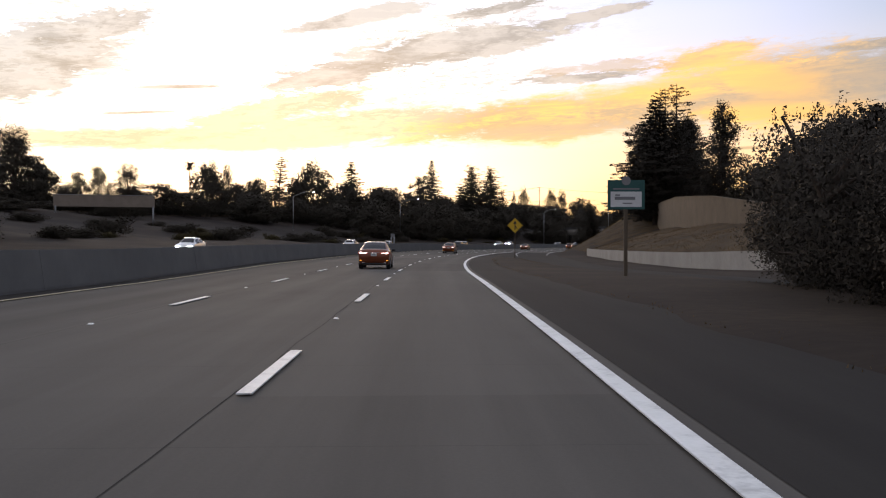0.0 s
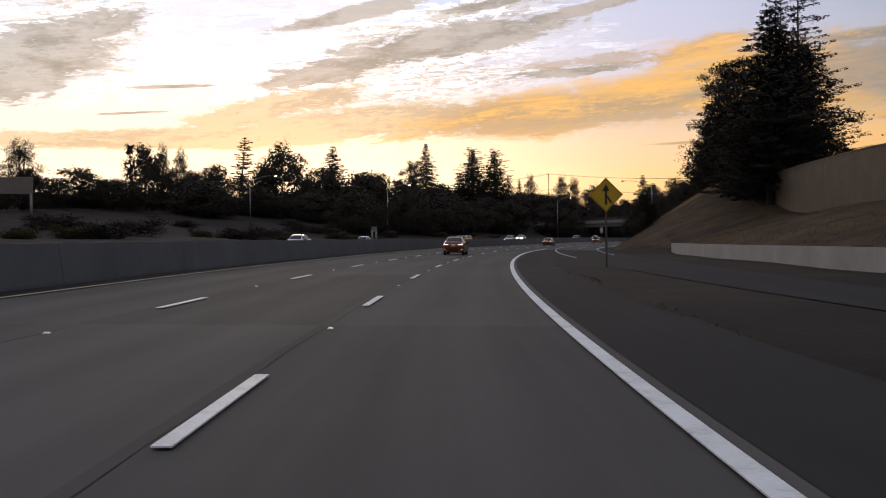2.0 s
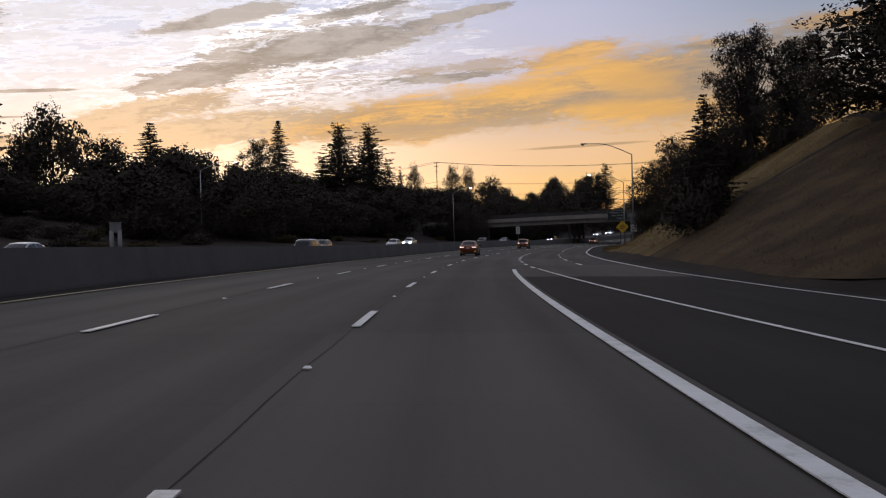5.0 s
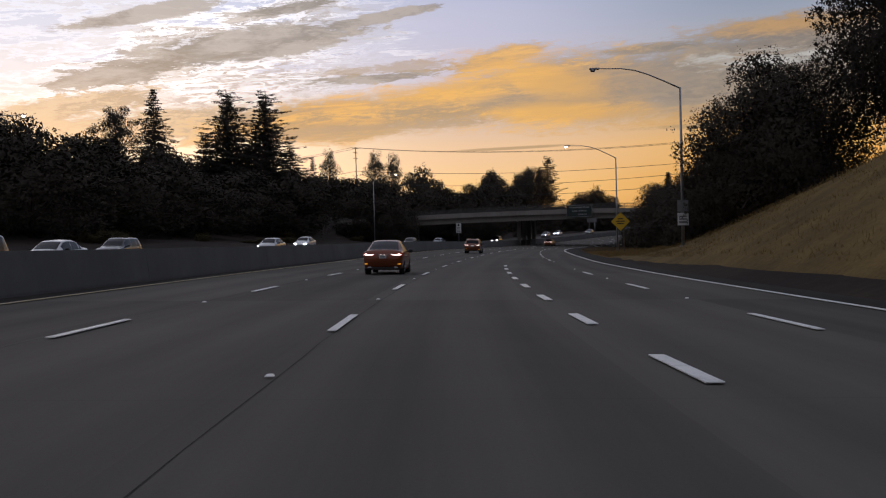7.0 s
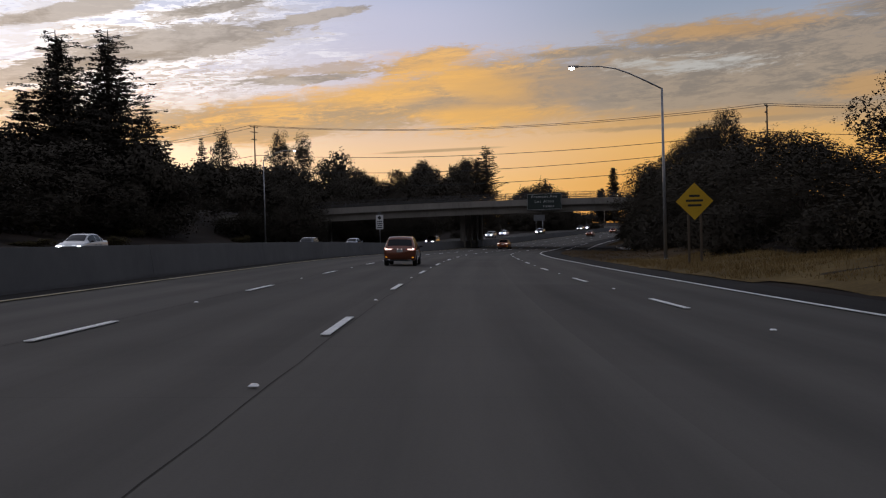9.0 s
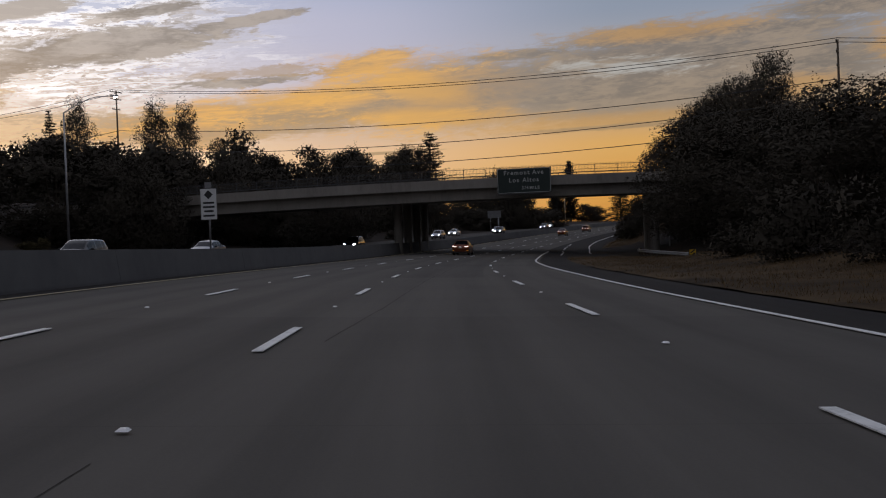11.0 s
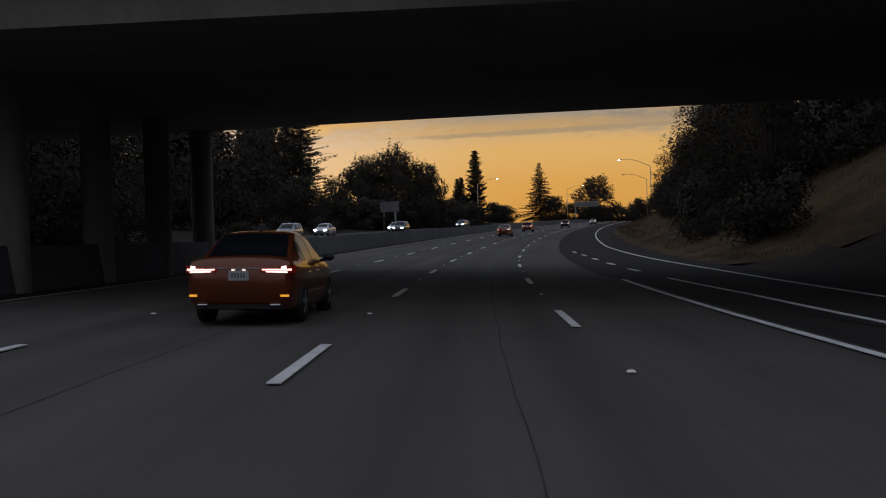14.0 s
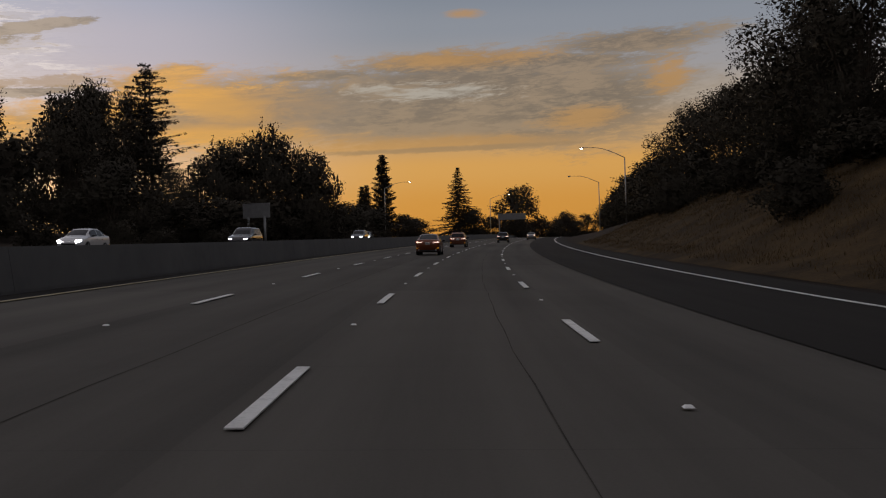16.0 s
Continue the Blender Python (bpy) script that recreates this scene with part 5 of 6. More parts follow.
plant("oak_m", 80.3, 309.3, 10.8, 11)
# right bank past the overpass
for s, l, h, w in ((484, 16.2, 3.2, 5), (491, 17.0, 3.8, 6), (498, 18.5, 4.2, 6), (470, 17.5, 4.0, 6), (512, 20.0, 4.0, 6), (528, 19.0, 3.6, 6)):
    plant_sl("bush_a", s, l, h, w, "bushes on the cut slope")
for i in range(15):
    s = 470 + 10 * i
    plant_sl(("oak_n", "oak_m", "oak_n")[i % 3], s, 29 + _turn.uniform(-3, 5) + (6 if s < 500 else 0), (13.6 if s > 532 else 18.2) + _turn.uniform(-1.5, 2.0), _turn.uniform(11, 15), "trees above the cut slope")
for i in range(12):
    plant_sl("bush_a", 480 + 13 * i, 23 + _turn.uniform(-1.5, 3), _turn.uniform(3.0, 5.5), 8, "bushes on the cut slope")
for x, y, top, w in ((-58, 325, 15.0, 16), (-44, 330, 14.0, 15), (-70, 318, 14.0, 15), (-33, 338, 13.0, 14), (-84, 310, 14.0, 15)):
    plant("oak_f", x, y, top, w, "trees along the opposite carriageway")
for x, y, top, w in ((48, 521, 21.0, 17), (55, 524, 20.8, 17), (62, 526, 20.0, 17), (71, 529, 18.9, 17)):
    plant("oak_f", x, y, top, w, "woods behind the overpass")
for x, y, top, w in ((158, 594, 8.0, 12), (165, 596, 8.5, 13), (170, 600, 6.5, 11), (173, 600, 9.0, 13), (178, 602, 6.5, 11), (181, 602, 8.5, 13), (186, 605, 6.5, 11), (189, 606, 8.5, 13), (197, 612, 8.0, 13)):
    plant("oak_f", x, y, top, w, "low trees past the overpass")
for x, y, top, w in ((138.5, 453.0, 14.5, 10), (143.5, 452.0, 18.5, 11), (149.0, 450.0, 23.0, 13)):
    plant("oak_n", x, y, top, w, "trees above the cut slope")
for s, l, h, w in ((488, -28.6 - 4, 11, 11), (506, -37, 15, 13), (470, -44, 14, 12)):
    plant_sl("oak_m", s, l, h, w, "trees beside the overpass")
# left past the overpass
for s, l, h, w in ((478, -33, 17, 12), (492, -34, 17, 12), (474, -38, 13, 12), (483, -41, 15, 13), (493, -46, 15, 13), (466, -47, 13, 12)):
    plant_sl("oak_c", s, l, h, w, "trees beside the overpass")
for s, l, h, w in ((462, -34, 3.5, 7), (470, -33.5, 4.5, 8), (478, -33, 3.5, 7), (486, -34, 4.5, 8), (500, -36, 6, 9)):
    plant_sl("bush_a", s, l, h, w, "bushes on the opposite bank")
plant_sl("oak_m", 487, -37, 12, 12, "trees beside the overpass")
plant_sl("oak_m", 472, -35, 10, 11, "trees beside the overpass")
plant_sl("oak_n", 502, -40, 12, 11, "trees beside the overpass")
plant("cone_d", 170.0, 653.7, 38.1, 20)
plant("gum_a", 165.0, 648.0, 33.0, 13)
plant("gum_a", 153.3, 633.5, 31.8, 12)
plant("oak_c", 133.8, 618.9, 30.1, 14)
plant("oak_c", 126.0, 598.0, 26.8, 14)
plant("oak_b", 175.4, 603.2, 19.8, 15)
plant("oak_a", 181.0, 600.0, 17.0, 11)
plant("oak_n", 168.5, 605.0, 18.3, 13)
plant("oak_n", 174.0, 605.0, 19.3, 14)
plant("oak_m", 179.5, 602.0, 16.5, 11)
plant("oak_n", 131.0, 605.0, 25.0, 16)
plant("oak_n", 148.0, 626.0, 27.0, 16)
plant("oak_m", 157.5, 596.0, 13.0, 10)
plant("oak_b", 167.0, 604.0, 17.0, 13)
for i in range(9):
    plant_sl(("oak_a", "oak_b")[i % 2], 478 + 15 * i, -50 + _turn.uniform(-6, 5), _turn.uniform(10, 14), 14, "trees along the opposite carriageway")
for i in range(9):
    plant_sl("bush_a", 490 + 17 * i, -35 + _turn.uniform(-3, 2), _turn.uniform(2.0, 3.5), 5, "bushes on the opposite bank")
# distance at the end of the view
plant("cone_a", 292.5, 732.5, 27.6, 18)
plant("cypress", 304.9, 808.8, 39.5, 11)
plant("cypress", 296.0, 806.0, 27.0, 7)
plant("cypress", 291.0, 800.0, 26.0, 7)
plant("oak_a", 370.9, 807.7, 28.5, 25)
for i in range(20):
    plant(("oak_f", "oak_g")[i % 2], 215 + 14 * i + _turn.uniform(-4, 4), 800 + 3.0 * i + _turn.uniform(-14, 14), 16 + _turn.uniform(-2, 4), _turn.uniform(13, 20), "far trees")
for i in range(14):
    s = 640 + 16 * i
    plant_sl(("oak_g", "oak_f")[i % 2], s, 30 + _turn.uniform(-3, 5), _turn.uniform(9, 14), 13, "far trees on the right")
# low growth closing the foot of the pair of conifers
plant("cone_b", 28.0, 418.9, 31.8, 20)
plant("cone_b", 33.5, 421.0, 22.0, 14)
plant("cone_b", 15.5, 424.0, 24.0, 14)
for ob in PROTO.values():
    for o in (*ob.children_recursive, ob):
        bpy.data.objects.remove(o)

# ================= signs, lamps, poles =================
MAT.update({
    "sign_green": surface("green_sign_sheeting", [(0.018, 0.027, 0.023), (0.026, 0.037, 0.032)], 1.2, 0.55),
    "sign_teal": surface("faded_green_sign_sheeting", [(0.02, 0.07, 0.065), (0.035, 0.10, 0.09)], 1.2, 0.55),
    "sign_yellow": surface("yellow_sign_sheeting", [(0.50, 0.30, 0.015), (0.62, 0.38, 0.02)], 1.2, 0.5),
    "sign_white": surface("white_sign_sheeting", [(0.50, 0.50, 0.48), (0.66, 0.66, 0.64)], 1.2, 0.5),
    "sign_black": plain("black_sign_print", (0.012, 0.012, 0.012), 0.6),
    "sign_grey": plain("grey_sign_print", (0.16, 0.16, 0.16), 0.6),
    "lettering": plain("reflective_white_lettering", (0.36, 0.36, 0.34), 0.4),
    "aluminium": surface("bare_sign_back", [(0.16, 0.16, 0.16), (0.24, 0.24, 0.24)], 1.5, 0.5, 0.4),
    "tan_panel": surface("tan_gantry_panel", [(0.16, 0.13, 0.10), (0.23, 0.19, 0.15)], 0.6, 0.7),
    "lamp_lit": glow("lit_street_lamp", (1.0, 0.86, 0.72), 14.0),
    "lamp_off": plain("grey_lamp_lens", (0.3, 0.3, 0.3), 0.3),
    "wire": plain("black_wire", (0.02, 0.02, 0.02), 0.6),
})


def plate(bm, w, h, y0=-0.012, y1=0.0, x=0.0, z=0.0, turn=0.0, bevel=0.0):
    box(bm, -w / 2, w / 2, y0, y1, -h / 2, h / 2, bevel, Matrix.Translation((x, 0, z)) @ Matrix.Rotation(radians(turn), 4, "Y"))


def flat(name, rects, mat, parent, label="", y0=-0.020, y1=-0.014):
    """Printed bars on a sign: (x, z, width, height[, turn])."""
    bm = bmesh.new()
    for r in rects:
        plate(bm, r[2], r[3], y0, y1, r[0], r[1], r[4] if len(r) > 4 else 0.0)
    return part(name, bm, MAT[mat], parent, label)


def post(parent, x, z0, z1, r=0.045, mat="steel", y=0.06, name="post"):
    bm = bmesh.new()
    tube(bm, [(x, y, z0), (x, y, z1)], [r, r], 10)
    return part(name, bm, MAT[mat], parent, smooth=True)


def sign_at(name, s, l, h, label, category="road sign"):
    """An empty at the foot of a sign; parts stand h above it."""
    return thing(name, road_pose(s, l, rise(s, l)), label, category)


def merge_sign():
    t = sign_at("merge_sign", 102.4, 8.6, 0, "yellow diamond merge sign on a timber post in the gore")
    zc, side = 3.7, 1.22
    bm = bmesh.new()
    plate(bm, side, side, -0.012, 0.0, 0, zc, 45)
    p = part("sign_plate", bm, MAT["sign_yellow"], t, "yellow diamond plate")
    flat("border", [(o * 0.405 * s1, zc + o2 * 0.405, 1.10, 0.025, 45 * s1 * o2) for o, o2, s1 in ((1, 1, 1), (1, -1, 1), (1, 1, -1), (1, -1, -1))], "sign_black", p)
    bm = bmesh.new()
    box(bm, -0.055, 0.055, -0.022, -0.015, zc - 0.50, zc + 0.25)
    vs = [bm.verts.new(v) for v in ((-0.19, -0.022, zc + 0.2), (0.19, -0.022, zc + 0.2), (0, -0.022, zc + 0.55))]
    bm.faces.new(vs)
    box(bm, -0.045, 0.045, -0.022, -0.015, -0.21, 0.21, 0, Matrix.Translation((0.16, 0, zc - 0.24)) @ Matrix.Rotation(radians(-32), 4, "Y"))
    part("arrow", bm, MAT["sign_black"], p, "black merging arrow")
    bm = bmesh.new()
    box(bm, -0.05, 0.05, 0.003, 0.10, -0.3, zc + 0.6)
    part("post", bm, MAT["wood_post"], t)


def adopt_sign():
    t = sign_at("sponsor_sign", 32.2, 9.9, 0, "green roadside sign with a white sponsor panel on a post")
    zc = 3.45
    bm = bmesh.new()
    plate(bm, 1.55, 1.22, -0.012, 0.0, 0, zc, 0, 0.004)
    p = part("sign_plate", bm, MAT["sign_teal"], t, "faded green plate")
    flat("white_panel", [(0, zc - 0.19, 1.30, 0.64)], "sign_white", p)
    flat("panel_print", [(-0.05, zc - 0.15, 0.86, 0.13), (-0.36, zc - 0.02, 0.2, 0.06), (0.05, zc - 0.36, 0.4, 0.05)], "sign_grey", p, y0=-0.026, y1=-0.021)
    flat("header_print", [(0, zc + 0.24, 1.1, 0.07)], "sign_grey", p)
    bm = bmesh.new()
    tube(bm, [(0, -0.03, zc + 0.58), (0, -0.014, zc + 0.58)], [0.19, 0.19], 20)
    part("emblem", bm, MAT["aluminium"], p, "round grey emblem")
    bm = bmesh.new()
    box(bm, -0.07, 0.07, 0.003, 0.14, -0.3, zc + 0.5)
    part("post", bm, MAT["wood_post"], t)


def lane_ends_sign():
    t = sign_at("warning_sign", 321.9, 15.3, 0, "yellow diamond warning sign with three lines of black print")
    zc = 3.9 - rise(321.9, 15.3)
    bm = bmesh.new()
    plate(bm, 1.55, 1.55, -0.012, 0.0, 0, zc, 45)
    p = part("sign_plate", bm, MAT["sign_yellow"], t, "yellow diamond plate")
    flat("print", [(0, zc + 0.32, 0.62, 0.13), (0, zc + 0.04, 1.0, 0.13), (0, zc - 0.24, 0.8, 0.13)], "sign_black", p)
    bm = bmesh.new()
    box(bm, 0.30, 0.42, 0.003, 0.12, -0.4, zc + 0.55)
    part("post", bm, MAT["wood_post"], t)
    bm = bmesh.new()
    box(bm, -0.42, -0.30, 0.003, 0.12, -0.4, zc + 0.55)
    part("post", bm, MAT["wood_post"], t)


def median_sign():
    t = thing("lane_sign", road_pose(375.6, -10.45, 1.25), "tall white lane sign on the median barrier", "road sign")
    bm = bmesh.new()
    plate(bm, 0.84, 1.62, -0.012, 0.0, 0, 2.35, 0, 0.004)
    p = part("sign_plate", bm, MAT["sign_white"], t, "white plate")
    flat("print", [(0, 2.85, 0.34, 0.34, 45), (0, 2.42, 0.6, 0.1), (0, 2.2, 0.62, 0.1), (0, 1.98, 0.5, 0.1), (0, 1.74, 0.6, 0.1)], "sign_black", p)
    post(t, 0, 0.002, 3.1, 0.05)
    bm = bmesh.new()
    plate(bm, 0.36, 0.3, -0.01, 0.0, 0, 3.36)
    part("top_plate", bm, MAT["aluminium"], t)


def overpass_sign():
    a, b = over(434.0, 2.2, 6.55), over(434.0, 8.1, 6.55)
    mid = (a + b) / 2
    t = thing("guide_sign", pose(mid.x, mid.y, mid.z, 0, 0, -math.degrees(heading(440.0))), "dark green guide sign with white lettering on the overpass", "road sign")
    w, h = 5.85, 2.72
    bm = bmesh.new()
    plate(bm, w, h, -1.22, -1.16, 0, h / 2, 0, 0.02)
    p = part("sign_plate", bm, MAT["sign_green"], t, "dark green plate")
    flat("border", [(0, 0.07, w - 0.28, 0.05), (0, h - 0.07, w - 0.28, 0.05), (-w / 2 + 0.07, h / 2, 0.05, h - 0.28), (w / 2 - 0.07, h / 2, 0.05, h - 0.28),
                    (-w / 2 + 0.105, h - 0.105, 0.12, 0.05, -45), (w / 2 - 0.105, h - 0.105, 0.12, 0.05, 45), (-w / 2 + 0.105, 0.105, 0.12, 0.05, 45), (w / 2 - 0.105, 0.105, 0.12, 0.05, -45)], "lettering", p, "", -1.232, -1.224)
    for words, x, z, size in (("Fremont", -0.88, 2.02, 0.64), ("Ave", 1.45, 2.02, 0.64), ("Los", -1.18, 1.22, 0.64), ("Altos", 0.63, 1.22, 0.64), ("3/4", 0.0, 0.42, 0.46), ("MILE", 1.02, 0.42, 0.44)):
        cu = bpy.data.curves.new("lettering", "FONT")
        cu.body, cu.size, cu.extrude, cu.offset = words, size, 0.004, 0.012
        cu.align_x, cu.space_character = "CENTER", 1.3
        tmp = new("lettering", cu)
        me = bpy.data.meshes.new_from_object(tmp)
        bpy.data.objects.remove(tmp)
        me.materials.clear()
        me.materials.append(MAT["lettering"])
        ob = new("lettering", me)
        ob.parent = p
        ob.matrix_basis = pose(x + 0.1, -1.229, z, 90, 0, 0)
    for x in (-2.0, 0.0, 2.0):
        bm = bmesh.new()
        box(bm, x - 0.05, x + 0.05, -1.158, 0.0, 0.5, 0.62)
        box(bm, x - 0.05, x + 0.05, -1.158, 0.9, 0.06, 0.16)
        part("bracket", bm, MAT["dark_steel"], t)
    bm = bmesh.new()
    box(bm, -w / 2 - 0.1, w / 2 - 0.2, -1.75, -1.24, -0.13, -0.08)
    part("walkway", bm, MAT["dark_steel"], t, "dark steel maintenance walkway")


def lamp_post(p, reach, top, elbow, lit, turn=0.0, plates=False, label=""):
    """A street lamp: a pole with an arm that leans to the left by reach; p: its foot."""
    t = thing("street_lamp", pose(p[0], p[1], p[2], 0, 0, turn), label or ("tall grey street lamp with a curved arm" + (", lit" if lit else ", unlit")), "street lamp", "street lamps")
    bm = bmesh.new()
    tube(bm, [(0, 0, -0.3), (0, 0, elbow * 0.5), (0, 0, elbow)], [0.13, 0.105, 0.075], 12)
    part("pole", bm, MAT["steel"], t, smooth=True)
    bm = bmesh.new()
    tube(bm, [(0, 0, 0), (0, 0, 0.12)], [0.22, 0.22], 16)
    part("base", bm, MAT["steel"], t)
    sgn = -1 if reach > 0 else 1
    r, up = abs(reach), top - elbow
    bm = bmesh.new()
    tube(bm, [(0, 0, elbow - 0.05), (sgn * r * 0.18, 0, elbow + up * 0.33), (sgn * r * 0.36, 0, elbow + up * 0.66), (sgn * r * 0.5, 0, elbow + up * 0.86), (sgn * r * 0.66, 0, elbow + up * 0.97), (sgn * r * 0.9, 0, top)], [0.06, 0.055, 0.05, 0.046, 0.042, 0.038], 8)
    part("arm", bm, MAT["steel"], t, smooth=True)
    bm = bmesh.new()
    x0, x1 = sorted((sgn * r * 0.9, sgn * (r * 0.9 + 0.75)))
    box(bm, x0, x1, -0.14, 0.14, top - 0.07, top + 0.07, 0.03)
    head = part("lamp_head", bm, MAT["steel"], t)
    bm = bmesh.new()
    bmesh.ops.create_uvsphere(bm, u_segments=14, v_segments=8, radius=0.19)
    bmesh.ops.transform(bm, matrix=Matrix.Translation(((x0 + x1) / 2 + sgn * 0.12, 0, top - 0.1)) @ Matrix.Diagonal((1.1, 0.8, 0.75, 1)), verts=bm.verts)
    part("lens", bm, MAT["lamp_lit" if lit else "lamp_off"], head, "glowing lens" if lit else "dull lens", smooth=True)
    return t


def road_lamp(s, l, reach, top, elbow, lit):
    p = on_road(s, l, rise(s, l))
    return lamp_post(p, reach, top - rise(s, l), elbow - rise(s, l), lit, -math.degrees(heading(s)))


def far_lamp(tip, reach, lit, turn=0.0):
    """A lamp placed by its tip on the map (x, y, z); the pole stands to its left (reach < 0) or right."""
    a = radians(turn)
    x, y = tip[0] + reach * math.cos(a), tip[1] + reach * math.sin(a)
    z = ground_z(x, y)
    return lamp_post((x, y, z), reach, tip[2] - z, tip[2] - z - 1.4, lit, turn)


def pole_signs():
    """Two plates strapped to a lamp post."""
    t = thing("plate_pair", road_pose(278.3, 16.7, rise(278.3, 16.7)), "grey and white plates strapped to a street lamp", "road sign")
    z = 3.2 - rise(278.3, 16.7)
    bm = bmesh.new()
    plate(bm, 0.80, 0.92, -0.17, -0.155, 0, z)
    a = part("sign_plate", bm, MAT["sign_white"], t, "white plate")
    flat("print", [(0, z + 0.2, 0.5, 0.1), (0, z, 0.56, 0.1), (0, z - 0.22, 0.6, 0.14)], "sign_grey", a, y0=-0.178, y1=-0.173)
    bm = bmesh.new()
    plate(bm, 0.80, 0.85, -0.17, -0.155, 0, z + 0.98)
    part("sign_plate", bm, MAT["aluminium"], t, "grey plate")
    for dz in (0.0, 0.98):
        bm = bmesh.new()
        tube(bm, [(0, 0, z + dz - 0.04), (0, 0, z + dz + 0.04)], [0.15, 0.15], 14)
        part("strap", bm, MAT["dark_steel"], t)


merge_sign()
adopt_sign()
lane_ends_sign()
median_sign()
overpass_sign()
road_lamp(278.3, 16.7, 6.5, 14.5, 12.9, False)
road_lamp(333.4, 15.5, 6.4, 14.0, 12.3, True)
pole_signs()
road_lamp(623.0, 20.5, 6.4, 14.0, 12.4, True)
road_lamp(690.0, 20.0, 6.4, 13.5, 12.0, False)
far_lamp((-31.5, 278.1, 15.1), -6.0, True)
far_lamp((-1.7, 315.9, 14.6), -6.0, True)
far_lamp((55.9, 415.6, 14.3), -5.0, True, -20)
far_lamp((238.2, 669.0, 17.2), -6.5, True, -35)
far_lamp((309.0, 726.5, 18.3), -6.5, True, -35)


def big_board(name, left, right, z0, z1, mat, label, posts=(0.03,), category="road sign", thick=0.3):
    """A wide board between two places on the map, on posts at the given shares of its length."""
    a, b = Vector((left[0], left[1], 0)), Vector((right[0], right[1], 0))
    d = b - a
    ang = math.degrees(math.atan2(d.y, d.x))
    t = thing(name, pose(a.x, a.y, 0, 0, 0, ang), label, category)
    bm = bmesh.new()
    box(bm, 0, d.length, -thick / 2, thick / 2, z0, z1, 0.03)
    p = part("board", bm, MAT[mat], t)
    bm = bmesh.new()
    box(bm, -0.03, d.length + 0.03, -thick / 2 - 0.04, thick / 2 + 0.04, z1 + 0.003, z1 + 0.12)
    part("top_rim", bm, MAT["aluminium"], p)
    for f in posts:
        q = a + d * f
        bm = bmesh.new()
        tube(bm, [(d.length * f, 0, ground_z(q.x, q.y) - 0.4), (d.length * f, 0, z0 + 0.2)], [0.2, 0.18], 12)
        part("post", bm, MAT["aluminium"], t, smooth=True)
    return t


big_board("sign_gantry", (-74.5, 193.0), (-55.8, 199.5), 8.0, 10.4, "tan_panel", "long tan sign gantry on grey posts across the far slope", (0.02, 0.985))
big_board("back_of_sign", (165.9, 591.1), (168.6, 587.4), 5.0, 7.0, "aluminium", "pale roadside sign on two posts", (0.2, 0.8), thick=0.06)
big_board("far_sign", (313.5, 740.0), (321.5, 734.6), 10.2, 12.3, "aluminium", "pale roadside sign board on a single post", (0.04,), thick=0.25)
_p = on_road(228.0, -30.6)
big_board("small_sign", (_p.x - 0.6, _p.y), (_p.x + 0.4, _p.y - 0.1), _p.z + 2.5, _p.z + 3.3, "aluminium", "small grey sign on two posts beyond the barrier", (0.15, 0.85), thick=0.04)


# ---- timber poles and wires ----
def timber_pole(x, y, top, turn):
    z = ground_z(x, y)
    t = thing("utility_pole", pose(x, y, z, 0, 0, turn), "dark timber utility pole with crossarms and insulators", "utility pole", "utility poles")
    h = top - z
    bm = bmesh.new()
    tube(bm, [(0, 0, -0.5), (0, 0, h * 0.5), (0, 0, h)], [0.22, 0.18, 0.13], 10)
    part("pole", bm, MAT["wood_post"], t, smooth=True)
    for dz, w in ((-0.3, 1.5), (-1.6, 1.3), (-3.4, 1.0)):
        bm = bmesh.new()
        box(bm, -w, w, -0.17, -0.05, h + dz - 0.07, h + dz + 0.07)
        arm = part("crossarm", bm, MAT["wood_post"], t)
        for x0 in (-w + 0.1, -w * 0.5, w * 0.5, w - 0.1):
            bm = bmesh.new()
            tube(bm, [(x0, -0.11, h + dz + 0.072), (x0, -0.11, h + dz + 0.26)], [0.05, 0.035], 8)
            part("insulator", bm, MAT["aluminium"], arm)
    return t


P1, P2 = Vector((144.7, 419.3, 23.2)), Vector((58.9, 504.5, 28.4))
_ang = math.degrees(math.atan2(P2.y - P1.y, P2.x - P1.x)) + 90
timber_pole(P1.x, P1.y, P1.z, _ang)
timber_pole(P2.x, P2.y, P2.z, _ang)
_dir = (P1 - P2).normalized()
P0, P3 = P2 - Vector((_dir.x, _dir.y, 0)) * 95, P1 + Vector((_dir.x, _dir.y, 0)) * 60
for off, dz2, dz1, sag in ((-1.3, 0.0, 0.0, 2.6), (1.3, -0.1, -0.1, 2.5), (0.5, -7.2, -5.0, 2.2), (-0.4, -11.0, -7.4, 2.4), (0.0, -14.6, -10.4, 2.0)):
    side = Vector((-_dir.y, _dir.x, 0)) * off
    ends = [(P0 + Vector((0, 0, dz2)), P2 + Vector((0, 0, dz2)), sag), (P2 + Vector((0, 0, dz2)), P1 + Vector((0, 0, dz1)), sag), (P1 + Vector((0, 0, dz1)), P3 + Vector((0, 0, dz1 - 4)), 1.0)]
    bm = bmesh.new()
    pts = []
    for a, b, sg in ends:
        for i in range(17):
            f = i / 16
            if pts and i == 0:
                continue
            pts.append(a.lerp(b, f) + side - Vector((0, 0, 4 * sg * f * (1 - f))))
    tube(bm, pts, [0.045 if dz2 > -5 else 0.055] * len(pts), 5)
    tagged(part("overhead_wire", bm, MAT["wire"]), "thin black overhead wire between utility poles", "wire", "overhead wires")


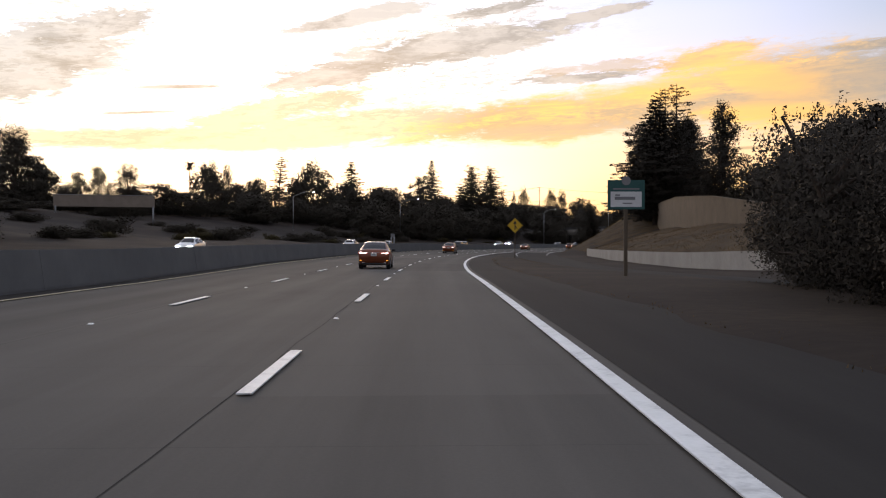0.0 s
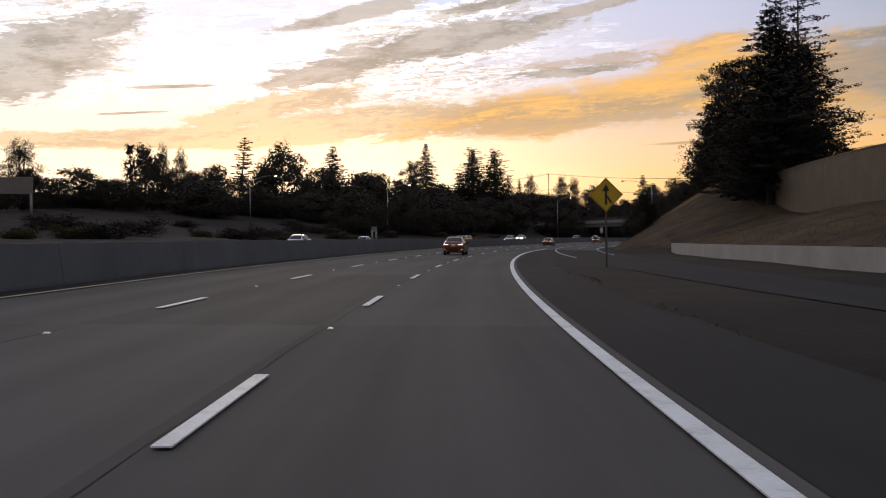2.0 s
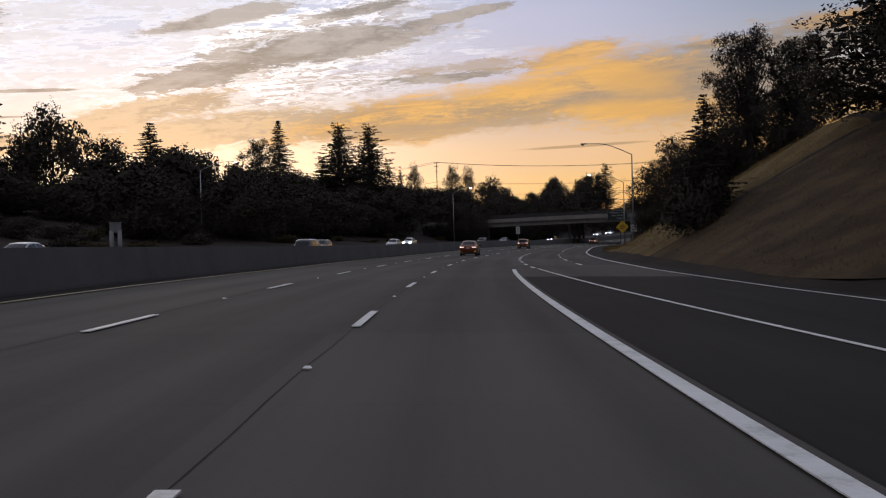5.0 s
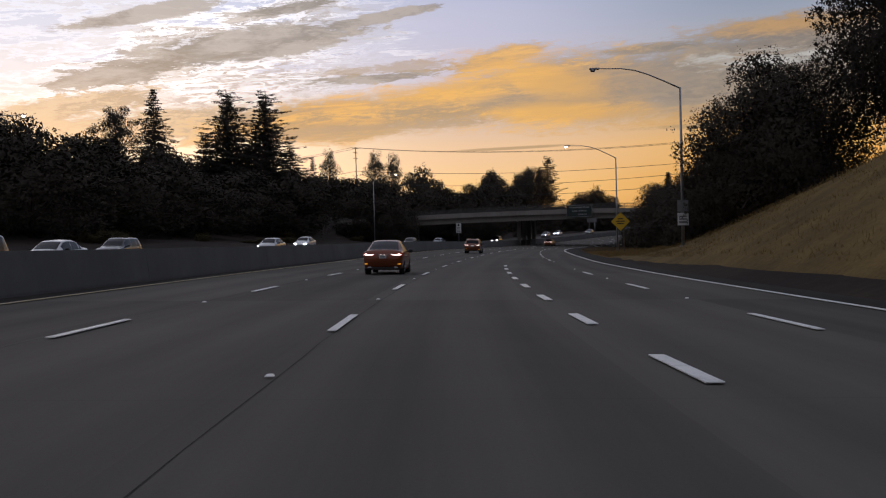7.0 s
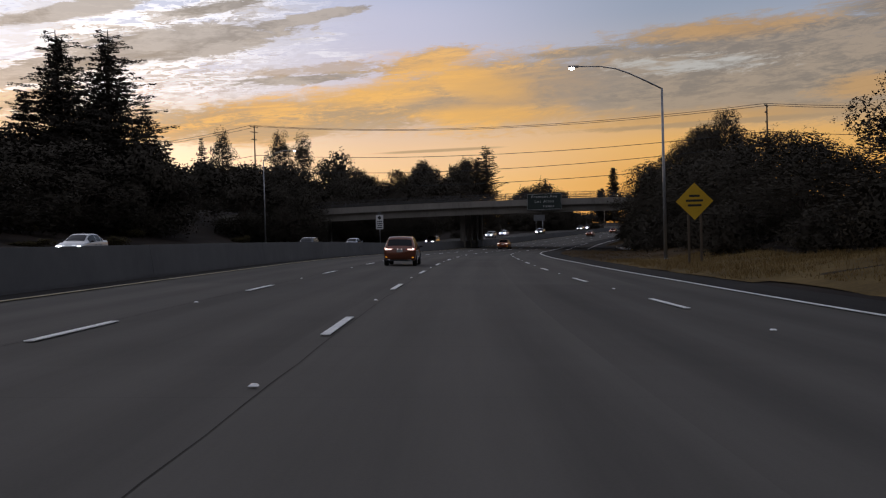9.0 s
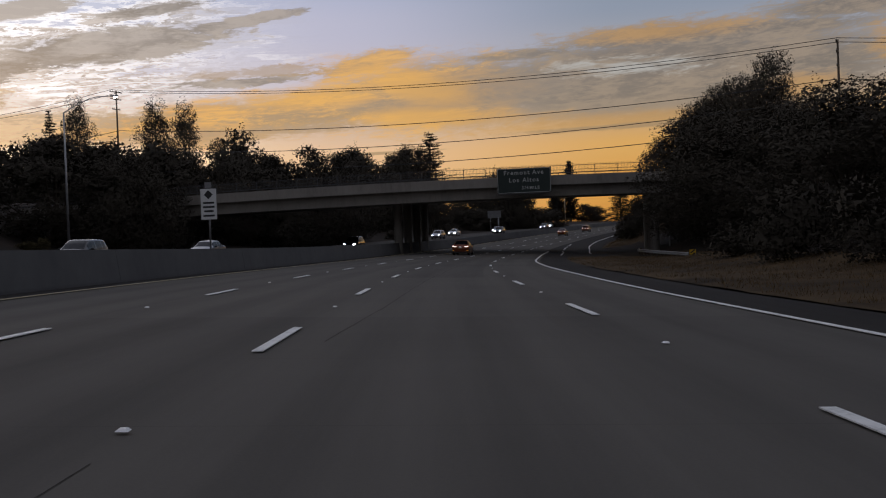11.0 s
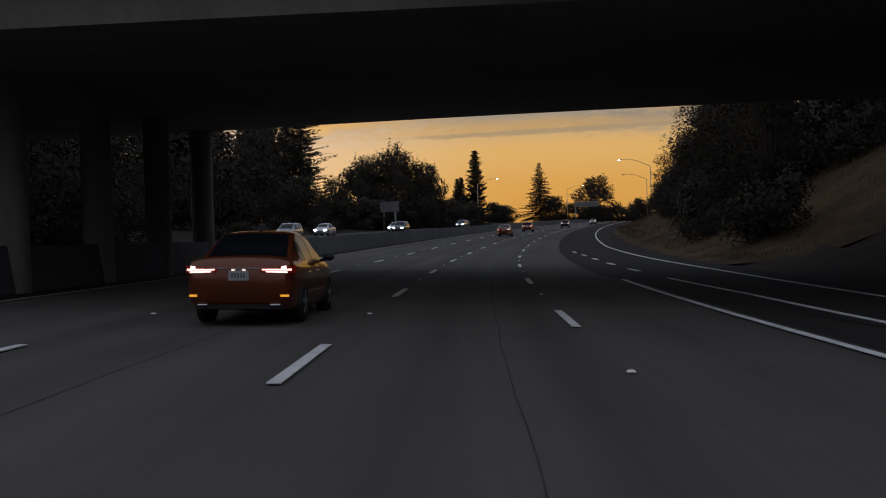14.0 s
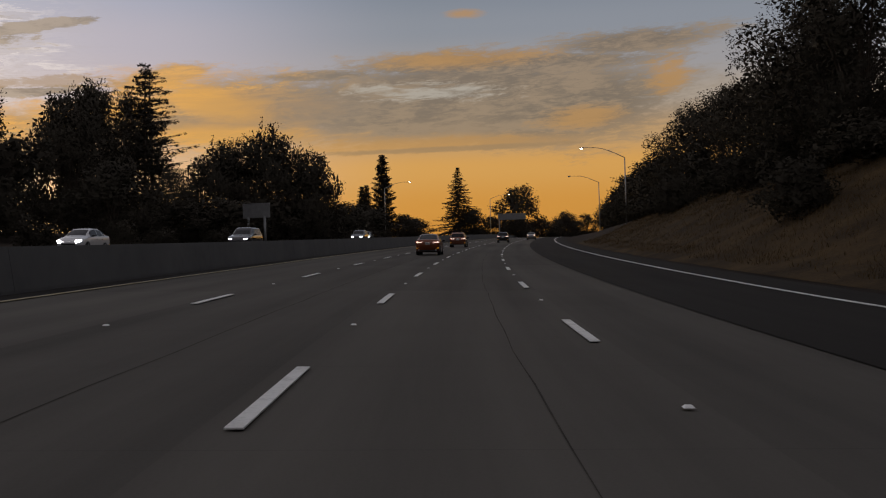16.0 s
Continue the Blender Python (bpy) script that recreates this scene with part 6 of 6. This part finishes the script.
# ---- guard rail and its marker ----
def guard_rail():
    t = thing("guard_rail", Matrix(), "grey steel guard rail ahead of the overpass columns", "guard rail")
    lf = fn([(406, 19.5), (414, 18.8), (432, 17.0), (440, 17.6)])
    prof = [(0, 0.25), (-0.08, 0.30), (-0.08, 0.35), (-0.01, 0.40), (-0.08, 0.46), (-0.08, 0.51), (0, 0.56), (0.012, 0.56), (0.012, 0.25)]
    extrude_along("rail", 406.5, 440, lf, prof, MAT["steel"], t, step=2.0)
    for k in range(18):
        s = 407 + 1.9 * k
        p = on_road(s, lf(s) + 0.02)
        bm = bmesh.new()
        box(bm, 0, 0.15, -0.1, 0.1, -0.6, 0.54, 0, Matrix.Translation(p) @ Matrix.Rotation(-heading(s), 4, "Z"))
        part("post", bm, MAT["wood_post"], t)
    m = thing("object_marker", road_pose(406.0, 19.7, -0.55), "yellow and black striped marker at the guard rail's end", "road sign")
    bm = bmesh.new()
    plate(bm, 0.50, 0.80, -0.012, 0.0, 0, 0.95)
    p = part("sign_plate", bm, MAT["sign_yellow"], m, "yellow plate")
    flat("stripes", [(0, 0.95 + 0.25 * k, 0.42, 0.10, -38) for k in (-1, 0, 1)], "sign_black", p)
    post(m, 0, -0.1, 1.2, 0.03)
    d = thing("delineator", road_pose(441.5, 21.0, rise(441.5, 21.0)), "slim white post beside the overpass column", "delineator")
    bm = bmesh.new()
    tube(bm, [(0, 0, -0.1), (0, 0, 1.2), (0, 0, 1.25)], [0.07, 0.07, 0.03], 10)
    part("post", bm, MAT["sign_white"], d)


guard_rail()

# ================= vehicles =================
MAT.update({
    "copper": plain("copper_red_car_paint", (0.16, 0.036, 0.008), 0.34, 0.35, 0.55),
    "rust": plain("dark_orange_car_paint", (0.14, 0.035, 0.012), 0.3, 0.3, 1.0),
    "white_car": plain("white_car_paint", (0.55, 0.55, 0.55), 0.25, 0.0, 1.0),
    "silver_car": plain("silver_car_paint", (0.32, 0.32, 0.33), 0.28, 0.7, 1.0),
    "black_car": plain("black_car_paint", (0.012, 0.012, 0.014), 0.25, 0.2, 1.0),
    "blue_car": plain("dark_blue_car_paint", (0.02, 0.025, 0.04), 0.25, 0.3, 1.0),
    "car_glass": plain("tinted_car_glass", (0.006, 0.007, 0.009), 0.22, 0.0, 0.0, 0.3),
    "tyre": surface("black_tyre_rubber", [(0.012, 0.012, 0.012), (0.025, 0.025, 0.025)], 6.0, 0.85),
    "rim": plain("grey_alloy", (0.35, 0.35, 0.36), 0.3, 0.9),
    "trim": plain("black_plastic_trim", (0.012, 0.012, 0.012), 0.6),
    "chrome": plain("chrome_strip", (0.6, 0.6, 0.6), 0.15, 1.0),
    "tail_on": glow("lit_tail_lamp", (0.30, 0.012, 0.004), 0.10),
    "tail_core": glow("bright_tail_core", (1.0, 0.74, 0.62), 2.6),
    "tail_off": plain("dark_red_lamp_glass", (0.10, 0.006, 0.004), 0.2),
    # bumper reflectors are no lamps; emission stands in for the light they return
    "amber_on": glow("glowing_amber_reflector", (1.0, 0.42, 0.03), 0.9),
    "head_on": glow("lit_head_lamp", (0.95, 0.95, 1.0), 60.0),
    "plate_white": plain("white_number_plate", (0.42, 0.43, 0.42), 0.5),
})

# stations along a car, from its tail: y, underside, sill half width, half width, waist height, roof edge half width, top height
SEDAN = dict(L=4.9, W=1.84, wheel=0.34, axles=(1.05, 3.9), rear=(0.60, 1.42), front=(2.95, 3.72), doors=((1.02, 1.30), (1.36, 2.12), (2.20, 3.34)), lamp=0.985, table=[
    (0.00, 0.42, 0.72, 0.80, 0.84, 0.70, 0.88), (0.05, 0.34, 0.80, 0.87, 0.97, 0.76, 1.01), (0.13, 0.31, 0.84, 0.90, 1.03, 0.78, 1.085), (0.32, 0.27, 0.87, 0.91, 1.02, 0.77, 1.06),
    (0.60, 0.24, 0.88, 0.92, 1.01, 0.75, 1.06), (1.00, 0.22, 0.89, 0.925, 1.00, 0.69, 1.25), (1.42, 0.20, 0.89, 0.925, 0.985, 0.63, 1.41), (1.75, 0.20, 0.89, 0.925, 0.975, 0.605, 1.445),
    (2.30, 0.20, 0.89, 0.92, 0.965, 0.60, 1.45), (2.85, 0.20, 0.89, 0.92, 0.955, 0.60, 1.40), (3.30, 0.20, 0.89, 0.92, 0.945, 0.65, 1.21), (3.75, 0.20, 0.89, 0.92, 0.93, 0.72, 0.99),
    (4.10, 0.20, 0.89, 0.91, 0.90, 0.71, 0.945), (4.50, 0.22, 0.85, 0.88, 0.80, 0.67, 0.85), (4.80, 0.28, 0.76, 0.80, 0.67, 0.58, 0.71), (4.90, 0.38, 0.66, 0.72, 0.56, 0.52, 0.60)])
SEDAN["table"] = [(y, zb, ws, w, 0.5 + (wa - 0.5) * 1.12, wt, 0.5 + (zt - 0.5) * 1.16) for y, zb, ws, w, wa, wt, zt in SEDAN["table"]]
SUV = dict(L=4.7, W=1.88, wheel=0.365, axles=(0.95, 3.75), rear=(0.13, 0.36), front=(2.70, 3.55), doors=((0.62, 1.05), (1.12, 2.0), (2.08, 3.2)), lamp=1.02, table=[
    (0.00, 0.46, 0.74, 0.80, 0.94, 0.72, 0.98), (0.05, 0.38, 0.84, 0.90, 1.04, 0.80, 1.09), (0.12, 0.34, 0.87, 0.925, 1.06, 0.78, 1.16), (0.36, 0.30, 0.90, 0.935, 1.06, 0.70, 1.60),
    (0.55, 0.28, 0.90, 0.94, 1.06, 0.67, 1.69), (1.50, 0.26, 0.90, 0.94, 1.05, 0.66, 1.72), (2.55, 0.26, 0.90, 0.94, 1.035, 0.65, 1.69), (3.05, 0.26, 0.90, 0.94, 1.03, 0.68, 1.47),
    (3.60, 0.26, 0.90, 0.935, 1.02, 0.75, 1.09), (4.20, 0.28, 0.88, 0.91, 0.94, 0.73, 0.99), (4.58, 0.34, 0.80, 0.84, 0.80, 0.66, 0.84), (4.70, 0.42, 0.70, 0.74, 0.64, 0.58, 0.68)])
VAN = dict(SUV, front=(2.80, 3.70), table=[(y, zb, ws, w, wa, wt + (0.05 if zt > 1.4 else 0), zt + (0.13 if zt > 1.4 else 0)) for y, zb, ws, w, wa, wt, zt in SUV["table"]])


def loft(bm, rings, caps=True):
    vs = [[bm.verts.new(p) for p in r] for r in rings]
    n = len(vs[0])
    for a, b in zip(vs, vs[1:]):
        for k in range(n):
            bm.faces.new((a[k], a[(k + 1) % n], b[(k + 1) % n], b[k]))
    if caps:
        bm.faces.new(vs[0][::-1])
        bm.faces.new(vs[-1])


def shell(spec):
    """The rings of a car's body, tail first; each ring runs from underneath up the right side to the roof and down the left."""
    tab = np.array(spec["table"])
    ys = np.linspace(0, spec["L"], 84)
    cols = np.stack([np.interp(ys, tab[:, 0], tab[:, k]) for k in range(1, 7)], 1)
    for _ in range(4):
        c = cols.copy()
        cols[1:-1] = 0.25 * c[:-2] + 0.5 * c[1:-1] + 0.25 * c[2:]
    rings = []
    for y, (zb, ws, w, wa, wt, zt) in zip(ys, cols):
        e, sh = (wt, zt - 0.035), (w * 0.955, wa)
        mix = [(sh[0] + (e[0] - sh[0]) * u + 0.02 * math.sin(math.pi * u), sh[1] + (e[1] - sh[1]) * u) for u in (0.10, 0.36, 0.62, 0.88)]
        half = [(0, zb), (ws * 0.9, zb), (ws, zb + 0.07), (w * 0.985, zb + 0.34 * (wa - zb)), (w, zb + 0.60 * (wa - zb)), (w * 0.988, wa - 0.13 * (wa - zb)), sh, *mix, e, (wt * 0.90, zt - 0.010), (wt * 0.60, zt + 0.008), (wt * 0.30, zt + 0.016), (0, zt + 0.018)]
        rings.append([Vector((x, y - spec["L"] / 2, z)) for x, z in half] + [Vector((-x, y - spec["L"] / 2, z)) for x, z in half[-2:0:-1]])
    return ys, rings


def ribbon(bm, path, z0, z1, thick):
    """An upright band along a path (x, y), z0 to z1 at each of its ends."""
    n = len(path)
    rows = []
    for i, (x, y) in enumerate(path):
        u = i / (n - 1)
        lo, hi = z0[0] + (z0[1] - z0[0]) * u, z1[0] + (z1[1] - z1[0]) * u
        a, b = path[max(0, i - 1)], path[min(n - 1, i + 1)]
        t = Vector((b[0] - a[0], b[1] - a[1], 0)).normalized()
        o = Vector((t.y, -t.x, 0)) * thick
        if o.x * x + o.y * y < 0:
            o = -o
        p = Vector((x, y, 0))
        rows.append([p + Vector((0, 0, lo)), p + o + Vector((0, 0, lo)), p + o + Vector((0, 0, hi)), p + Vector((0, 0, hi))])
    loft(bm, rows)


def car(name, spec, m, paint, label, category, facing_away=True, lit=True):
    """A car whose nose points along +y, its middle at the origin."""
    L = spec["L"]
    t = thing(name, m, label, category, "traffic")
    ys, rings = shell(spec)
    n = len(rings[0])
    bm = bmesh.new()
    loft(bm, rings)
    part("body", bm, MAT[paint], t, smooth=True)

    def pane(name, y0, y1, cols, label, parent=t, inset=0.0):
        verts, faces = [], []
        span = [i for i, y in enumerate(ys) if y0 - 0.02 <= y <= y1 + 0.02]
        for i in span:
            for c in cols:
                k, f = divmod(c, 1)
                k = int(k) % n
                p = rings[i][k].lerp(rings[i][(k + 1) % n], f)
                d = rings[i][(k + 1) % n] - rings[i][(k - 1) % n]
                g = rings[min(i + 1, len(ys) - 1)][k] - rings[max(i - 1, 0)][k]
                nn = g.cross(d).normalized()
                if nn.dot(p - Vector((0, p.y, 0.6))) < 0:
                    nn = -nn
                verts.append(p + nn * (0.006 + inset))
        w = len(cols)
        for a in range(len(span) - 1):
            for b in range(w - 1):
                o = a * w + b
                faces.append((o, o + 1, o + w + 1, o + w))
        return raw(name, verts, faces, MAT["car_glass"] if "window" in name or name == "windscreen" else MAT["chrome"], parent, label, smooth=True)

    mid = 15
    across = [mid - 3.2, mid - 3, mid - 2, mid - 1, mid, mid + 1, mid + 2, mid + 3, mid + 3.2]
    pane("rear_window", *spec["rear"], across, "dark tinted rear window")
    pane("windscreen", *spec["front"], across, "dark windscreen")
    for right in (True, False):
        side = [7, 8, 9, 10] if right else [n - 10, n - 9, n - 8, n - 7]
        trim_low, trim_high = ([6.72, 6.95], [10.1, 10.3]) if right else ([n - 6.95, n - 6.72], [n - 10.3, n - 10.1])
        for y0, y1 in spec["doors"]:
            pane("side_window", y0, y1, side, "dark side window")
        pane("window_trim", spec["doors"][0][0] - 0.05, spec["doors"][-1][1] + 0.1, trim_low, "chrome window surround")
        pane("window_trim", spec["doors"][0][0] + 0.1, spec["doors"][-1][1] - 0.2, trim_high, "chrome window surround")
    # wheels
    for ax in spec["axles"]:
        for sg in (-1, 1):
            r, x = spec["wheel"], sg * (spec["W"] / 2 - 0.11)
            bm = bmesh.new()
            rr = [[(x + dx, ax - L / 2 + q * math.cos(2 * math.pi * k / 28), r + q * math.sin(2 * math.pi * k / 28)) for k in range(28)] for dx, q in ((-0.12, r * 0.62), (-0.12, r * 0.93), (-0.08, r), (0.08, r), (0.12, r * 0.93), (0.12, r * 0.62))]
            loft(bm, rr)
            w = part("tyre", bm, MAT["tyre"], t, smooth=True)
            bm = bmesh.new()
            for k in range(5):
                a = 2 * math.pi * k / 5
                box(bm, sg * 0.122 - 0.012, sg * 0.122 + 0.012, -0.035, 0.035, 0.02, r * 0.64, 0, Matrix.Translation((x, ax - L / 2, r)) @ Matrix.Rotation(a, 4, "X"))
            tube(bm, [(x + sg * 0.115, ax - L / 2, r), (x + sg * 0.14, ax - L / 2, r)], [0.07, 0.06], 14)
            part("rim", bm, MAT["rim"], w)
            bm = bmesh.new()
            xw = sg * (spec["W"] / 2 - 0.012)
            rr = [[(xw + dx, ax - L / 2 + q * math.cos(math.pi * k / 14), r + q * math.sin(math.pi * k / 14) - 0.02) for k in range(15)] for dx, q in ((-sg * 0.05, 0.05), (sg * 0.010, r + 0.01), (sg * 0.016, r + 0.045), (-sg * 0.03, r + 0.06))]
            for a, b in zip(rr, rr[1:]):
                va, vb = [bm.verts.new(p) for p in a], [bm.verts.new(p) for p in b]
                for k in range(14):
                    bm.faces.new((va[k], va[k + 1], vb[k + 1], vb[k]))
            part("wheel_arch", bm, MAT["trim"], t)
    back, zt = -L / 2, spec["lamp"]
    on = lit and facing_away
    for sg in (-1, 1):
        def bend(*pts):
            return [(sg * x, back + y) for x, y in pts]
        bm = bmesh.new()
        ribbon(bm, bend((0.36, 0.004), (0.60, 0.004), (0.74, 0.004), (0.82, 0.02), (0.885, 0.075), (0.915, 0.18)), (zt - 0.075, zt - 0.10), (zt - 0.01, zt + 0.045), 0.016)
        tail = part("tail_lamp", bm, MAT["tail_on" if on else "tail_off"], t, "glowing red tail lamp" if on else "")
        if on:
            bm = bmesh.new()
            ribbon(bm, bend((0.40, -0.013), (0.60, -0.013), (0.74, -0.013), (0.825, 0.008), (0.875, 0.05)), (zt - 0.040, zt - 0.045), (zt - 0.020, zt - 0.018), 0.006)
            ribbon(bm, bend((0.46, -0.013), (0.60, -0.013), (0.74, -0.013), (0.815, 0.004)), (zt - 0.072, zt - 0.085), (zt - 0.055, zt - 0.062), 0.006)
            ribbon(bm, bend((0.72, -0.013), (0.76, -0.010), (0.80, 0.0)), (zt - 0.02, zt - 0.02), (zt + 0.022, zt + 0.035), 0.006)
            part("light_bar", bm, MAT["tail_core"], tail, "white-hot light bars")
        bm = bmesh.new()
        ribbon(bm, bend((0.70, 0.002), (0.75, 0.004), (0.80, 0.015), (0.83, 0.035)), (0.505, 0.505), (0.54, 0.54), 0.012)
        # reflector with emission added, lit on every car
        part("reflector", bm, MAT["amber_on"], t, "amber bumper reflector with an added glow")
        bm = bmesh.new()
        ribbon(bm, [(sg * x, L / 2 - y) for x, y in ((0.48, 0.035), (0.62, 0.05), (0.74, 0.12), (0.80, 0.24))], (0.60, 0.63), (0.75, 0.80), 0.025)
        part("head_lamp", bm, MAT["head_on" if not facing_away else "chrome"], t, "bright head lamp" if not facing_away else "")
        bm = bmesh.new()
        ym, zm = spec["doors"][-1][1] - L / 2 - 0.18, float(np.interp(3.2, [r[0] for r in spec["table"]], [r[4] for r in spec["table"]]))
        bmesh.ops.create_uvsphere(bm, u_segments=14, v_segments=9, radius=1.0, matrix=Matrix.Translation((sg * 1.02, ym, zm + 0.10)) @ Matrix.Diagonal((0.115, 0.07, 0.075, 1)))
        tube(bm, [(sg * 0.86, ym + 0.02, zm + 0.03), (sg * 0.98, ym, zm + 0.06)], [0.03, 0.025], 8)
        part("door_mirror", bm, MAT["trim"], t, "dark door mirror", smooth=True)
        for yy in (spec["doors"][1][0] + 0.08, spec["doors"][2][0] + 0.1):
            bm = bmesh.new()
            x0, x1 = sorted((sg * spec["W"] / 2 * 0.985, sg * (spec["W"] / 2 + 0.016)))
            box(bm, x0, x1, yy - L / 2, yy - L / 2 + 0.2, zm - 0.15, zm - 0.12, 0.006)
            part("door_handle", bm, MAT["chrome"], t)
        bm = bmesh.new()
        x0, x1 = sorted((sg * 0.52, sg * 0.70))
        box(bm, x0, x1, back - 0.010, back + 0.09, 0.345, 0.39, 0.02)
        part("exhaust", bm, MAT["chrome"], t)
    bm = bmesh.new()
    ribbon(bm, [(x, back + y) for x, y in ((-0.74, 0.10), (-0.66, 0.05), (-0.4, 0.03), (0.4, 0.03), (0.66, 0.05), (0.74, 0.10))], (0.30, 0.30), (0.375, 0.375), 0.005)
    part("lower_bumper", bm, MAT["trim"], t, "black lower bumper")
    bm = bmesh.new()
    box(bm, -0.17, 0.17, back - 0.012, back + 0.02, zt - 0.21, zt - 0.045)
    p = part("number_plate", bm, MAT["plate_white"], t, "white number plate")
    bm = bmesh.new()
    for k in range(5):
        box(bm, -0.12 + 0.05 * k, -0.09 + 0.05 * k, back - 0.016, back - 0.0125, zt - 0.165, zt - 0.085)
    part("plate_bars", bm, MAT["sign_grey"], p)
    bm = bmesh.new()
    for k in (-0.09, 0.09):
        box(bm, k - 0.025, k + 0.025, back - 0.02, back + 0.01, zt - 0.042, zt - 0.030)
    part("plate_lamp", bm, MAT["tail_core"] if on else MAT["chrome"], t, "small plate lamps")
    bm = bmesh.new()
    box(bm, -0.37, 0.37, back - 0.010, back + 0.05, zt - 0.022, zt - 0.002, 0.004)
    part("boot_strip", bm, MAT["chrome"], t, "chrome strip")
    bm = bmesh.new()
    ya = spec["rear"][1] - L / 2 + 0.22
    zr = float(np.interp(ya + L / 2, [r[0] for r in spec["table"]], [r[6] for r in spec["table"]]))
    fin = [bm.verts.new((x, ya + y, zr + z)) for x, y, z in ((-0.025, -0.02, 0), (0.025, -0.02, 0), (0.025, 0.2, 0), (-0.025, 0.2, 0), (0, 0.0, 0.085), (0, 0.05, 0.075))]
    for f in ((0, 1, 4), (1, 2, 5, 4), (2, 3, 5), (3, 0, 4, 5), (3, 2, 1, 0)):
        bm.faces.new([fin[k] for k in f])
    part("aerial", bm, MAT["trim"], t)
    bm = bmesh.new()
    box(bm, -0.48, 0.48, L / 2 - 0.06, L / 2 + 0.006, 0.44, 0.58, 0.02)
    part("grille", bm, MAT["trim"], t)
    return t


def drive(name, spec, s, l, paint, label, category="car", oncoming=False, turn=0.0):
    b = math.degrees(float(np.interp(s, LINE, _bank)))
    m = road_pose(s, l, -0.03 + (far_side(s) if oncoming else 0.0), (180 if oncoming else 0) + turn) @ pose(0, 0, 0, 0, -b if oncoming else b, 0)
    return car(name, spec, m, paint, label, category, not oncoming)


drive("saloon_car", SEDAN, 51.0, -1.68, "copper", "copper-red saloon car with lit tail lamps in the next lane", turn=0.5)
drive("saloon_car", SEDAN, 141.0, -1.9, "copper", "copper-red saloon car with lit tail lamps behind another")
drive("saloon_car", SEDAN, 251.5, -1.9, "copper", "copper-red saloon car before the merging lane ends")
drive("estate_car", SUV, 322.0, -2.0, "rust", "dark orange family car with lit tail lamps")
drive("saloon_car", SEDAN, 433.3, -1.9, "copper", "copper-red saloon car with lit tail lamps before the overpass")
drive("saloon_car", SEDAN, 552.0, -1.9, "copper", "copper-red saloon car past the overpass with lit tail lamps")
drive("estate_car", SUV, 592.0, -1.9, "rust", "dark orange family car ahead of a red saloon")
drive("black_car", SUV, 640.0, 1.8, "black_car", "black family car with lit tail lamps far ahead")
drive("silver_car", SEDAN, 690.0, 5.4, "silver_car", "silver saloon car far ahead")
for spec, s, l, paint, label in (
        (SEDAN, 90.8, -24.5, "white_car", "white saloon car in the opposite lanes, seen over the barrier"),
        (SEDAN, 157.3, -21.0, "white_car", "white saloon car in the opposite lanes"),
        (SEDAN, 200.6, -24.5, "silver_car", "silver saloon car in the opposite lanes"),
        (VAN, 240.9, -17.3, "blue_car", "dark van with bright head lamps in the opposite lanes"),
        (SEDAN, 257.0, -21.0, "white_car", "white saloon car beside a dark van in the opposite lanes"),
        (SUV, 274.0, -24.5, "black_car", "black family car with bright head lamps in the opposite lanes"),
        (SEDAN, 302.4, -21.0, "silver_car", "silver saloon car with head lamps on in the opposite lanes"),
        (SEDAN, 329.0, -24.5, "white_car", "white saloon car in the far opposite lane"),
        (SUV, 383.6, -21.0, "black_car", "black family car with bright head lamps ahead of the overpass"),
        (SEDAN, 406.8, -21.0, "silver_car", "silver saloon car with bright head lamps near the overpass"),
        (SUV, 445.5, -17.3, "blue_car", "dark blue family car with head lamps on under the overpass"),
        (SUV, 513.6, -21.0, "silver_car", "silver family car with bright head lamps past the overpass"),
        (SEDAN, 541.0, -24.5, "white_car", "white saloon car with head lamps on past the overpass"),
        (SUV, 555.6, -17.3, "black_car", "black family car with dazzling head lamps past the overpass"),
        (SEDAN, 569.8, -21.0, "white_car", "white saloon car with head lamps on in the far lanes"),
        (SUV, 613.0, -17.3, "black_car", "black family car with head lamps on far ahead"),
        (SEDAN, 640.0, -21.0, "silver_car", "silver saloon car with head lamps on far ahead")):
    drive("oncoming_car", spec, s, l, paint, label, "car", True)
